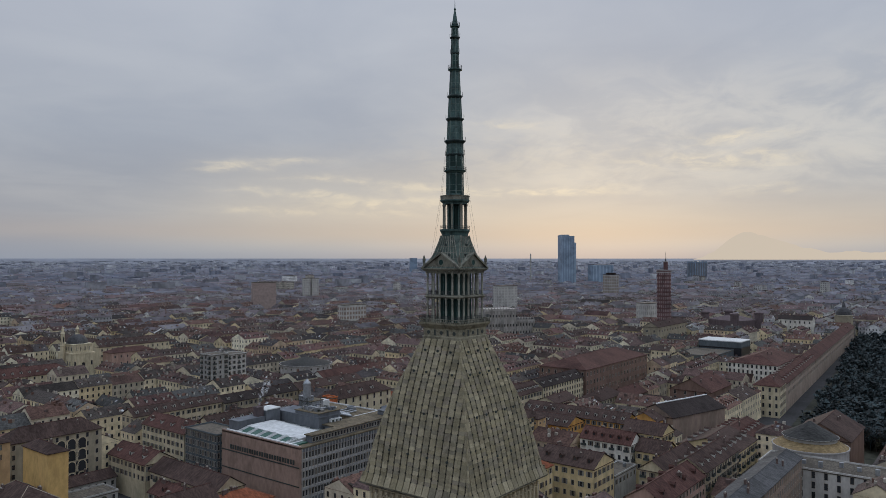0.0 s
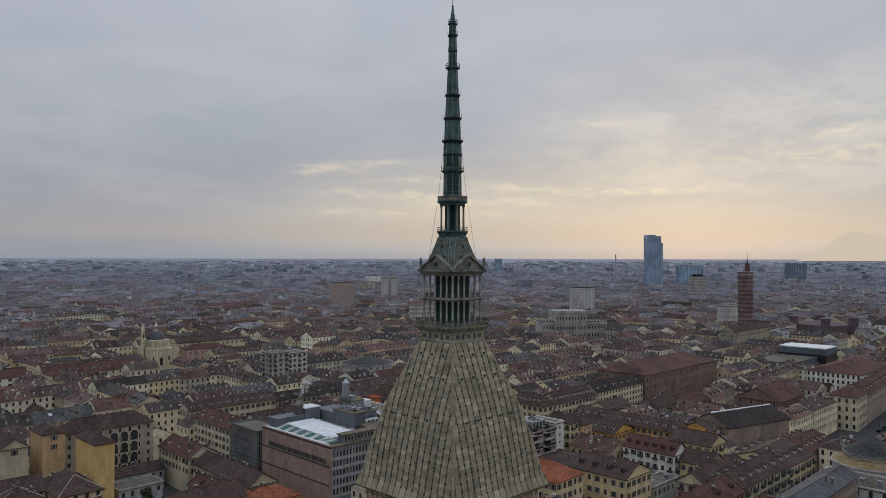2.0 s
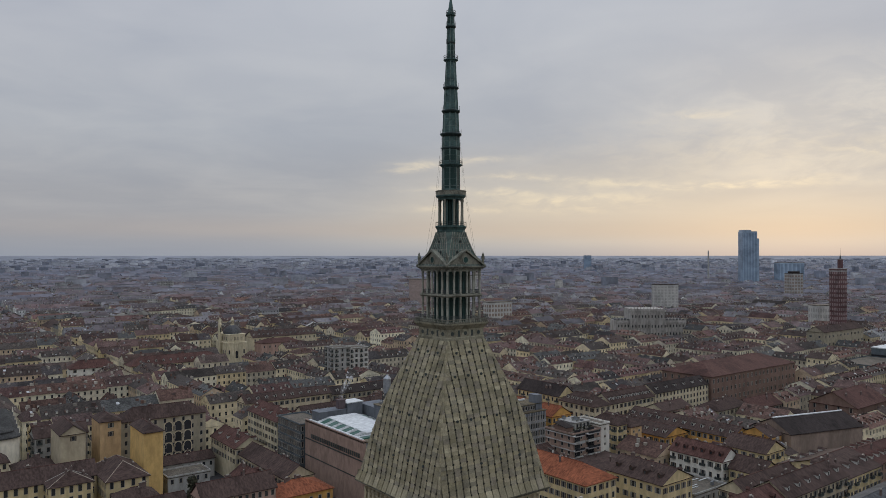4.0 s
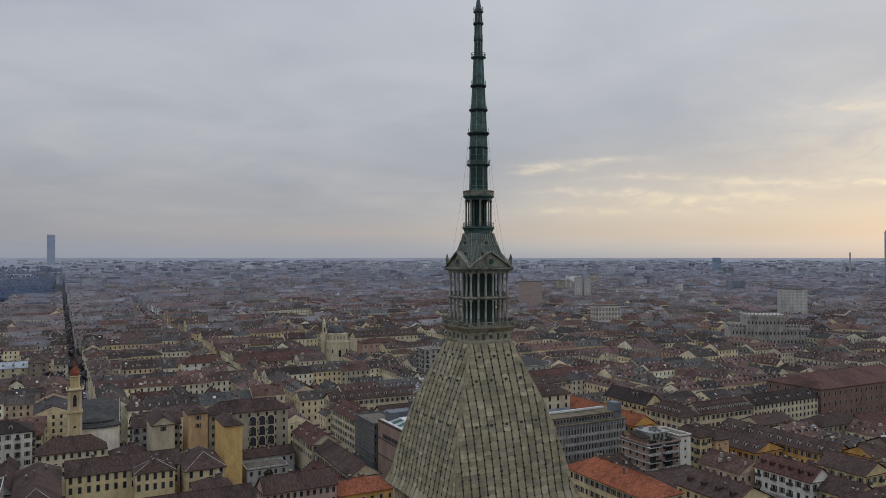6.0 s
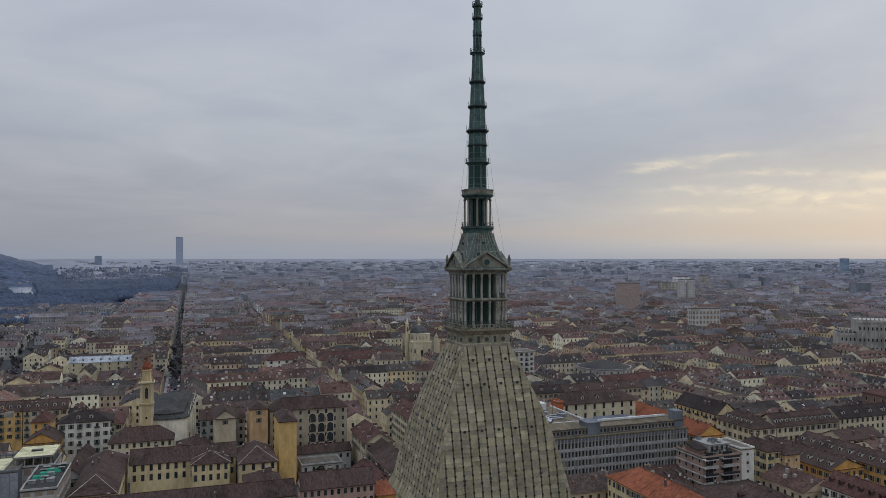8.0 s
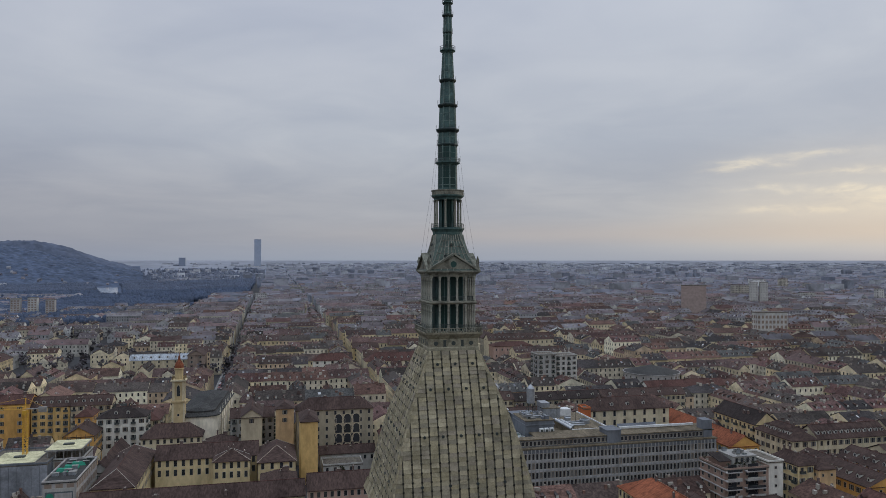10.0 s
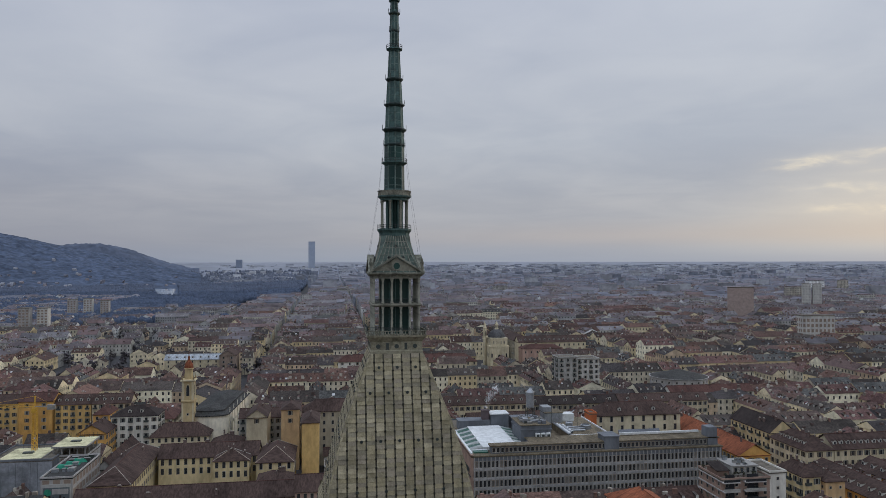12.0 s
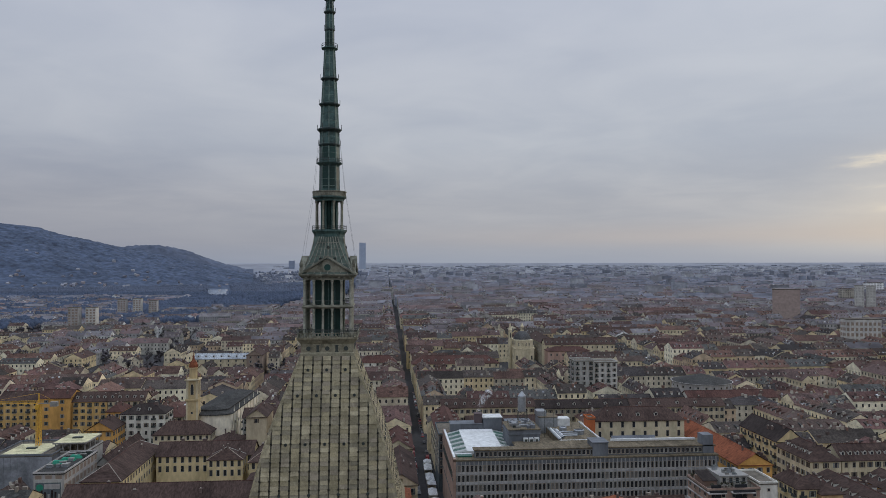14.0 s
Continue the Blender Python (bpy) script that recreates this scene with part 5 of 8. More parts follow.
    part("lean_roof", Geo().add([(101, 113.5, 29.6), (119, 113.5, 29.6), (119, 117.5, 33.0), (101, 117.5, 33.0), (101, 117.5, 29.6), (119, 117.5, 29.6)], [(0, 1, 2, 3), (0, 3, 4), (1, 5, 2), (4, 3, 2, 5)]), M["wall_blue"], ob, "sloping blue-grey sheet roof")
    part("terrace", Geo().box(79, 96, 114, 148.5, 29.5, 32.0), M["roof_gravel"], ob, "flat brown upper roof")
    for i in range(3):
        part("cooling_unit", Geo().box(64.2 + i * 2.2, 65.9 + i * 2.2, 112.2, 113.6, 31.6, 33.9).box(64.5 + i * 2.2, 65.6 + i * 2.2, 112.1, 112.2, 32.0, 33.5, 1).box(64.4 + i * 2.2, 65.7 + i * 2.2, 112.4, 113.4, 29.5, 31.6), [M["roof_white"], M["iron"]], ob)
    for i in range(4):
        part("duct", Geo().beam((79.2 + i * 0.95, 115 + i * 1.5, 32.4), (79.2 + i * 0.95, 136 - i, 32.4), 0.4, sides=8), M["roof_white" if i % 2 else "metal"], ob)
    for i in range(3):
        part("duct", Geo().beam((80.5, 121 + i * 3.2, 32.6), (88 + i, 121 + i * 3.2, 32.6), 0.35, sides=8), M["metal"], ob)
    rb = random.Random(9)
    for i in range(34):
        x, y = rb.uniform(60.2, 69.6), rb.uniform(115.4, 127.6)
        w, d, e = rb.uniform(0.3, 1.2), rb.uniform(0.3, 1.2), rb.uniform(0.5, 1.7)
        part("roof_unit", Geo().box(x - w, x + w, y - d, y + d, 37.1, 37.1 + e), M[rb.choice(("metal", "concrete", "iron", "wall_blue"))], ob)
    for i in range(8):
        x, y = rb.uniform(121, 135), rb.uniform(114, 117)
        w, d, e = rb.uniform(0.4, 1.4), rb.uniform(0.4, 1.4), rb.uniform(0.6, 1.9)
        part("roof_unit", Geo().box(x - w, x + w, y - d, y + d, 29.5, 29.5 + e), M[rb.choice(("metal", "concrete", "roof_white", "wall_blue"))], ob)
    part("terrace_rim", Geo().box(79, 96.2, 113.8, 114.3, 32.0, 32.5, 0, True).box(95.8, 96.2, 114.3, 148.5, 32.0, 32.5, 0, True), M["roof_white"], ob, "white painted roof kerb")
    part("plant_box", Geo().box(75.5, 79.5, 140.5, 146.5, 36.5, 38.6), M["metal"], ob)
    part("fan", Geo().ring([(2.2, 32), (2.2, 33.6), (1.6, 33.8), (1.6, 33.0)], 16, 90, 126), M["metal"], ob)
    part("fan", Geo().ring([(1.6, 32), (1.6, 33.4), (1.1, 33.6), (1.1, 33.0)], 16, 85, 133), M["metal"], ob)
    part("pipe_run", Geo().box(98, 132, 108.5, 109.2, 33.0, 33.8).box(62, 100, 113.5, 114.2, 30, 31), M["roof_white"], ob)
    # silver tank on its frame
    RX, RY = 67.0, 131.0
    fr = Geo()
    for i in range(4):
        a = math.pi / 4 + i * math.pi / 2
        b = a + math.pi / 2
        p, q = (RX + 2.2 * math.cos(a), RY + 2.2 * math.sin(a)), (RX + 2.2 * math.cos(b), RY + 2.2 * math.sin(b))
        fr.beam((*p, 29.5), (*p, 41.0), 0.12)
        for z in (33.5, 36, 38.5):
            fr.beam((*p, z), (*q, z + 2.4), 0.07).beam((*p, z), (*q, z), 0.07)
    part("tank_frame", fr, M["iron"], ob)
    part("tank", Geo().ring([(1.7, 40.8), (1.75, 41.0), (1.75, 47.2), (1.2, 47.9), (0.25, 49.0), (0.1, 49.2)], 18, RX, RY), M["metal"], ob, "silver cylindrical water tank with conical top", smooth=False)
    # dark flue
    part("flue", Geo().box(48.4, 51.6, 142, 145, 29.5, 37.4).box(48.2, 51.8, 141.8, 145.2, 37.4, 37.8, 0, True), M["wall_castle"], ob, "dark brown square boiler flue")
    for i in range(7):
        part("antenna", Geo().beam((60 + i * 5.6, 126 + (i * 7) % 15, 29.5), (60 + i * 5.6, 126 + (i * 7) % 15, 38.5 + (i * 5) % 4), 0.07), M["iron"], ob)
    # steam drifting off the flue
    steam = Geo()
    rng = random.Random(2)
    for i in range(15):
        t = i / 14
        r = 0.7 + 1.3 * t
        c = (53.0 + rng.uniform(-0.5, 0.5) + 2.6 * t + 2.5 * t * t, 148.5 + rng.uniform(-0.5, 0.5), 36.4 + 9.0 * t)
        steam.ring([(r * math.cos(a), c[2] + r * math.sin(a)) for a in (-1.4, -0.8, -0.2, 0.4, 0.9, 1.4)], 9, c[0], c[1], turn=rng.uniform(0, 3))
    return steam


steam_geo = broadcasting_house()
steam_ob = new("steam_plume", steam_geo.mesh("steam_plume", M["roof_white"], True))
tagged(steam_ob, "small white plume of steam over the flue", "steam", kind="stuff")


def steam_material():
    m = bpy.data.materials.new("steam")
    m.use_nodes = True
    N = Nodes(m.node_tree)
    co = N.n("ShaderNodeTexCoord").outputs["Object"]
    a = N.range(N.noise(co, 0.8, 4, 0.6), 0.46, 0.74, 0.0, 0.42)
    d = N.n("ShaderNodeBsdfDiffuse", {0: (0.8, 0.8, 0.8, 1)})
    t = N.n("ShaderNodeBsdfTransparent")
    x = N.n("ShaderNodeMixShader", {0: a, 1: t.outputs[0], 2: d.outputs[0]})
    N.n("ShaderNodeOutputMaterial", {0: x.outputs[0]})
    return m


steam_ob.data.materials[0] = steam_material()


# ---------- churches and other marks ----------
def church():
    RESERVED.append((-92, -60, 209, 278))
    ob = thing("church", pose(-76, 212, 0, 0, 0, -4), "white church nave with rounded end and dark roof", "church")
    n = 10
    out = [(-10, 62), (-10, 5)] + [(-10 * math.cos(math.pi * i / n), 5 - 5 * math.sin(math.pi * i / n)) for i in range(1, n)] + [(10, 5), (10, 62)]
    k = len(out)
    g = Geo().add([(x, y, 0) for x, y in out] + [(x, y, 24.2) for x, y in out], [(i, (i + 1) % k, k + (i + 1) % k, k + i) for i in range(k)])
    part("wall", g, M["church_wall"], ob)
    ring = lambda s, z: [(x * s, (y - 30) * (1 + (s - 1) * 0.4) + 30, z) for x, y in out]
    g = Geo().add(ring(1.06, 24.0) + ring(1.06, 24.5) + ring(0.80, 25.7) + ring(0.80, 26.4) + [(0, 58, 27.6), (0, 6, 27.6)], [])
    f = []
    for lev in (0, 1, 2):
        f += [(lev * k + i, lev * k + (i + 1) % k, (lev + 1) * k + (i + 1) % k, (lev + 1) * k + i) for i in range(k)]
    mid = k // 2
    f += [tuple([3 * k + i for i in range(0, 2)] + [4 * k + 1, 4 * k]), tuple([3 * k + i for i in (k - 2, k - 1)] + [4 * k, 4 * k + 1])]
    f += [(3 * k + i, 3 * k + i + 1, 4 * k + 1) for i in range(1, k - 2)]
    f += [(3 * k + k - 1, 3 * k, 4 * k)]
    g.f, g.m = f, [0] * len(f)
    part("roof", g, M["roof_slate"], ob, "dark grey sheet roof")
    for i in range(8):
        part("pilaster", Geo().box(10, 10.4, 7 + i * 7, 7.9 + i * 7, 0, 24.0), M["church_wall"], ob)
        part("window", WIN["small"], None, ob, at=Matrix.Translation((10.02, 10.5 + i * 7, 18)) @ Matrix.Scale(1.4, 4) @ Matrix.Rotation(math.pi / 2, 4, "Z"))
    for i in range(6):
        part("roof_spike", Geo().ring([(0.25, 24.5), (0.12, 26.1), (0.02, 27.5)], 6, 10.2, 8 + i * 10), M["church_wall"], ob)
    # bell tower
    bt = thing("bell_tower", Matrix.Translation((-84.2, 212.5, 0)) @ Matrix.Diagonal((1.05, 1.05, 1.06, 1)), "tan and yellow baroque bell tower with a small red dome", "bell tower")
    w = M["wall_belfry"]
    part("shaft", Geo().ring([(2.7, 0), (2.7, 30), (3.1, 30.2), (3.1, 30.9), (2.6, 31)], 4, square=True), w, bt)
    part("belfry", Geo().ring([(2.45, 31), (2.45, 39.4), (3.0, 39.7), (3.1, 40.4), (2.4, 40.6)], 4, square=True), w, bt, "yellow belfry with arched openings")
    for s in range(4):
        R = Matrix.Rotation(s * math.pi / 2, 4, "Z")
        part("bell_opening", ARCH, None, bt, at=R @ Matrix.Translation((0, -2.47, 33)) @ Matrix.Diagonal((0.55, 1, 1.5, 1)))
        part("panel", WIN["small"], None, bt, at=R @ Matrix.Translation((0, -2.72, 24)))
        for sx in (-1, 1):
            part("pilaster", Geo().box(sx * 2.05 - 0.35, sx * 2.05 + 0.35, -2.75, -2.4, 31, 39.5), M["wall_cream"], bt, at=R)
            part("corner_strip", Geo().box(sx * 2.35 - 0.3, sx * 2.35 + 0.3, -2.85, -2.65, 8, 29.8), M["wall_cream"], bt, at=R)
            part("urn", Geo().ring([(0.3, 40.5), (0.45, 41.2), (0.15, 41.9), (0.05, 42.8)], 8, sx * 2.6, -2.6), w, bt, at=R)
    for z in (10.5, 20.0):
        part("string_course", Geo().ring([(2.7, z), (2.98, z + 0.15), (2.98, z + 0.6), (2.7, z + 0.7)], 4, square=True), M["wall_cream"], bt)
    part("belfry_cornice", Geo().ring([(3.0, 39.6), (3.35, 39.9), (3.35, 40.4), (2.6, 40.5)], 4, square=True), M["wall_cream"], bt)
    part("lantern", Geo().ring([(1.9, 40.5), (1.9, 45.0), (2.3, 45.3), (2.2, 45.8)], 8), w, bt)
    part("dome", Geo().ring([(2.1, 45.8), (2.0, 47), (1.4, 48.4), (0.7, 49.2), (0.45, 50.6), (0.55, 50.9), (0.15, 51.6), (0.04, 54)], 12), M["roof_orange"], bt, "small red bulbous dome with a cross")


church()


def domed_church(x, y, scale, wall, label):
    RESERVED.append((x - 22 * scale, x + 22 * scale, y - 18 * scale, y + 30 * scale))
    ob = thing("domed_church", Matrix.Translation((x, y, 0)) @ Matrix.Diagonal((scale * 0.76, scale * 0.76, scale * 1.02, 1)), label, "church")
    w = M["wall_" + wall]
    part("body", Geo().box(-11, 11, -8, 22, 0, 21.5), w, ob)
    part("cornice", Geo().box(-11.6, 11.6, -8.6, 22.6, 21.5, 22.3, 0, True), w, ob)
    part("upper_storey", Geo().box(-9.6, 9.6, -7, 21, 22.3, 28.2), w, ob)
    part("upper_cornice", Geo().box(-10.1, 10.1, -7.5, 21.5, 28.2, 28.8, 0, True), w, ob)
    for i in range(6):
        x = -10.3 + i * 4.12
        part("pilaster", Geo().box(x - 0.55, x + 0.55, -8.45, -8, 4, 21.5), w, ob)
        part("pilaster", Geo().box(x * 0.88 - 0.4, x * 0.88 + 0.4, -7.3, -7, 22.3, 28.2), w, ob)
        part("pilaster", Geo().box(-11.4, -11, -7 + i * 5.6, -6 + i * 5.6, 4, 21.5), w, ob)
    part("pediment", Geo().add([(-4.6, -8.7, 21), (4.6, -8.7, 21), (0, -8.7, 23.8), (-4.6, -7, 21), (4.6, -7, 21), (0, -7, 23.8)], [(0, 1, 2), (0, 2, 5, 3), (1, 4, 5, 2)]), w, ob)
    part("portal", ARCH, None, ob, at=Matrix.Translation((0, -8.04, 9.5)) @ Matrix.Scale(1.7, 4))
    for x in (-6.2, -2.1, 2.1, 6.2):
        if abs(x) > 4:
            part("window", WIN["tall"], None, ob, at=Matrix.Translation((x * 1.33, -8.04, 13)) @ Matrix.Scale(1.25, 4))
        part("window", WIN["plain"], None, ob, at=Matrix.Translation((x * 0.9, -7.04, 24)) @ Matrix.Scale(1.35, 4))
    for i in range(5):
        part("window", WIN["tall"], None, ob, at=Matrix.Translation((-11.04, -3.6 + i * 5.6, 13)) @ Matrix.Rotation(-math.pi / 2, 4, "Z") @ Matrix.Scale(1.25, 4))
        part("window", WIN["plain"], None, ob, at=Matrix.Translation((-9.64, -3.6 + i * 5.4, 24)) @ Matrix.Rotation(-math.pi / 2, 4, "Z") @ Matrix.Scale(1.35, 4))
    part("dome", Geo().ring([(10.2, 28.7), (9.6, 30.6), (7.6, 33.0), (4.6, 34.8), (2.4, 35.4)], 8, 0, 5, turn=math.pi / 8), M["roof_grey"], ob, "low dark grey ribbed dome")
    part("lantern", Geo().ring([(2.2, 35.2), (2.2, 36.0), (1.7, 36.2), (1.7, 39.0), (2.1, 39.3), (1.2, 40.4), (0.1, 42.4)], 8, 0, 5), w, ob)
    for i in range(8):
        a = i * math.pi / 4
        part("lantern_opening", WIN["small"], None, ob, at=Matrix.Translation((1.62 * math.sin(a), 5 - 1.62 * math.cos(a), 36.6)) @ Matrix.Rotation(a, 4, "Z") @ Matrix.Diagonal((0.8, 1, 2.2, 1)))
    part("bell_turret", Geo().ring([(2.2, 0), (2.2, 27), (2.6, 27.3), (2.6, 27.8), (1.9, 28), (1.9, 36), (2.4, 36.3), (1.5, 37.6), (1.3, 39), (0.2, 42)], 8, -13.0, 8), w, ob)
    for i in range(4):
        a = i * math.pi / 2
        part("bell_opening", ARCH, None, ob, at=Matrix.Translation((-13 + 1.88 * math.sin(a), 8 - 1.88 * math.cos(a), 30)) @ Matrix.Rotation(a, 4, "Z") @ Matrix.Diagonal((0.4, 1, 1.2, 1)))


RESERVED.append((112, 164, 430, 474))
domed_church(138, 490, 1.08, "cream", "pale cream church with a low grey dome and slim bell turret")
domed_church(19, 975, 0.85, "drab", "cream church with a green-grey dome")
house(162, 228, 505, 521, 25, 5, False, "cream", "brown", win="plain", floors=5, first=1, step=4.6, dormers=14, sides="s", label="long cream hospital block with rows of windows", category="palace")
house(158, 196, 476, 491, 22.5, 3, True, "pink", "red", win="plain", step=5, floors=4, sides="s", label="pink brick house with a red hipped roof")
house(162, 177, 522, 588, 25, 5, False, "drab", "brown", axis="y", win="plain", floors=5, first=2, step=5, sides="w", label="long cream hospital side wing", category="palace")


def round_hall(x, y, r, eave, apex, wall, roof, label, ring_w=None):
    RESERVED.append((x - r - 3, x + r + 3, y - r - 3, y + r + 3))
    ob = thing("round_hall", pose(x, y, 0), label, "hall")
    part("wall", Geo().ring([(r, 0), (r, eave - 0.6), (r + 0.7, eave - 0.3), (r + 0.7, eave)], 32), M["wall_" + wall], ob)
    part("roof", Geo().ring([(r + 0.9, eave - 0.2), (r * 0.75, eave + (apex - eave) * 0.32), (r * 0.4, eave + (apex - eave) * 0.68), (r * 0.12, apex), (0.5, apex + 0.5)], 32), M["roof_" + roof], ob)
    for i in range(24):
        a = 2 * math.pi * i / 24
        part("window", WIN["small"], None, ob, at=Matrix.Translation(((r - 0.02) * math.cos(a), (r - 0.02) * math.sin(a), eave - 3.2)) @ Matrix.Rotation(a + math.pi / 2, 4, "Z") @ Matrix.Scale(1.5, 4))
    if ring_w:
        part("outer_wall", Geo().ring([(r * 1.42, 0), (r * 1.42, eave - 4.6), (r * 1.46, eave - 4.5), (r * 1.46, eave - 4.0)], 24), M["wall_palestone"], ob)
        part("skirt_roof", Geo().ring([(r * 1.42, eave - 4.0), (r * 1.02, eave - 1.6)], 24), M["roof_" + ring_w], ob, "tan sloping skirt roof")
    return ob


round_hall(228, 316, 19.5, 21.0, 25.2, "palestone", "slate", "round pale stone hall with a low dark roof")
round_hall(193, -45, 10.4, 25.5, 31.0, "grey", "slate", "round auditorium with grey cone roof and tan skirt", "tan")
house(208, 244, -58, -34, 21.5, 6.5, False, "brick", "brown", axis="x", sides="", label="brown-roofed hall behind the round auditorium", category="hall")

RESERVED += [(-112, 12, 124, 200), (-112, -28, 92, 126), (-60, 26, 62, 101)]
# far marks of the skyline
ob = flat_box_building("skyscraper", "tall blue glass skyscraper with a notched top", 1493, 1526, 770, 799, 158, M["tower_glass"], M["tower_glass"], radians(-38), 15, 0, win=M["tower_glass_dark"], category="skyscraper")
part("glass_fin", Geo().box(16.5, 22, -12, 12, 0, 142), M["tower_glass"], ob)
part("crown", Geo().box(-15.5, 3, -13.5, 13.5, 158.8, 162), M["tower_glass"], ob)
flat_box_building("skyscraper", "distant pale blue glass skyscraper", -145, -105, 4385, 4420, 163, M["haze_glass"], M["haze_glass"], 0.0, 9, 0, win=M["haze_glass_dark"], category="skyscraper")
ob = flat_box_building("brick_tower", "dark red brick tower with white bands and mast", 639.5, 650.5, 188.5, 199.5, 88, M["wall_darkred"], M["wall_palestone"], radians(-20), 4, 19, win=M["tower_white"], grid=True, category="tower")
part("cornice", Geo().box(-5.9, 5.9, -5.9, 5.9, 85.5, 86.6, 0, True), M["wall_palestone"], ob)
part("turret", Geo().box(1.2, 4.6, -1.7, 1.7, 88.8, 97.5), M["wall_darkred"], ob)
part("turret_cap", Geo().box(0.9, 4.9, -2.0, 2.0, 97.5, 98.3, 0, True), M["wall_palestone"], ob)
part("mast", Geo().ring([(0.7, 98.3), (0.6, 101), (0.2, 101.5), (0.12, 109)], 6, 2.9, 0), M["iron"], ob)
flat_box_building("tower_block", "pale block of flats with a dark roof", 760, 792, 482, 500, 60, M["wall_slabwhite"], M["roof_dark"], radians(-30), 6, 14, win=M["wall_grey"], grid=True, category="apartment block")
flat_box_building("office_slab", "blank pinkish office slab", 539, 573, 774, 794, 65, M["wall_dustypink"], M["roof_flat"], radians(-30), 8, 0, category="office block")
for x, y in ((727, 882), (739, 873)):
    flat_box_building("tower_block", "pale grey apartment tower", x - 6, x + 6, y - 6, y + 6, 66, M["wall_slabwhite"], M["roof_flat"], radians(-30), 3, 15, win=M["wall_grey"], grid=True, category="apartment block")
flat_box_building("office_slab", "broad pale blue office slab", 1619, 1683, 745, 770, 84, M["tower_glass"], M["roof_flat"], radians(-30), 18, 0, win=M["tower_glass_dark"], category="office block")
flat_box_building("tower_block", "grey tower block with a dark top", 1153, 1175, 490, 511, 70, M["wall_grey"], M["roof_dark"], radians(-30), 4, 12, win=M["wall_stonebrown"], grid=True, top=(0.6, 4, M["roof_dark"]), category="apartment block")
flat_box_building("office_slab", "dark blue-grey office slab", 1908, 1958, 581, 609, 92, M["tower_glass_dark"], M["tower_glass_dark"], radians(-20), 15, 0, win=M["wall_blue"], category="office block")
house(541, 620, 160, 175, 34, 4.5, False, "drab", "brown", floors=5, step=7, sides="sw", label="long pale palace block with a brown roof", category="palace")
flat_box_building("office_slab", "white stepped office building", 692, 720, 228, 244, 47, M["wall_slabwhite"], M["roof_flat"], radians(-20), 8, 7, win=M["wall_grey"], grid=True, category="office block")
flat_box_building("office_slab", "dark slab on the horizon", 2119, 2147, 1815, 1835, 97, M["tower_glass_dark"], M["tower_glass_dark"], radians(-40), 12, 0, category="office block")
flat_box_building("office_slab", "dark block beside the river woods", -578, -542, 4395, 4425, 48, M["haze_glass_dark"], M["haze_glass_dark"], 0, 12, 0, category="office block")
for i, (x, y, h) in enumerate(((-436, 932, 38), (-416, 944, 37), (-458, 1190, 37), (-434, 1198, 38), (-409, 1207, 34))):
    flat_box_building("tower_block", "pale concrete block of flats", x - 7, x + 7, y - 8, y + 8, h, M["wall_slabwhite" if i % 2 else "wall_palestone"], M["roof_flat"], 0.1, 3, 9, win=M["wall_stonebrown"], category="apartment block", grid=True)
house(137, 150.5, 306, 319, 36.5, 0, False, "grey", "flat", floors=11, first=5, balconies=True, step=3.4, sides="sw", label="grey balcony block of flats", category="apartment block")
house(151, 167, 309, 322, 35, 0, False, "slabwhite", "flat", floors=10, first=5, balconies=True, step=3.6, sides="s", label="off-white balcony block of flats", category="apartment block")
house(196, 252, 262, 274, 19, 3.5, False, "white", "red", step=5, label="low white house before the round hall")
flat_box_building("office_slab", "long white apartment slab", 467, 500, 516, 529, 45, M["wall_slabwhite"], M["roof_flat"], -0.2, 8, 8, win=M["wall_stonebrown"], grid=True, category="apartment block")
m = thing("chimney_stack", pose(1560, 920, 0), "thin distant industrial mast", "mast")
part("shaft", Geo().ring([(3, 0), (1.6, 115)], 8), M["wall_grey"], m)


def palace():
    """White baroque palace with a raised middle and statues on its parapet."""
    ob = thing("palace", Matrix.Translation((526, 340, 3)) @ Matrix.Rotation(radians(-36), 4, "Z") @ Matrix.Diagonal((1.08, 1.0, 1.02, 1)), "white stone palace with a raised centre and columns", "palace")
    RESERVED.append((490, 564, 308, 372))
    w = M["palace_stone"]
    part("wing", Geo().box(-29, 40, -8, 14, 0, 30), w, ob)
    part("centre", Geo().box(-15, 18, -12, 14, 0, 42), w, ob)
    part("roof", Geo().box(-28, 39, -7, 13, 30, 31), M["roof_grey"], ob)
    for i in range(22):
        x = -27.5 + i * 3.15
        mid = -15 < x < 18
        zt = 42 if mid else 30
        y0 = -12 if mid else -8
        part("column", Geo().ring([(0.5, 4), (0.45, zt - 3), (0.7, zt - 2.4)], 6, x, y0 - 0.3), w, ob)
        part("entablature", Geo().box(x - 1.6, x + 1.55, y0 - 0.9, y0, zt - 2.4, zt - 1.2), w, ob)
        part("parapet_figure", Geo().ring([(0.5, zt), (0.6, zt + 1.2), (0.25, zt + 2.4)], 6, x, y0), w, ob)
        for z in (15, 23) + ((33,) if mid else ()):
            part("window", WIN["tall"], None, ob, at=Matrix.Translation((x + 1.55, y0 - 0.05, z)) @ Matrix.Diagonal((0.9, 1, 1.1, 1)))


palace()
# castle with four dark towers, long square palace and theatre
cas = thing("castle", Matrix.Translation((788, 163, 6)) @ Matrix.Rotation(radians(-25), 4, "Z") @ Matrix.Diagonal((1, 1, 0.82, 1)), "dark brick castle with corner towers", "castle")
RESERVED += [(752, 824, 127, 199), (700, 752, 118, 172)]
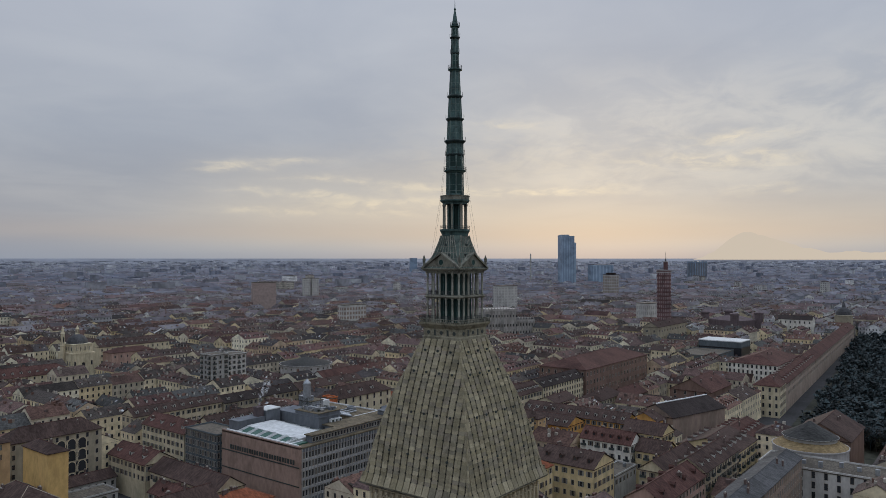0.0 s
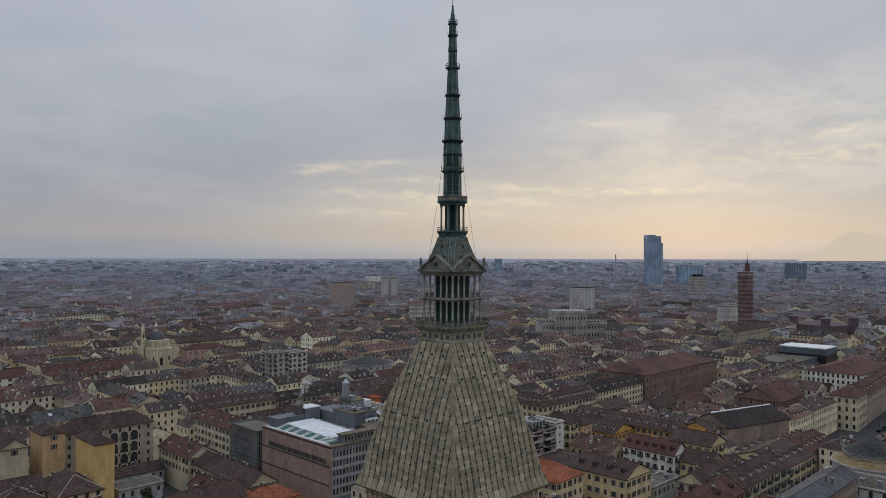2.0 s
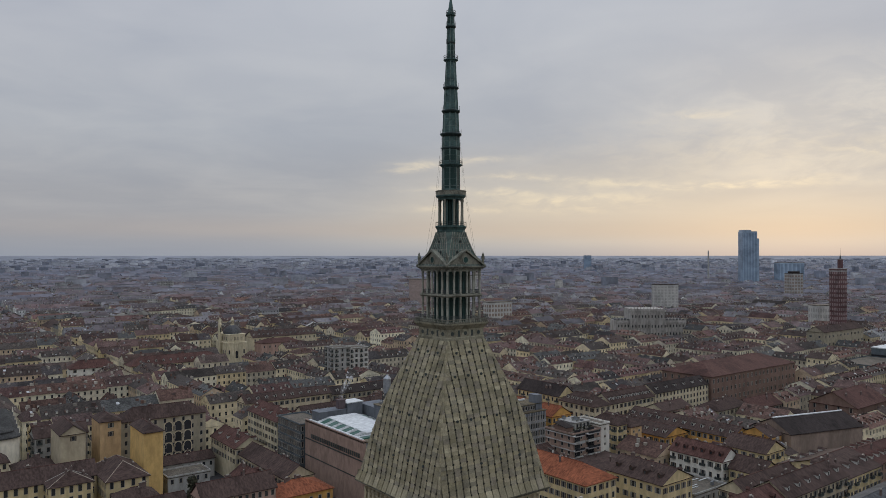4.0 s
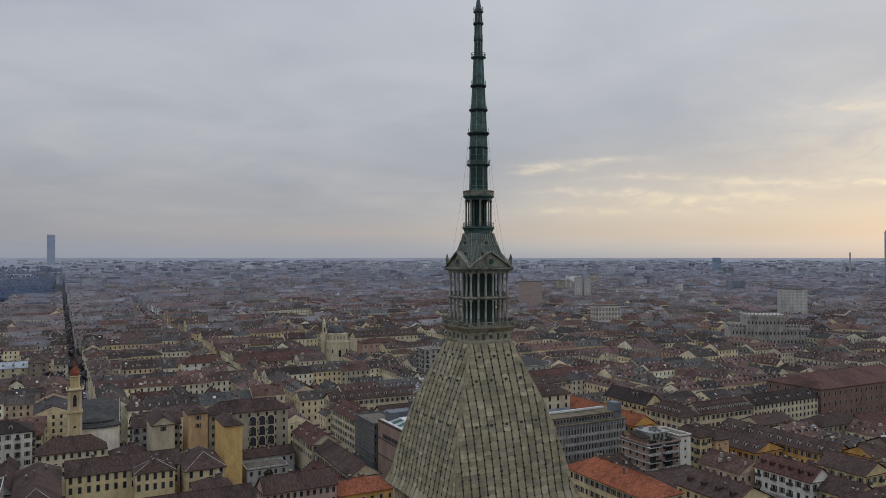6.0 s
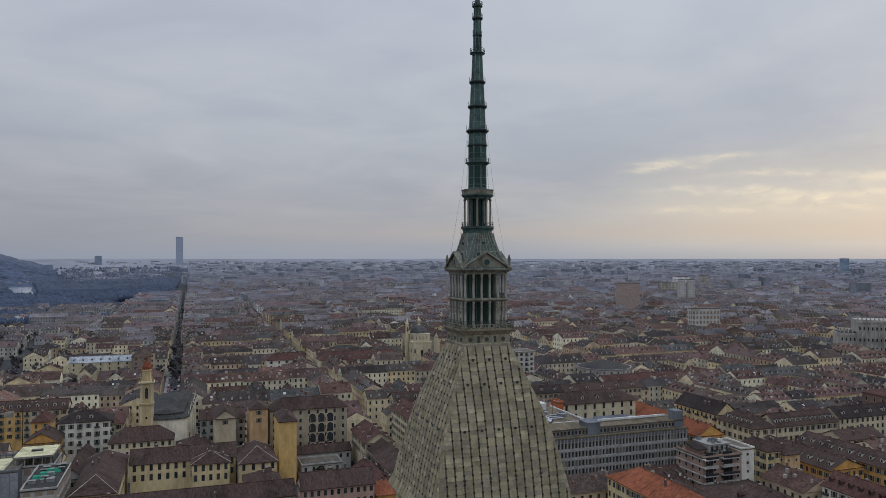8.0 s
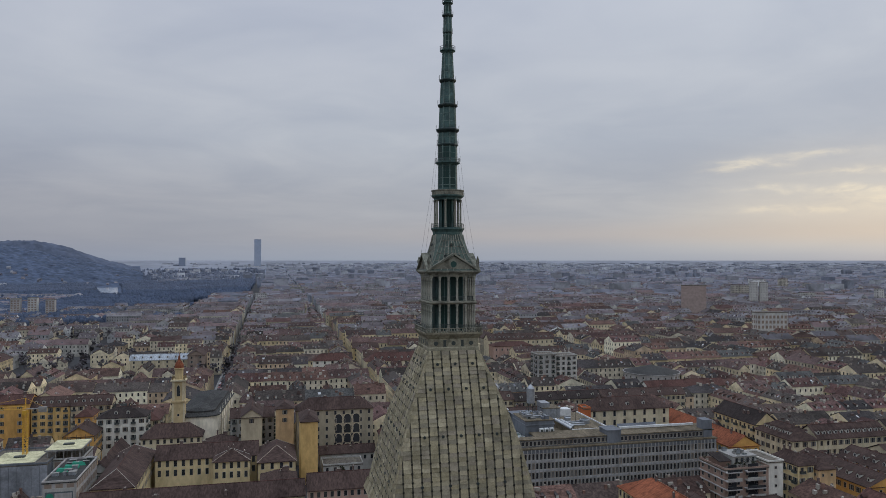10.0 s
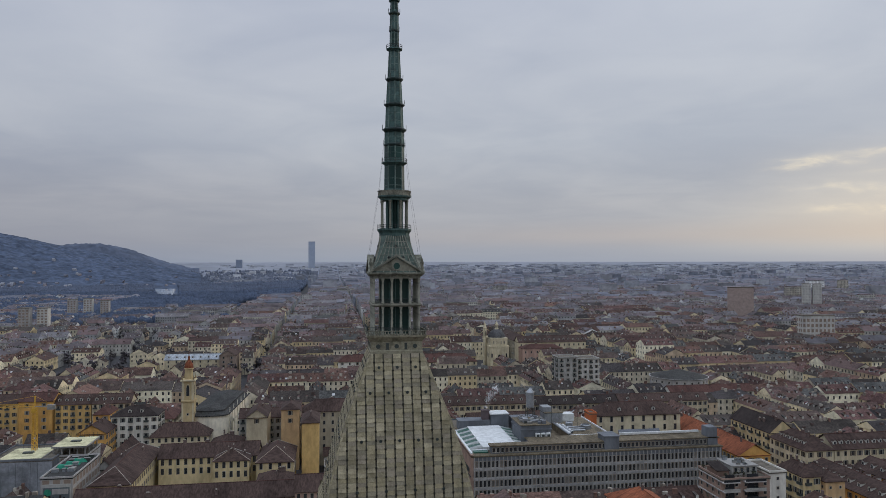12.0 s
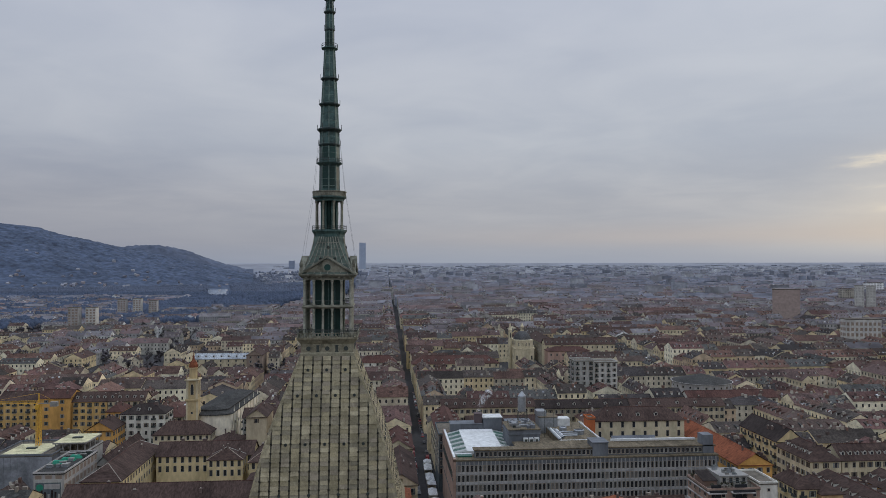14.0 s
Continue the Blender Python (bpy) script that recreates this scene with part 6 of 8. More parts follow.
part("keep", Geo().box(-20, 20, -22, 22, 0, 24).add([(-20, -22, 24), (20, -22, 24), (20, 22, 24), (-20, 22, 24), (-6, 0, 31), (6, 0, 31)], [(0, 1, 5, 4), (2, 3, 4, 5), (1, 2, 5), (3, 0, 4)]), M["wall_castle"], cas)
for sx, sy in ((-1, -1), (1, -1), (-1, 1), (1, 1)):
    part("tower", Geo().ring([(5, 0), (5, 32), (5.6, 32.5), (5.6, 35), (1, 37)], 12, sx * 21, sy * 23), M["wall_castle"], cas)
house(778, 795, 70, 106, 30, 4, False, "white", "dark", axis="y", floors=5, first=1, step=4.6, win="tall", sides="w", name="royal_palace", label="pale royal palace with many tall windows", category="palace")
flat_box_building("theatre", "dark theatre with a flat white roof", 528, 556, 78, 116, 26, M["wall_glassy"], M["roof_white"], 0.0, 6, 2, category="theatre")
house(470, 526, 84, 118, 19, 0, False, "glassy", "flat", sides="", label="low dark theatre wing with a flat roof", category="theatre")
dc = thing("dome", pose(893, 56, 0), "pale chapel dome in tiers", "church")
RESERVED.append((878, 908, 41, 71))
part("drum", Geo().ring([(10.5, 0), (10.5, 29), (11.2, 29.5), (9.5, 30)], 12), M["wall_drab"], dc)
part("cupola", Geo().ring([(9.6, 30), (8.6, 34), (6, 37.5), (2.2, 39.5), (2, 43), (0.2, 47)], 12), M["roof_grey"], dc)

# long roofs and palaces farther off
hall = house(-159, -111.6, 508, 522, 15, 4, False, "cream", "glass", win="plain", step=6, sides="s", dormers=7, chimneys=0, label="long hall with a pale glazed roof", category="hall")
house(-111, -97, 500, 524, 19, 4, False, "stonebrown", "brown", axis="y", step=6, sides="sw", label="brown gabled house beside the glazed hall", category="house")
house(52, 178, 795, 822, 19, 8, True, "pink", "brown", win="plain", step=9, sides="s", chimneys=3, label="long low barracks with a broad brown roof", category="barracks")
house(40, 60, 760, 845, 19, 7, True, "pink", "brown", axis="y", step=9, sides="s", chimneys=2, label="barracks wing with a broad brown roof", category="barracks")
house(182, 204, 745, 840, 19, 7, True, "pink", "brown", axis="y", step=9, sides="sw", chimneys=2, label="barracks wing with a broad brown roof", category="barracks")
house(62, 186, 1085, 1100, 25, 4, False, "cream", "brown", win="tall", step=6, first=3, sides="s", dormers=0, label="long cream palace front", category="palace")
house(250, 330, 640, 656, 23, 5, False, "yellow", "brown", win="plain", step=6, first=3, sides="s", dormers=10, label="long yellow house with dormers", category="palace")
house(-8, 22, 420, 432, 22, 4.5, True, "white", "red", step=5, sides="s", label="white house with a red hipped roof", category="house")
house(35, 107, 432, 450, 18.5, 5.5, True, "cream", "red", win="plain", step=5, sides="s", dormers=13, label="long cream house with red hipped roof and pale dormers", category="palace")
house(33, 57, 512, 527, 20, 4, False, "yellow", "brown", win="plain", step=4, sides="s", dormers=1, label="yellow house with a brown roof", category="house")
house(57.5, 88, 515, 530, 16, 3, True, "glassy", "slate", win="office", step=3, sides="s", chimneys=0, label="dark glazed hall with a slate roof", category="hall")
house(88.5, 112, 510, 526, 20, 4, True, "yellow", "brown", win="plain", step=4, sides="s", dormers=1, label="yellow house with a brown hipped roof", category="house")

# building materials stacked on the low flat roof
yard = thing("stacked_pipes", pose(134.5, 23.5, 13.12), "white plastic pipes and boards stacked on a flat roof", "pipes")
yr = random.Random(14)
for k in range(12):
    x, y = yr.uniform(-9, 6), yr.uniform(-9, 9)
    part("pipe", Geo().beam((x, y, 0.25 + 0.1 * (k % 3)), (x + yr.uniform(3, 7), y + yr.uniform(-1.5, 1.5), 0.25 + 0.1 * (k % 3)), 0.16, sides=6), M["roof_white"], yard)
for k in range(8):
    x, y, a, b = yr.uniform(-9, 9), yr.uniform(-9, 9), yr.uniform(0.4, 1.5), yr.uniform(0.4, 1.2)
    part("crate", Geo().box(x - a, x + a, y - b, y + b, 0, yr.uniform(0.6, 1.8)), M[yr.choice(("metal", "concrete", "roof_white", "iron"))], yard)


# ---------- the rest of the town ----------
def wedge(x, y, pad=0.06):
    """Whether a spot can come into view on the way."""
    a0 = math.atan2(x + 151, y + 114)
    a1 = math.atan2(x - 13, y + 168)
    return a0 < radians(86) + pad and a1 > radians(-29) - pad


def in_park(x, y):
    return x > 250 and -330 < y < -19 and y > -330


def in_river(x, y):
    """Woods and water along the river, and the foot of the hills."""
    if y > 2900 and math.degrees(math.atan2(x - 13, y + 168)) > -9.5:
        return False
    if x < -560 and 1250 < y < 1900:
        return False
    if y > 1680 + 60 * math.sin(x / 70) and x < -108:
        return True
    return y > 1250 and math.degrees(math.atan2(x - 13, y + 168)) < -9.5 - 2.5 * math.sin(y / 400)


ng = random.Random(11)
XS = [31 + 108 * k for k in range(-45, 46)]
YS = [92.0]
while YS[-1] < 4700:
    YS.append(YS[-1] + ng.uniform(66, 104))
while YS[0] > -700:
    YS.insert(0, YS[0] - ng.uniform(70, 104))
plots = []        # x0, x1, y0, y1, height, rise, axis


def row(x0, x1, y0, y1, axis, hmid, coarse):
    """Split a strip into houses end to end."""
    rise = ng.uniform(3.4, 5.0)
    a, b = (x0, x1) if axis == "x" else (y0, y1)
    lo, hi = (15, 34) if coarse == 0 else ((24, 54) if coarse == 1 else (30, 66))
    while b - a > 7:
        n = min(b, a + ng.uniform(lo, hi))
        if b - n < 9:
            n = b
        h = max(8.0, hmid + (ng.gauss(0, 0.3) if ng.random() < 0.68 else ng.gauss(0, 2.2)))
        r = rise + ng.uniform(-0.25, 0.25)
        e = (a, n, y0, y1) if axis == "x" else (x0, x1, a, n)
        far_off = math.hypot((e[0] + e[1]) / 2, (e[2] + e[3]) / 2)
        if far_off > 2400:
            h *= float(np.interp(far_off, [2400, 3600, 4600], [1, 0.55, 0.2]))
            r *= float(np.interp(far_off, [2400, 3600], [0.9, 0.3]))
        bearing = math.degrees(math.atan2((e[0] + e[1]) / 2 - 13, (e[2] + e[3]) / 2 + 168))
        thin = max(0.0, (far_off - 3700) / 1300, 0.9 if far_off > 2500 and bearing < -1.2 else 0.0)
        if far_off < 4600 and ng.random() > thin:
            plots.append((*e, h, r, axis, coarse))
        a = n


for i in range(len(XS) - 1):
    for j in range(len(YS) - 1):
        bx0, bx1, by0, by1 = XS[i] + (6.6 if XS[i] == -77 else 4.6), XS[i + 1] - (6.6 if XS[i + 1] == -77 else 4.6), YS[j] + 4.6, YS[j + 1] - 4.6
        cx, cy = (bx0 + bx1) / 2, (by0 + by1) / 2
        r = math.hypot(cx, cy)
        if r > 4750 or (r > 520 and not wedge(cx, cy)) or in_park(cx, cy) or in_river(cx, cy):
            continue
        coarse = 0 if r < 900 else (1 if r < 2200 else 2)
        jitter = 0 if r < 600 else 4
        bx0 += ng.uniform(-jitter, jitter)
        by0 += ng.uniform(-jitter, jitter)
        hm = ng.uniform(15.0, 19.5)
        d = ng.uniform(14.5, 18.5)
        row(bx0, bx1, by0, by0 + d, "x", hm, coarse)
        row(bx0, bx1, by1 - d, by1, "x", hm, coarse)
        row(bx0, bx0 + d, by0 + d, by1 - d, "y", hm, coarse)
        row(bx1 - d, bx1, by0 + d, by1 - d, "y", hm, coarse)
        # wings and sheds in the court
        if by1 - by0 > 52:
            m = cx + ng.uniform(-18, 18)
            row(m - 5, m + 5, by0 + d + 2, by1 - d - 2, "y", hm - ng.uniform(1, 6), coarse)
            if ng.random() < 0.8:
                m2 = m + ng.choice((-1, 1)) * ng.uniform(16, 24)
                row(m2 - 4.5, m2 + 4.5, by0 + d + 3, by1 - d - 3 - ng.uniform(0, 20), "y", hm - ng.uniform(2, 8), coarse)
            if ng.random() < 0.6:
                q = cy + ng.uniform(-6, 6)
                row(bx0 + d + 2, m - 8, q - 4.5, q + 4.5, "x", hm - ng.uniform(2, 8), coarse)
# lower wings and sheds that fill the courts
taken = collections.defaultdict(list)
for p in plots:
    taken[int(p[0] // 120), int(p[2] // 120)].append(p[:4])


def court_free(x0, x1, y0, y1):
    i, j = int(x0 // 120), int(y0 // 120)
    return not any(x0 < b and x1 > a and y0 < d and y1 > c for u in (-1, 0, 1) for v in (-1, 0, 1) for a, b, c, d in taken[i + u, j + v])


wings = []
for i in range(len(XS) - 1):
    for j in range(len(YS) - 1):
        cx, cy = (XS[i] + XS[i + 1]) / 2, (YS[j] + YS[j + 1]) / 2
        r = math.hypot(cx, cy)
        if r > 1500 or not wedge(cx, cy) or in_park(cx, cy) or in_river(cx, cy):
            continue
        for k in range(9):
            w, d = ng.uniform(9, 26), ng.uniform(7.5, 10)
            ax = "x" if ng.random() < 0.6 else "y"
            if ax == "y":
                w, d = d, w
            x, y = ng.uniform(XS[i] + 24, XS[i + 1] - 24 - w), ng.uniform(YS[j] + 20, max(YS[j] + 21, YS[j + 1] - 20 - d))
            if court_free(x - 1.5, x + w + 1.5, y - 1.5, y + d + 1.5):
                taken[int(x // 120), int(y // 120)].append((x, x + w, y, y + d))
                wings.append((x, x + w, y, y + d, ng.uniform(8, 17), ng.uniform(2.0, 3.2), ax, 0))
plots += wings
RESERVED.append((-20, 20, -20, 20))
WK, RK = ["cream", "cream", "sand", "white", "ochre", "grey", "pink", "yellow", "white", "sand"], ["brown", "brown", "red", "dark", "brown", "red", "brown"]
near, rest_plots = [], []
for p in plots:
    x0, x1, y0, y1, h, r, ax, co = p
    if y0 > 420 and math.degrees(math.atan2(x0 - 13, y0 + 168)) < -11 - 3 * math.sin(y0 / 90):
        if math.sin(x0 * 3.7 + y0 * 1.3) < 0.1:
            continue
        h *= 0.72
        p = (x0, x1, y0, y1, h, r, ax, co)
    pieces = [p]
    if not free(x0, x1, y0, y1, 0.3):
        # keep the stretches of the row that stand clear of the larger buildings
        pieces, start = [], None
        a, b = (x0, x1) if ax == "x" else (y0, y1)
        m = max(2, int((b - a) / 4))
        for k in range(m + 1):
            q0, q1 = a + (b - a) * k / m, a + (b - a) * (k + 1) / m
            clear = k < m and (free(q0, q1, y0, y1, 0.3) if ax == "x" else free(x0, x1, q0, q1, 0.3))
            if clear and start is None:
                start = q0
            if not clear and start is not None:
                if q0 - start > 7.5:
                    pieces.append((start, q0, y0, y1, h, r, ax, co) if ax == "x" else (x0, x1, start, q0, h, r, ax, co))
                start = None
    for p in pieces:
        cx, cy = (p[0] + p[1]) / 2, (p[2] + p[3]) / 2
        if any(math.hypot(cx - ex, cy - ey) < 26 for ex, ey in ((-151, -114), (-85, -157), (12, -168))):
            p = (*p[:4], min(h, 20), *p[5:])
        (near if math.hypot(cx, cy) < 330 and wedge(cx, cy, 0) and cy > -70 else rest_plots).append(p)
near.sort(key=lambda p: math.hypot((p[0] + p[1]) / 2 + 70, (p[2] + p[3]) / 2 + 150))
LIMIT = 7
for k, p in enumerate(near[:LIMIT]):
    x0, x1, y0, y1, h, r, ax, co = p
    q = random.Random(k + 500)
    house(x0, x1, y0, y1, h, r, q.random() < 0.12, q.choice(WK), q.choice(RK), axis=ax, dormers=q.choice((0, 0, 3, 5)), balconies=q.random() < 0.15, chimneys=q.randint(3, 6), step=3.4, reserve=False, seed=k, white_dormers=q.random() < 0.6)
rest_plots += near[LIMIT:]


class Big:
    """Quads and triangles of many houses in arrays."""

    def __init__(self):
        self.v, self.q, self.n = [], [], 0

    def quads(self, pts):
        """pts: (n, 4, 3)"""
        pts = np.asarray(pts, np.float32).reshape(-1, 3)
        k = len(pts) // 4
        self.v.append(pts)
        self.q.append(np.arange(self.n, self.n + 4 * k, dtype=np.int32).reshape(-1, 4))
        self.n += 4 * k

    def solid(self, verts, faces):
        """verts: (n, m, 3) of one form each, faces: quads of its corners (a triangle repeats none: pass 3)."""
        verts = np.asarray(verts, np.float32)
        n, m = verts.shape[:2]
        self.v.append(verts.reshape(-1, 3))
        base = self.n + np.arange(n, dtype=np.int32)[:, None] * m
        for f in faces:
            self.q.append(base + np.array(f, np.int32)[None, :])
        self.n += n * m

    def build(self, name, mat, label, category):
        v = np.concatenate(self.v)
        me = bpy.data.meshes.new(name)
        loops = np.concatenate([q.ravel() for q in self.q])
        totals = np.concatenate([np.full(len(q), q.shape[1], np.int32) for q in self.q])
        me.vertices.add(len(v))
        me.vertices.foreach_set("co", v.ravel())
        me.loops.add(len(loops))
        me.loops.foreach_set("vertex_index", loops)
        me.polygons.add(len(totals))
        me.polygons.foreach_set("loop_start", np.concatenate([[0], np.cumsum(totals)[:-1]]).astype(np.int32))
        me.polygons.foreach_set("loop_total", totals)
        me.materials.append(mat)
        me.update(calc_edges=True)
        me.shade_flat()
        ob = new(name, me)
        return tagged(ob, label, category, kind="stuff")


def build_mass(items, mats, far):
    """Roofs, walls, windows and chimneys of many houses."""
    if not items:
        return
    R = np.random.RandomState(5)
    A = np.array([[p[0], p[1], p[2], p[3], p[4], p[5], 0 if p[6] == "x" else 1] for p in items], float)
    cx, cy = (A[:, 0] + A[:, 1]) / 2, (A[:, 2] + A[:, 3]) / 2
    isx = A[:, 6] == 0
    L = np.where(isx, A[:, 1] - A[:, 0], A[:, 3] - A[:, 2]) / 2
    D = np.where(isx, A[:, 3] - A[:, 2], A[:, 1] - A[:, 0]) / 2
    z = np.array([ground_z(a, b) for a, b in zip(cx, cy)])
    h, r = A[:, 4], A[:, 5]
    n = len(A)

    def put(u, v, w):
        """Local along, across, up to world."""
        return np.stack([cx + np.where(isx, u, -v), cy + np.where(isx, v, u), z + w], -1)

    hip = np.where(R.rand(n) < 0.07, D * 0.9, 0.0)
    hip = np.minimum(hip, L * 0.9)
    o = 0.5
    dr = r * o / D
    gable = hip == 0
    lo = np.where(gable, o * 0.4, o)
    roof = Big()
    rv = np.stack([put(-L - lo, -D - o, h - dr + 0.2), put(L + lo, -D - o, h - dr + 0.2), put(L + lo, D + o, h - dr + 0.2), put(-L - lo, D + o, h - dr + 0.2), put(-L - lo * gable + hip, 0 * D, h + r + 0.2), put(L + lo * gable - hip, 0 * D, h + r + 0.2)], 1)
    roof.solid(rv[~gable], [(0, 1, 5, 4), (2, 3, 4, 5), (1, 2, 5), (3, 0, 4), (3, 2, 1, 0)])
    roof.solid(rv[gable], [(0, 1, 5, 4), (2, 3, 4, 5), (3, 2, 1, 0)])
    wall = Big()
    wv = np.stack([put(s * L, t * D, w) for w in (-1.0 + 0 * h, h - 0.02) for s, t in ((-1, -1), (1, -1), (1, 1), (-1, 1))] + [put(-L, 0 * D, h + np.where(gable, r - 0.1, 0)), put(L, 0 * D, h + np.where(gable, r - 0.1, 0))], 1)
    wall.solid(wv, [(0, 1, 5, 4), (1, 2, 6, 5), (2, 3, 7, 6), (3, 0, 4, 7), (5, 6, 9), (7, 4, 8)])
    roof.build("town_roofs", M[mats + "_roof"], "close-set brown and red tiled town roofs", "roofs")
    wall.build("town_walls", M[mats + "_wall"], "plastered walls of the close-set town houses", "walls")
    if mats == "horizon":
        return
    # chimneys
    ch = Big()
    per = 7 if not far else 2
    for k in range(per):
        u, v = R.uniform(-0.85, 0.85, n) * (L - hip * 0.6), R.uniform(-0.7, 0.7, n) * D
        top = h + r * (1 - np.abs(v) / D) + R.uniform(0.8, 2.0, n)
        a, b = R.uniform(0.3, 1.0, n), R.uniform(0.3, 0.5, n)
        cv = np.stack([put(u + s * a, v + t * b, w) for w in (h + 0.1, top) for s, t in ((-1, -1), (1, -1), (1, 1), (-1, 1))], 1)
        ch.solid(cv, [(0, 1, 5, 4), (1, 2, 6, 5), (2, 3, 7, 6), (3, 0, 4, 7), (4, 5, 6, 7)])
    ch.build("town_chimneys", M["city_chimney"], "small chimneys and vents on the town roofs", "chimneys")
    sk = Big()
    for k in range(3 if not far else 1):
        u, sgn = R.uniform(-0.8, 0.8, n) * (L - hip), R.choice([-1, 1], n)
        v = R.uniform(0.25, 0.75, n)
        a, b = R.uniform(0.4, 0.9, n), 0.10
        pts = []
        for su, dv in ((-1, b), (1, b), (1, -b), (-1, -b)):
            vv = sgn * (v + dv) * D
            pts.append(put(u + su * a, vv, h + r * (1 - (v + dv)) + 0.34))
        ok = R.rand(n) < 0.5
        sk.quads(np.stack(pts, 1)[ok])
    sk.build("town_skylights", M["skylight"], "small roof windows and pale sheets on the roofs", "skylights")
    if far:
        return
    # windows: dark panes a hand's width proud of the wall, on the sides seen from the way
    win, dor, hood = Big(), Big(), Big()
    for k in range(n):
        x0, x1, y0, y1 = A[k, :4]
        dist = math.hypot(cx[k], cy[k])
        nf = max(2, int(h[k] / 3.7))
        fh = h[k] / nf
        zz = z[k] + np.arange(1, nf) * fh + 0.9
        def strip(a, b, fixed, along_x, sgn):
            m = max(1, int((b - a - 1) / 3.3))
            c = a + (b - a) * (np.arange(m) + 0.5) / m
            C, Z = np.meshgrid(c, zz)
            C, Z = C.ravel(), Z.ravel()
            wv_, hv_ = 0.55, 1.0
            if along_x:
                P = [np.stack([C + s * wv_, np.full_like(C, fixed), Z + t], -1) for s, t in ((-1, 0), (1, 0), (1, 2 * hv_), (-1, 2 * hv_))]
            else:
                P = [np.stack([np.full_like(C, fixed), C - sgn * s * wv_, Z + t], -1) for s, t in ((-1, 0), (1, 0), (1, 2 * hv_), (-1, 2 * hv_))]
            win.quads(np.stack(P, 1))
        strip(x0, x1, y0 - 0.12, True, 1)
        if cx[k] > -60:
            strip(y0, y1, x0 - 0.12, False, 1)
        else:
            strip(y0, y1, x1 + 0.12, False, -1)
        # dormers on some roofs
        if R.rand() < 0.55:
            m = max(1, int(2 * L[k] / 4.5))
            for u in (-L[k] + 2 * L[k] * (np.arange(m) + 0.5) / m):
                for sv in (-1, 1):
                    v0, v1 = sv * D[k] * 0.75, sv * D[k] * 0.3
                    w0 = h[k] + r[k] * 0.27
                    wd, hg = 0.55, 1.25

                    def at(uu, vv, ww):
                        return (cx[k] + (uu if isx[k] else -vv), cy[k] + (vv if isx[k] else uu), z[k] + ww)
                    body = [at(u - wd, v0, w0), at(u + wd, v0, w0), at(u + wd, v0, w0 + hg), at(u - wd, v0, w0 + hg), at(u - wd, v1, w0 + hg + 0.5), at(u + wd, v1, w0 + hg + 0.5)]
                    hood.solid(np.array([body]), [(3, 2, 5, 4), (0, 3, 4), (1, 5, 2)])
                    vv = v0 + sv * 0.03
                    dor.solid(np.array([[at(u - wd, vv, w0), at(u + wd, vv, w0), at(u + wd, vv, w0 + hg), at(u - wd, vv, w0 + hg)]]), [(0, 1, 2, 3)])
    win.build("town_windows", M["city_pane"], "dark windows in the town house walls", "windows")
    if dor.n:
        hood.build("town_dormer_roofs", M["city_roof"], "tiled tops of the small dormers", "dormers")
        dor.build("town_dormers", M["dormer"], "pale dormers on the town roofs", "dormers")




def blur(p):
    """Distance of a plot, with a spread, so that one painted haze zone passes gradually into the next."""
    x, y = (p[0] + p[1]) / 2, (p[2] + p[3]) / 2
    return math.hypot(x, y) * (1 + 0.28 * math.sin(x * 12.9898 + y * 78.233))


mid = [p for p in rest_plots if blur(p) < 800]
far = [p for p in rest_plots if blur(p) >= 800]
# taller slabs scattered in the suburbs
tall = []
for k in range(520):
    a, r = ng.uniform(radians(-32), radians(88)), math.sqrt(ng.uniform(1300 ** 2, 4200 ** 2))
    x, y = r * math.sin(a), r * math.cos(a)
    if in_river(x, y) or in_park(x, y) or a < radians(-8):
        continue
    w, d = ng.uniform(10, 45), ng.uniform(10, 16)
    tall.append((x - w / 2, x + w / 2, y - d / 2, y + d / 2, ng.uniform(22, 38) * float(np.interp(r, [2200, 4200], [1, 0.6])), 0.3, "x", 2))
build_mass(mid, "city", False)
# each farther zone takes materials with more haze in their colour
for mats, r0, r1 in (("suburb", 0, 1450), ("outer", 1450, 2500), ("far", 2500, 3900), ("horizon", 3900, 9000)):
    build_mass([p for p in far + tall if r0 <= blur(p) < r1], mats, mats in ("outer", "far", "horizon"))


# ---------- trees ----------
def crown_points(rng, n, rx, rz, z0, lobes=6):
    """Spots for leaf clumps: several overlapping lobes, so that the outline is uneven and open."""
    cs = [(rng.uniform(-0.55, 0.55) * rx, rng.uniform(-0.55, 0.55) * rx, z0 + rng.uniform(0.25, 0.8) * rz, rng.uniform(0.35, 0.6) * rx) for _ in range(lobes)]
    out = []
    for _ in range(n):
        c = rng.choice(cs)
        v = Vector((rng.gauss(0, 1), rng.gauss(0, 1), rng.gauss(0, 0.8))).normalized() * c[3] * rng.uniform(0.5, 1.05)
        out.append(Vector(c[:3]) + v)
    return out


def clump(g, p, s, rng):
    """A tuft: two crossed, bent leaf planes."""
    a = Vector((rng.uniform(-1, 1), rng.uniform(-1, 1), rng.uniform(-0.6, 0.6))).normalized() * s
    b = a.cross(Vector((rng.uniform(-1, 1), rng.uniform(-1, 1), 1))).normalized() * s * rng.uniform(0.5, 0.9)
    q = [p - a - b, p + a - b * 0.6, p + a * 0.8 + b, p - a * 0.7 + b * 0.8]
    g.add([tuple(x) for x in q], [(0, 1, 2, 3)])


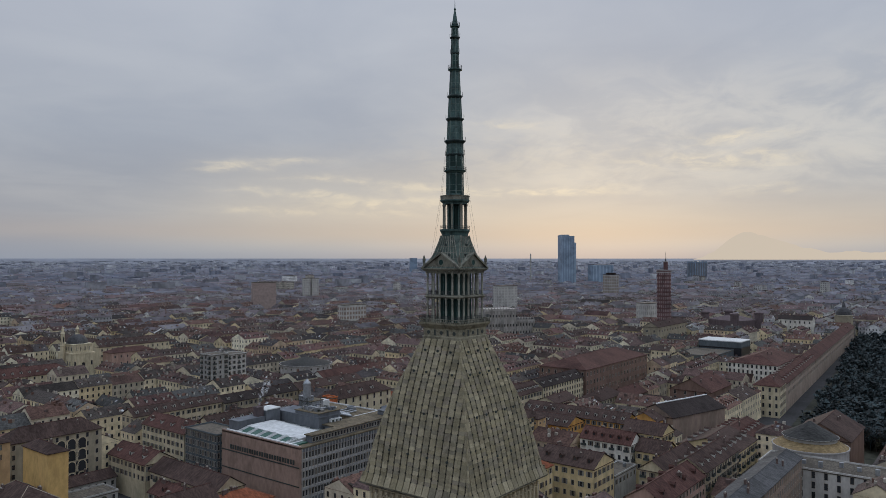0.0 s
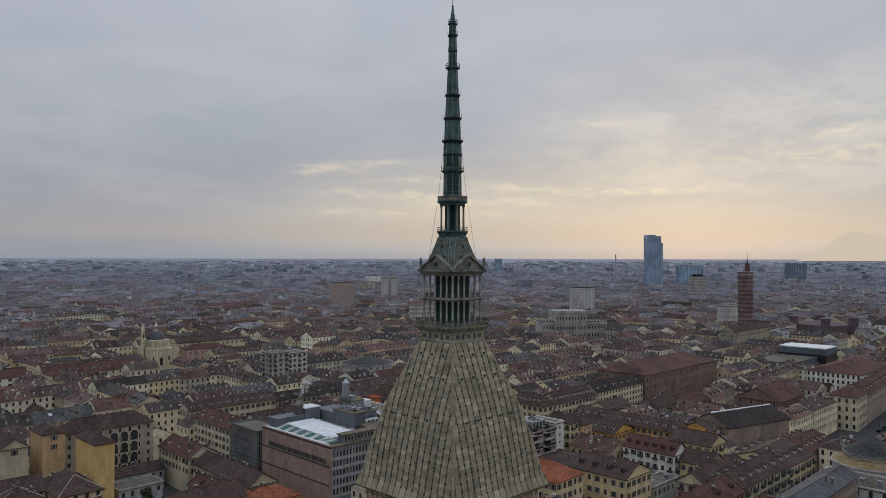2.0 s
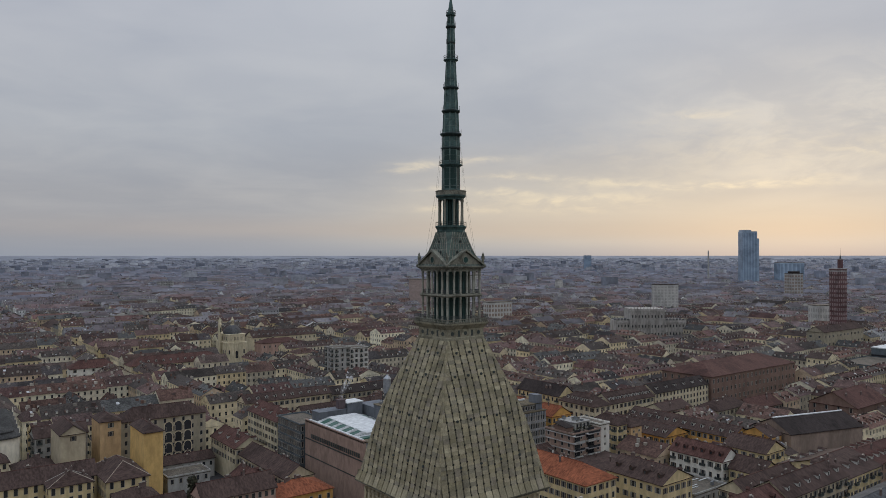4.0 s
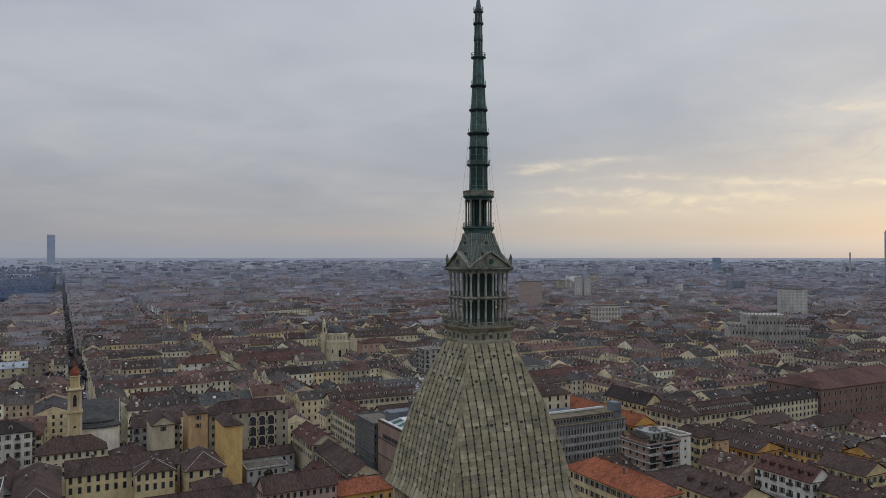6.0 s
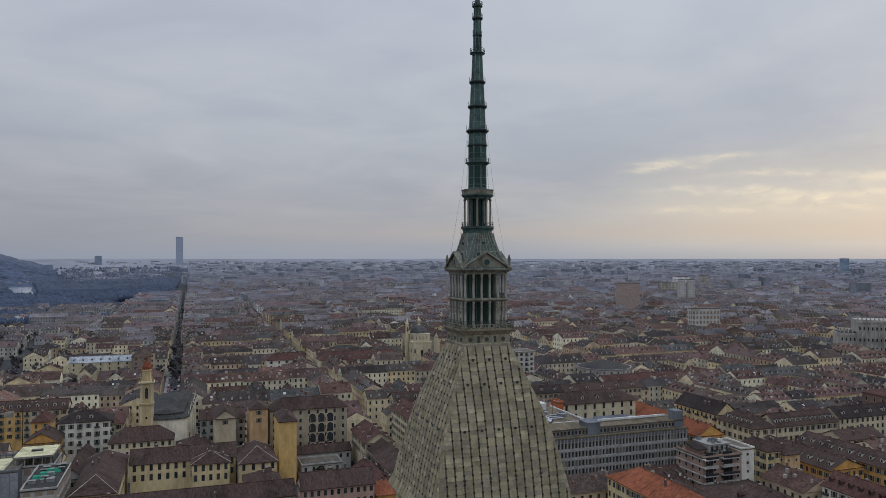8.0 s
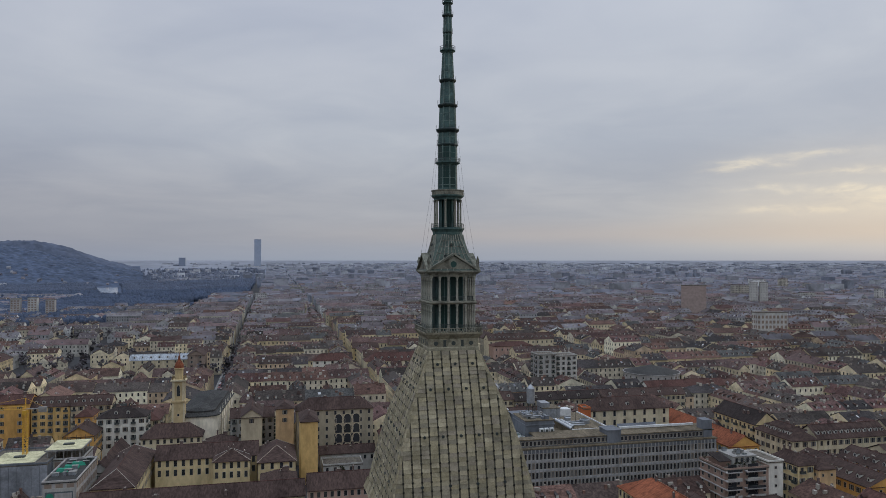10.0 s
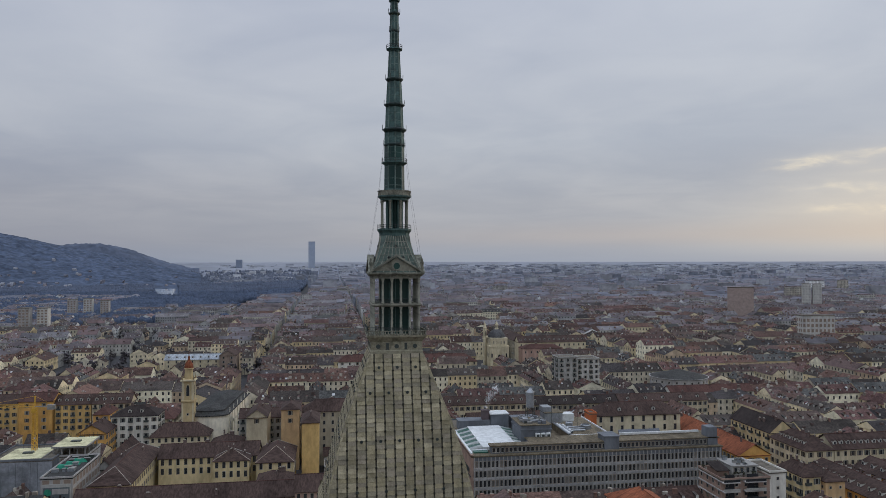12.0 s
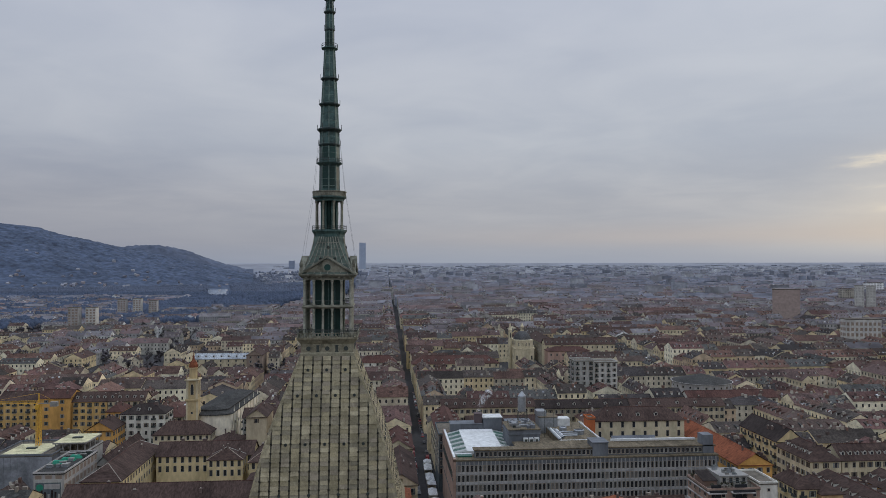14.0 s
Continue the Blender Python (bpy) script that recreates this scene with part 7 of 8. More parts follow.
def tree_parts(seed, h, r, n, leaf):
    rng = random.Random(seed)
    t = Geo().ring([(0.035 * h, 0), (0.024 * h, h * 0.25), (0.014 * h, h * 0.6), (0.004 * h, h * 0.9)], 7)
    for i in range(9):
        a, z = rng.uniform(0, 6.3), h * rng.uniform(0.25, 0.6)
        e = (r * 0.75 * math.cos(a), r * 0.75 * math.sin(a), z + h * rng.uniform(0.15, 0.35))
        t.beam((0, 0, z), e, 0.009 * h, sides=4)
        for k in range(3):
            b = a + rng.uniform(-0.8, 0.8)
            t.beam(tuple(Vector(e) * 0.7 + Vector((0, 0, z * 0.3))), (e[0] + r * 0.35 * math.cos(b), e[1] + r * 0.35 * math.sin(b), e[2] + h * rng.uniform(0, 0.15)), 0.004 * h, sides=3)
    c = Geo()
    for p in crown_points(rng, n, r, h * 0.75, h * 0.22, 7):
        clump(c, p, rng.uniform(0.22, 0.5) * (1.5 if leaf == "leaf" else 1.0), rng)
    return t.mesh("trunk", M["bark"]), c.mesh("crown", M[leaf])


KINDS = [tree_parts(1, 15, 5.5, 800, "twig"), tree_parts(2, 17, 6.0, 850, "twig"), tree_parts(3, 13, 4.2, 1300, "leaf"), tree_parts(4, 18, 5.0, 800, "twig")]


def tree(x, y, k, s, label, group=""):
    ob = thing("tree", Matrix.Translation((x, y, 0)) @ Matrix.Rotation(x * 1.7, 4, "Z") @ Matrix.Scale(s, 4), label, "tree", group)
    part("trunk", KINDS[k][0], None, ob)
    part("crown", KINDS[k][1], None, ob)


tr = random.Random(21)
for x, y, k, s in ((-10, 160, 2, 0.75), (-5, 196, 2, 0.6), (-14, 152, 2, 0.55), (-60, 205, 2, 0.5), (-48, 186, 0, 0.5), (92, 72, 2, 0.5)):
    tree(x, y, k, s, "dark green tree in a courtyard")
spots = []
while len(spots) < 620:
    x, y = tr.uniform(252, 1000), tr.uniform(-330, -24)
    lim = -21 + (x - 275) * 0.105 - 4
    if y + 0 < max(lim, -24) - 0 or y < -24:
        spots.append((x, y))
for k in range(900):
    x = 285 + 815 * tr.random() ** 1.3
    spots.append((x, -18 + (x - 275) * 0.105 - tr.uniform(7, 75)))
spots.sort(key=lambda p: math.hypot(p[0] + 151, p[1] + 114))
for i, (x, y) in enumerate(spots[:45]):
    tree(x, y, tr.choice((0, 1, 2, 3, 3)), tr.uniform(0.6, 0.95), "bare winter tree in the palace park", "park trees")


def wood(name, places, size, tufts, label, mat, broad=1.0):
    """A wood that nobody could count: trunks and open crowns in one mesh."""
    rng = random.Random(len(places))
    g = Geo()
    for x, y, z in places:
        h = size * rng.uniform(0.75, 1.25)
        g.beam((x, y, z), (x, y, z + h * 0.7), 0.25, sides=3)
        for p in crown_points(rng, tufts, h * 0.36, h * 0.75, h * 0.2, 4):
            clump(g, Vector((x, y, z)) + p, rng.uniform(0.025, 0.055) * h * broad, rng)
    return tagged(new(name, g.mesh(name, M[mat])), label, "trees", kind="stuff")


wood("park_wood", [(x, y, 0) for x, y in spots[45:]], 14, 130, "leafless winter trees filling the palace park", "twig", 1.5)
g = Geo().add([(232, -330, 0.05), (1150, -330, 0.05), (1150, 55, 0.05), (310, -9, 0.05), (262, -20, 0.05), (242, -70, 0.05)], [(0, 1, 2, 3, 4, 5)])
tagged(new("ground_park", g.mesh("ground_park", M["park_floor"])), "dark leaf-strewn ground of the palace park", "ground", kind="structure")
riv = []
while len(riv) < 11500:
    a, r = radians(tr.uniform(-27, -2)), math.sqrt(tr.uniform(1250 ** 2, 3700 ** 2))
    x, y = 13 + r * math.sin(a), -168 + r * math.cos(a)
    if in_river(x, y) and not (2150 < r < 3400 and radians(-13.4) < a < radians(-11.6)):
        riv.append((x, y, ground_z(x, y)))
def far_wood(name, places, label, mat):
    """Distant trees, each a few uneven lobes."""
    rng = random.Random(8)
    g = Geo()
    for x, y, z in places:
        for k in range(3):
            r, h = rng.uniform(3.0, 6.0), rng.uniform(8, 17)
            px, py = x + rng.uniform(-5, 5), y + rng.uniform(-5, 5)
            g.ring([(r * 0.5, z + h * 0.1), (r * rng.uniform(0.9, 1.2), z + h * 0.4), (r * rng.uniform(0.75, 1.0), z + h * 0.78), (r * 0.5, z + h * 0.95), (r * 0.1, z + h)], 6, px, py, turn=rng.uniform(0, 3), cap=False)
    return tagged(new(name, g.mesh(name, M[mat], True)), label, "trees", kind="stuff")


for k in range(2200):
    a, r = radians(tr.uniform(-29, -13)), tr.uniform(1250, 2100)
    riv.append((13 + r * math.sin(a), -168 + r * math.cos(a), ground_z(13 + r * math.sin(a), -168 + r * math.cos(a))))
for k in range(2600):
    a, r = radians(tr.uniform(-28, -7.5)), tr.uniform(1250, 3000)
    riv.append((13 + r * math.sin(a), -168 + r * math.cos(a), ground_z(13 + r * math.sin(a), -168 + r * math.cos(a))))
def on_water(p):
    a, r = math.degrees(math.atan2(p[0] - 13, p[1] + 168)), math.hypot(p[0] - 13, p[1] + 168)
    return 2150 < r < 3400 and -13.4 < a < -11.6


riv = [p for p in riv if not on_water(p)]
# woods get a paler, more hazed colour the farther off they stand
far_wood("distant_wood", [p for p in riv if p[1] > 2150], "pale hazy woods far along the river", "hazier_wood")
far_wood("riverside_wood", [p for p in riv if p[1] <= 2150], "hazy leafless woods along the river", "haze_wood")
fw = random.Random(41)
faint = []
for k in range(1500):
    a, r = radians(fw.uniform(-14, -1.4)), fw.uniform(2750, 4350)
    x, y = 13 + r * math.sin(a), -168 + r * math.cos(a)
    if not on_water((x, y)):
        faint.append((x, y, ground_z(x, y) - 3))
far_wood("faint_wood", faint, "woods towards the horizon, blue haze painted into their colour", "faint_wood")
av = [(x + tr.uniform(-2, 2), float(y), ground_z(x, float(y))) for x in (-81, -73) for y in np.arange(640, 1900, 17)]
wood("avenue_trees", av, 8, 18, "bare trees along a straight avenue", "garden_wood")

gar = []
for k in range(900):
    a, r = radians(tr.uniform(-29, -5)), math.sqrt(tr.uniform(620 ** 2, 1500 ** 2))
    x, y = 13 + r * math.sin(a), -168 + r * math.cos(a)
    if math.degrees(a) < -9 - 6 * math.sin(r / 150) and free(x - 5, x + 5, y - 5, y + 5):
        gar.append((x, y, ground_z(x, y)))
wood("garden_trees", gar, 13, 55, "bare garden trees between the houses below the hills", "garden_wood", 2.2)

# dark floor of the woods, with haze-blue in its base colour
g = Geo()
for i in range(28):
    for j in range(10):
        q = []
        for di, dj in ((0, 0), (1, 0), (1, 1), (0, 1)):
            a, r = radians(-30 + (i + di) * 1.0), 1300 + (j + dj) * 330
            x, y = 13 + r * math.sin(a), -168 + r * math.cos(a)
            q.append((x, y, ground_z(x, y) + 0.5))
        if in_river(*q[0][:2]) and in_river(*q[1][:2]):
            g.add(q, [(3, 2, 1, 0)])
tagged(new("ground_wood", g.mesh("ground_wood", M["haze_wood"])), "dark leaf-covered floor of the riverside woods, tinted haze-blue", "ground", kind="structure")

# river water
g = Geo()
for k in range(10):
    r0, r1 = 2200 + k * 110, 2310 + k * 110
    v = [(r0, -13.2 + 0.2 * math.sin(k)), (r0, -11.9 + 0.1 * math.cos(k)), (r1, -11.9 + 0.1 * math.cos(k + 1)), (r1, -13.2 + 0.2 * math.sin(k + 1))]
    pts = [(13 + r * math.sin(radians(d_)), -168 + r * math.cos(radians(d_))) for r, d_ in v]
    g.add([(x, y, ground_z(x, y) + 1.4) for x, y in pts], [(3, 2, 1, 0)])
tagged(new("water", g.mesh("water", M["water"])), "pale grey river water reflecting the sky", "water", kind="structure")


# ---------- hills beyond the river ----------
def ridge(deg):
    return float(np.interp(deg, [-75, -50, -34, -27, -24.8, -22.4, -19.6, -18.2, -16.7, -14.8, -13.2, -12.2, -11, -10], [330, 335, 318, 296, 280, 236, 194, 207, 204, 178, 128, 104, 80, 58]))


def near_ridge(deg):
    """The nearer hill runs down in front of the farther one."""
    z = ridge(deg) if deg < -19.6 else float(np.interp(deg, [-19.6, -18, -16, -14, -12, -10], [194, 172, 140, 104, 66, 36]))
    return 101 + (z - 101) * 0.93


def hill(name, deg0, deg1, top_at, r0, r1, na, nr, mat, label):
    """A wooded slope with an uneven canopy, rising from r0 to its crest."""
    g = Geo()
    for i in range(na + 1):
        deg = deg0 + (deg1 - deg0) * i / na
        top = top_at(deg)
        for j in range(nr + 1):
            r = r0 + (r1 - r0) * j / nr
            a = radians(deg)
            x, y = 13 + r * math.sin(a), -168 + r * math.cos(a)
            t = min(1.0, j / (nr * 0.82))
            q = t * t * (3 - 2 * t)
            z = 4 + (top - 4) * q * (1 + 0.20 * noise.noise((x / 240, y / 240, 0.0)) * (1 - 0.75 * q))
            z += (5 * noise.noise((x / 70, y / 70, 3.0)) + 6 * noise.noise((x / 30, y / 30, 8.0)) + 5 * max(0.0, noise.noise((x / 15, y / 19, 5.0)))) * min(1, 4 * q)
            g.v.append((x, y, z))
    for i in range(na):
        for j in range(nr):
            a = i * (nr + 1) + j
            g.f.append((a, a + 1, a + nr + 2, a + nr + 1))
    g.m = [0] * len(g.f)
    tagged(new(name, g.mesh(name, mat)), label, "hills", kind="structure")


hill("backdrop_hills", -75, -10, near_ridge, 2750, 4150, 620, 110, M["hill_wood"], "wooded hills beyond the river, tinted blue-grey as haze")
hill("backdrop_far_hill", -23, -9.6, ridge, 4170, 4590, 200, 24, M["hazier_wood"], "wooded hill behind the nearer one, paler with painted haze")
hv = []
for k in range(110):
    deg, q = tr.gauss(-21, 4.0), abs(tr.gauss(0.0, 0.16)) + 0.01
    r = 2750 + 1400 * q
    a = radians(deg)
    x, y = 13 + r * math.sin(a), -168 + r * math.cos(a)
    t = q / 0.82
    z = 4 + (near_ridge(deg) - 4) * t * t * (3 - 2 * t)
    hv.append((x - tr.uniform(3, 7), x + tr.uniform(3, 7), y - 5, y + 5, z - 4))
vil = Big()
for x0, x1, y0, y1, z in hv:
    c = [(x0, y0), (x1, y0), (x1, y1), (x0, y1)]
    vil.solid(np.array([[(x, y, z - 10) for x, y in c] + [(x, y, z + 8) for x, y in c] + [(x0, (y0 + y1) / 2, z + 12), (x1, (y0 + y1) / 2, z + 12)]]), [(0, 1, 5, 4), (1, 2, 6, 5), (3, 0, 4, 7), (4, 5, 9, 8), (6, 7, 8, 9)])
vil.build("hillside_villas", M["hill_house"], "small hazy villas on the wooded hillside", "villas")


# mountains, faint beyond the plain: an upright sheet that glows in a haze tone
def mountain_height(deg):
    return 60 + 205 * math.exp(-abs((deg - 75.2) / (2.4 if deg < 75.2 else 5.5)) ** 1.5) + 110 * math.exp(-((deg - 88) / 5) ** 2) + 22 * noise.noise((deg / 1.6, 4.0, 0.0)) + 9 * noise.noise((deg / 0.5, 7.0, 0.0))


g = Geo()
degs = np.arange(70, 108, 0.25)
for d_ in degs:
    a = radians(float(d_))
    for z in (60, max(92.0, mountain_height(float(d_)))):
        g.v.append((4700 * math.sin(a), 4700 * math.cos(a), z))
for i in range(len(degs) - 1):
    g.f.append((2 * i, 2 * i + 2, 2 * i + 3, 2 * i + 1))
g.m = [0] * len(g.f)
tagged(new("backdrop_mountains", g.mesh("backdrop_mountains", M["haze_far"])), "faint mountains, a glowing sheet in the tone of evening haze", "mountains", kind="structure")


# ---------- street: cars, vans, market stalls ----------
def car_meshes(kind, paint):
    L, W, H = (4.2, 1.75, 0.85) if kind == "car" else (5.4, 2.0, 1.1)
    b = Geo()
    sec = [(-L / 2, 0.35, 0.62), (-L / 2 + 0.15, 0.25, H - 0.08), (-L / 2 + 0.9, 0.22, H), (L / 2 - 1.0, 0.22, H), (L / 2 - 0.1, 0.25, H - 0.16), (L / 2, 0.35, 0.62)]
    for x, z0, z1 in sec:
        for y in (-W / 2, W / 2):
            b.v += [(x, y, z0), (x, y * 0.94, z1)]
    for i in range(len(sec) - 1):
        k = 4 * i
        b.f += [(k, k + 4, k + 5, k + 1), (k + 2, k + 3, k + 7, k + 6), (k + 1, k + 5, k + 7, k + 3), (k, k + 2, k + 6, k + 4)]
    b.f += [(0, 1, 3, 2), (20, 22, 23, 21)]
    b.m = [0] * len(b.f)
    c = Geo()
    top = 1.48 if kind == "car" else 2.25
    x0, x1 = (-L / 2 + 0.35, L / 2 - 1.35) if kind == "car" else (-L / 2 + 0.05, L / 2 - 1.1)
    c.add([(x0, -W * 0.46, H - 0.02), (x1 + 0.6, -W * 0.46, H - 0.02), (x1 + 0.6, W * 0.46, H - 0.02), (x0, W * 0.46, H - 0.02), (x0 + 0.35, -W * 0.40, top), (x1 - 0.1, -W * 0.40, top), (x1 - 0.1, W * 0.40, top), (x0 + 0.35, W * 0.40, top)],
          [(0, 1, 5, 4), (1, 2, 6, 5), (2, 3, 7, 6), (3, 0, 4, 7)], 1 if kind == "car" else 0)
    c.add([(x0 + 0.35, -W * 0.40, top), (x1 - 0.1, -W * 0.40, top), (x1 - 0.1, W * 0.40, top), (x0 + 0.35, W * 0.40, top)], [(0, 1, 2, 3)], 0)
    w = Geo().ring([(0.2, -0.1), (0.31, -0.09), (0.31, 0.09), (0.2, 0.1)], 12)
    return b.mesh("body", M[paint]), c.mesh("cabin", [M[paint], M["pane"]]), w.mesh("wheel", M["rubber"]), L, W


CARS = {}
for kind in ("car", "van"):
    for paint in ("paint_white", "paint_grey", "paint_dark", "paint_red"):
        CARS[kind, paint] = car_meshes(kind, paint)
PAINT = {"paint_white": "white", "paint_grey": "silver grey", "paint_dark": "dark", "paint_red": "red"}


def vehicle(kind, paint, x, y, rot):
    b, c, w, L, W = CARS[kind, paint]
    ob = thing("parked_" + kind, Matrix.Translation((x, y, 0.0)) @ Matrix.Rotation(rot, 4, "Z"), f"{PAINT[paint]} {kind} parked along the street", kind, "parked vehicles")
    part("body", b, None, ob)
    part("cabin", c, None, ob)
    for sx in (-1, 1):
        for sy in (-1, 1):
            part("wheel", w, None, ob, at=Matrix.Translation((sx * L * 0.31, sy * (W / 2 - 0.08), 0.31)) @ Matrix.Rotation(math.pi / 2, 4, "X"))


cr = random.Random(8)
y = 104.0
while y < 330:
    for x in (27.6, 34.6):
        if x > 30 and 134 < y < 208:
            continue
        if cr.random() < 0.72:
            vehicle("van" if cr.random() < 0.25 else "car", cr.choice(("paint_white", "paint_grey", "paint_dark", "paint_dark", "paint_red")), x + cr.uniform(-0.2, 0.2), y, math.pi / 2 * cr.choice((1, -1)) + cr.uniform(-0.03, 0.03))
    y += cr.uniform(5.6, 8.5)
more = Big()
for sx in (-77, 31, 139, 247):
    y = 290.0 if sx < 0 else 330.0
    while y < 1500:
        for x in (sx - 3.6, sx + 3.6):
            if cr.random() < 0.7 and free(x - 1, x + 1, y, y + 4):
                c = [(x - 0.85, y), (x + 0.85, y), (x + 0.85, y + 4.2), (x - 0.85, y + 4.2)]
                d = [(x - 0.7, y + 0.8), (x + 0.7, y + 0.8), (x + 0.7, y + 3.4), (x - 0.7, y + 3.4)]
                more.solid(np.array([[(a, b, 0.3) for a, b in c] + [(a, b, 0.85) for a, b in c] + [(a, b, 1.45) for a, b in d]]), [(0, 1, 5, 4), (1, 2, 6, 5), (3, 0, 4, 7), (4, 5, 9, 8), (5, 6, 10, 9), (7, 4, 8, 11), (6, 7, 11, 10), (8, 9, 10, 11)])
        y += cr.uniform(5.5, 9)
more.build("distant_cars", M["cars"], "rows of parked cars in far streets", "cars")
for k in range(9):
    y = 137 + k * 7.6 + 2.0 * math.sin(k * 2.3)
    st = thing("market_stall", pose(33.6 + cr.uniform(-0.4, 0.4), y, 0), "white canvas market stall in the street", "market stall", "market stalls")
    part("canopy", Geo().add([(-1.9, -2.5, 2.5), (1.9, -2.5, 2.5), (1.9, 2.5, 2.5), (-1.9, 2.5, 2.5), (0, -1.4, 3.4), (0, 1.4, 3.4)], [(0, 1, 4), (1, 2, 5, 4), (2, 3, 5), (3, 0, 4, 5)]), M["canvas"], st)
    part("valance", Geo().box(-1.9, 1.9, -2.5, 2.5, 2.2, 2.5), M["canvas"], st)
    for sx in (-1.8, 1.8):
        for sy in (-2.4, 2.4):
            part("pole", Geo().beam((sx, sy, 0), (sx, sy, 2.3), 0.04), M["metal"], st)
    part("counter", Geo().box(-1.8, 1.8, -2.2, 2.2, 0, 0.9), M["frame"], st)

# ---------- building site ----------
cx, cy = -138.5, 166.0
cr_ob = thing("tower_crane", pose(cx, cy, 0), "yellow lattice tower crane at the building site", "crane")
g = Geo()
for sx in (-0.8, 0.8):
    for sy in (-0.8, 0.8):
        g.beam((sx, sy, 0), (sx, sy, 40), 0.14)
for k in range(20):
    z = 2 * k
    for a, b in (((-0.8, -0.8), (0.8, -0.8)), ((0.8, -0.8), (0.8, 0.8)), ((0.8, 0.8), (-0.8, 0.8)), ((-0.8, 0.8), (-0.8, -0.8))):
        g.beam((*a, z), (*b, z + 2), 0.09).beam((*a, z), (*b, z), 0.08)
part("mast", g, M["paint_yellow"], cr_ob)
g = Geo()
for k in range(20):
    x0, x1 = -k * 1.5, -(k + 1) * 1.5
    g.beam((x0, -0.5, 40), (x1, -0.5, 40), 0.09).beam((x0, 0.5, 40), (x1, 0.5, 40), 0.09).beam((x0, 0, 41.1), (x1, 0, 41.1), 0.1)
    g.beam((x0, -0.5, 40), ((x0 + x1) / 2, 0, 41.1), 0.06).beam(((x0 + x1) / 2, 0, 41.1), (x1, 0.5, 40), 0.06)
part("jib", g, M["paint_yellow"], cr_ob)
part("cab", Geo().box(-0.7, 0.7, -2.0, -0.9, 37.6, 39.6, 0, True), M["paint_yellow"], cr_ob)
part("counterweight", Geo().box(5, 8, -0.8, 0.8, 38.6, 40.6, 0, True).box(0, 8, -0.4, 0.4, 39.8, 40.1, 0, True), M["concrete"], cr_ob)
part("head", Geo().beam((0, 0, 40), (0, 0, 44.5), 0.25).beam((0, 0, 44.4), (-20, 0, 41.1), 0.05).beam((0, 0, 44.4), (7, 0, 40.6), 0.05), M["paint_yellow"], cr_ob)

for x0, x1, y0, y1, z in ((-147, -131, 152, 170, 21.2), (-129, -115.5, 158.5, 175.5, 24.0)):
    d = thing("roof_deck", pose((x0 + x1) / 2, (y0 + y1) / 2, z), "pale yellow insulation deck on an unfinished roof", "roof deck")
    hx, hy = (x1 - x0) / 2, (y1 - y0) / 2
    part("deck", Geo().box(-hx, hx, -hy, hy, 0, 0.35), M["deck"], d)
    part("hatch", Geo().box(-2, 2, -1, 1, 0.35, 0.9), M["iron"], d)
    part("deck_edge", Geo().box(-hx - 0.25, hx + 0.25, -hy - 0.25, -hy, -0.3, 0.3, 0, True).box(hx, hx + 0.25, -hy, hy + 0.25, -0.3, 0.3, 0, True), M["concrete"], d)
    if z > 23:
        for sx in (-0.9, -0.45, 0, 0.45, 0.9):
            for sy in (-0.92, -0.3, 0.35, 0.92):
                part("column", Geo().box(sx * hx - 0.22, sx * hx + 0.22, sy * hy - 0.22, sy * hy + 0.22, -3.68, 0), M["concrete"], d)
    for k in range(8):
        part("rebar_post", Geo().beam((-hx + 0.5 + k * (2 * hx - 1) / 7, hy - 0.3, 0.3), (-hx + 0.5 + k * (2 * hx - 1) / 7, hy - 0.3, 2.4), 0.07), M["iron"], d)
for k in range(3):
    t_ = thing("tarpaulin", pose(-115.5 + k * 1.6, 133 + k * 4.2, 22.15), "green tarpaulin over goods on a roof", "tarpaulin", "roof tarpaulins")
    part("sheet", Geo().add([(-2.6, -1.2, 0), (2.6, -1.2, 0), (2.6, 1.2, 0), (-2.6, 1.2, 0), (-2.2, -0.7, 1.2), (2.2, -0.7, 1.0), (2.2, 0.7, 1.1), (-2.2, 0.7, 1.3)], [(0, 1, 5, 4), (1, 2, 6, 5), (2, 3, 7, 6), (3, 0, 4, 7), (4, 5, 6, 7)]), M["tarp"], t_)
for k in range(14):
    u = thing("roof_unit", pose(-118 + cr.uniform(0, 9), 123 + cr.uniform(0, 26), 22.12), "small grey plant unit on a flat roof", "plant unit", "roof plant")
    a, b, c = cr.uniform(0.5, 1.3), cr.uniform(0.4, 0.9), cr.uniform(0.7, 1.6)
    part("casing", Geo().box(-a, a, -b, b, 0, c), M["metal"] if k % 2 else M["iron"], u)
    part("cap", Geo().box(-a - 0.1, a + 0.1, -b - 0.1, b + 0.1, c, c + 0.12, 0, True), M["concrete"], u)
bb = thing("billboard", pose(-113.5, 118.7, 12.0), "large printed hoarding with green and dark shapes", "billboard")
part("panel", Geo().box(-5, 5, 0, 0.25, 0, 8, 0, True), M["wall_grey"], bb)
part("print", Geo().add([(-3 + 1.3 * math.cos(a), -0.05, 5 + 1.3 * math.sin(a)) for a in np.arange(0, 6.28, 0.4)], [tuple(range(16))]), M["tarp"], bb)
part("print", Geo().box(-4.6, 4.6, -0.02, 0, 0.5, 6.8, 0, True), M["wall_glassy"], bb, "dark printed picture")
for k in range(7):
    part("print", Geo().box(-3.9 + k * 1.25, -3.2 + k * 1.25, -0.06, -0.02, 0.7, 2.6 + (k * 5 % 3) * 0.7, 0, True), M["roof_dark" if k % 3 else "wall_grey"], bb)
part("print", Geo().box(-1.4, 4.2, -0.06, -0.02, 4.4, 6.3, 0, True), M["wall_palestone"], bb)
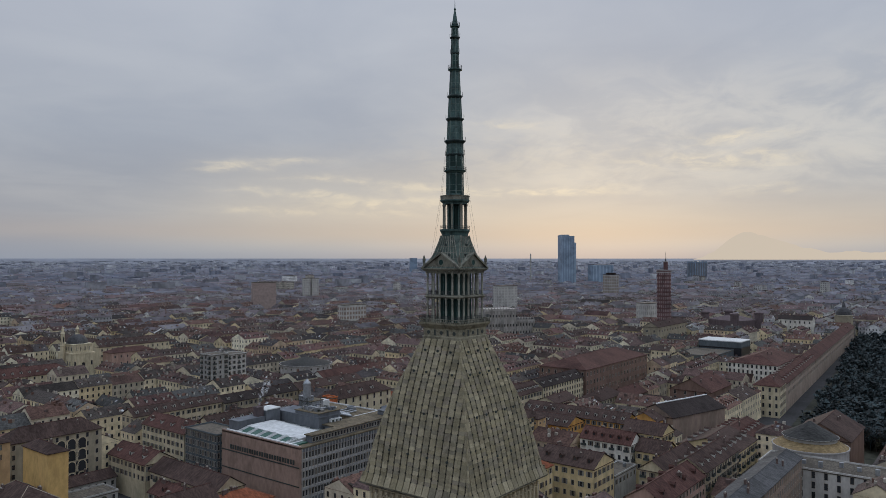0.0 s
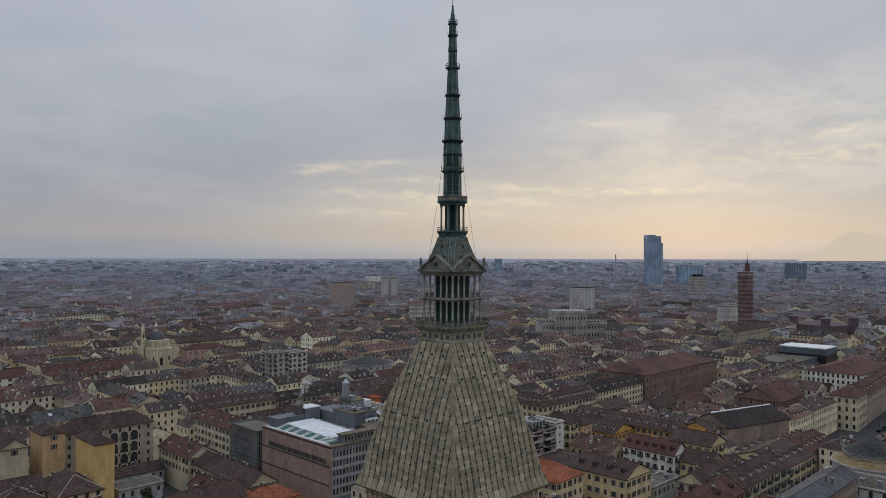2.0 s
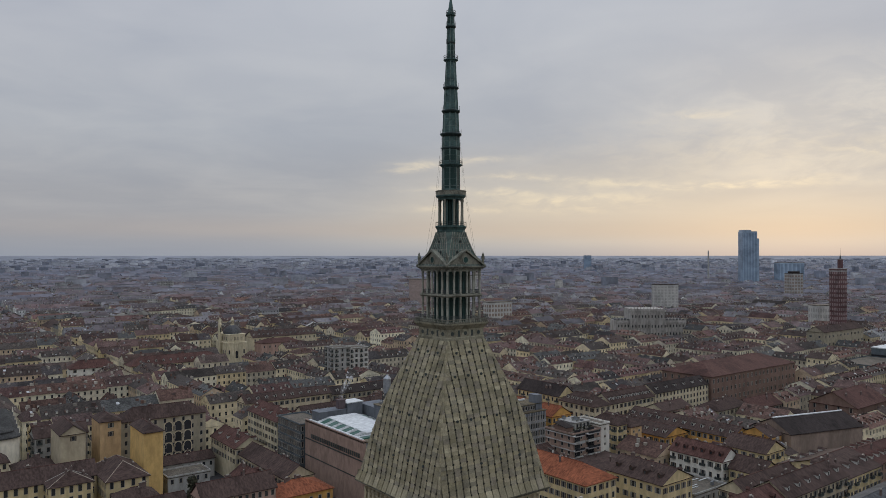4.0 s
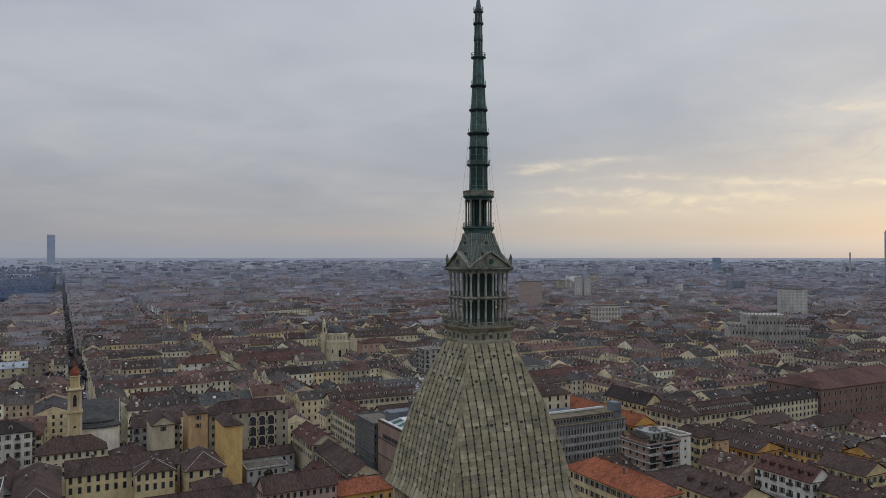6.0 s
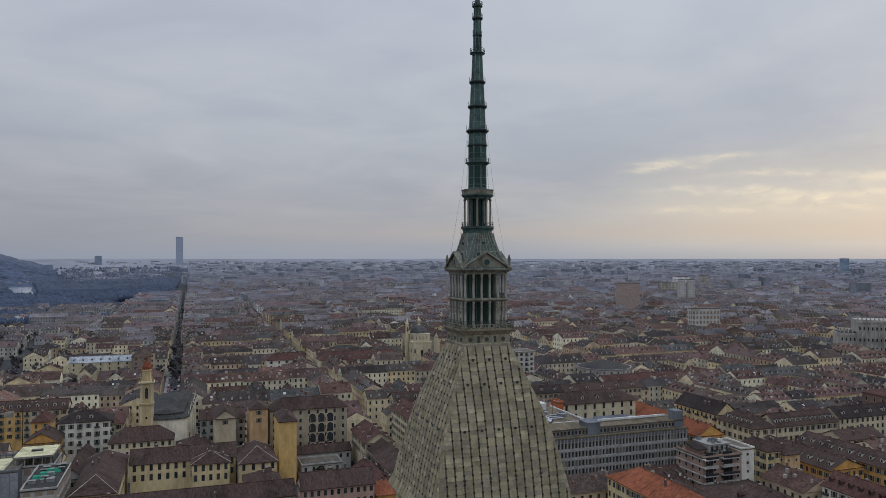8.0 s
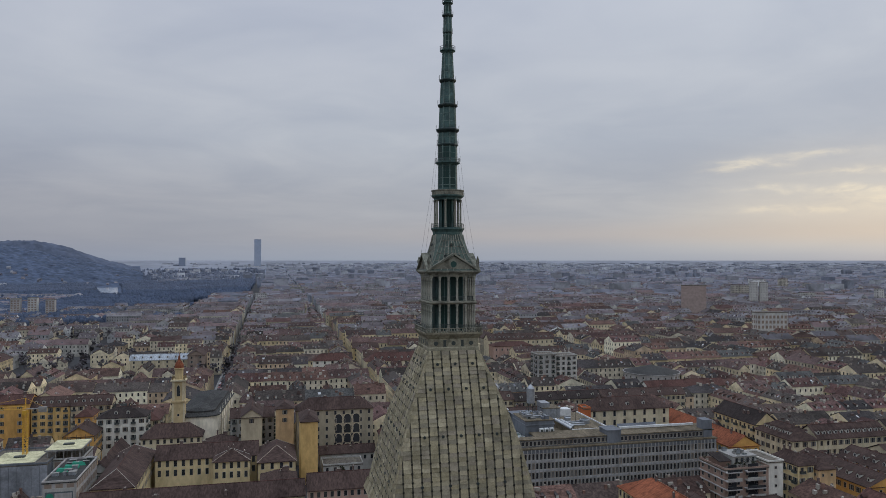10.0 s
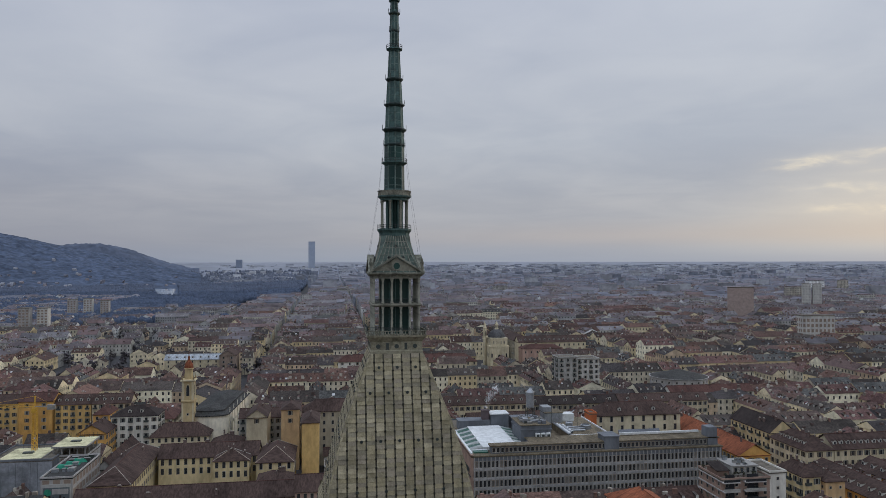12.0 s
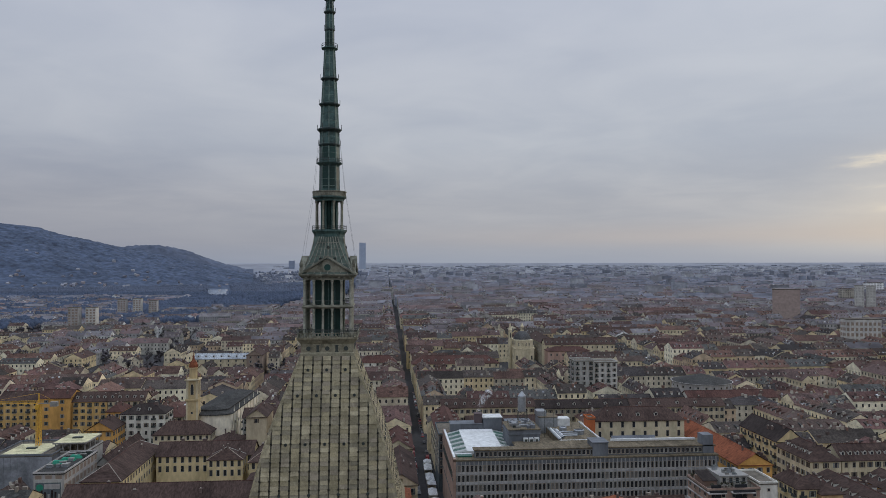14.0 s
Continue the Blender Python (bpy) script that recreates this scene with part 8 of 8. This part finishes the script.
# scaffold sheeting on the wrapped block
for k in range(9):
    part("sheet", Geo().box(-150.4 + k * 2.75, -147.75 + k * 2.75, 149.55, 149.75, 0, 20.6, 0, True), M["sheeting"], thing("scaffold_sheet", pose(0, 0, 0), "grey scaffold sheeting hung on a facade", "sheeting", "scaffold sheets") if k == 0 else bpy.data.objects["scaffold_sheet"])
# plants and plant units on the terraces of the brick flats
fl = random.Random(31)
for k in range(9):
    p = thing("potted_shrub", pose(120.8 + fl.uniform(0, 16), 69.8 + fl.uniform(0, 1.6) if k % 3 else 83.2 + fl.uniform(0, 1), 25.12), "green potted shrub on a roof terrace", "plant", "terrace plants")
    part("pot", Geo().ring([(0.28, 0), (0.38, 0.55), (0.42, 0.6)], 8), M["city_chimney"], p)
    g = Geo()
    for q in crown_points(fl, 70, 0.9, 1.5, 0.5, 3):
        clump(g, q, fl.uniform(0.12, 0.24), fl)
    part("foliage", g, M["leaf"], p)
for k in range(8):
    u = thing("roof_unit", pose(127.8 + fl.uniform(0, 7), 74.5 + fl.uniform(0, 7.5), 28.5), "small grey plant unit on a flat roof", "plant unit", "roof plant")
    a, b, c = fl.uniform(0.3, 0.9), fl.uniform(0.3, 0.7), fl.uniform(0.5, 1.5)
    part("casing", Geo().box(-a, a, -b, b, 0, c), M["metal"] if k % 2 else M["concrete"], u)
    part("cap", Geo().box(-a - 0.08, a + 0.08, -b - 0.08, b + 0.08, c, c + 0.1, 0, True), M["iron"], u)
# cars along the straight avenue
pc = random.Random(77)
g = Geo()
for y in np.arange(245, 1500, 6.5):
    for x in (-80.7, -78.4, -75.6, -73.3):
        if pc.random() < (0.8 if abs(x + 77) > 3 else 0.25):
            z = ground_z(x, float(y))
            g.box(x - 0.9, x + 0.9, y - 2.1, y + 2.1, z + 0.3, z + 0.95, 0, True).box(x - 0.75, x + 0.75, y - 1.2, y + 1.1, z + 0.95, z + 1.45)
tagged(new("avenue_cars", g.mesh("avenue_cars", M["cars"])), "parked and moving cars along the straight avenue", "cars", kind="stuff")
# stone pavements with kerbs along the avenue
for x0, x1 in ((-83.6, -81.8), (-72.2, -70.4)):
    g = Geo()
    for y in range(240, 1700, 20):
        za, zb = ground_z(x0, y) + 0.15, ground_z(x0, y + 20) + 0.15
        g.add([(x0, y, za), (x1, y, za), (x1, y + 20, zb), (x0, y + 20, zb), (x0, y, za - 0.3), (x1, y, za - 0.3), (x1, y + 20, zb - 0.3), (x0, y + 20, zb - 0.3)], [(0, 1, 2, 3), (1, 5, 6, 2), (0, 3, 7, 4)])
    tagged(new("pavement", g.mesh("pavement", M["concrete"])), "pale stone pavement along the straight avenue", "pavement", kind="structure")
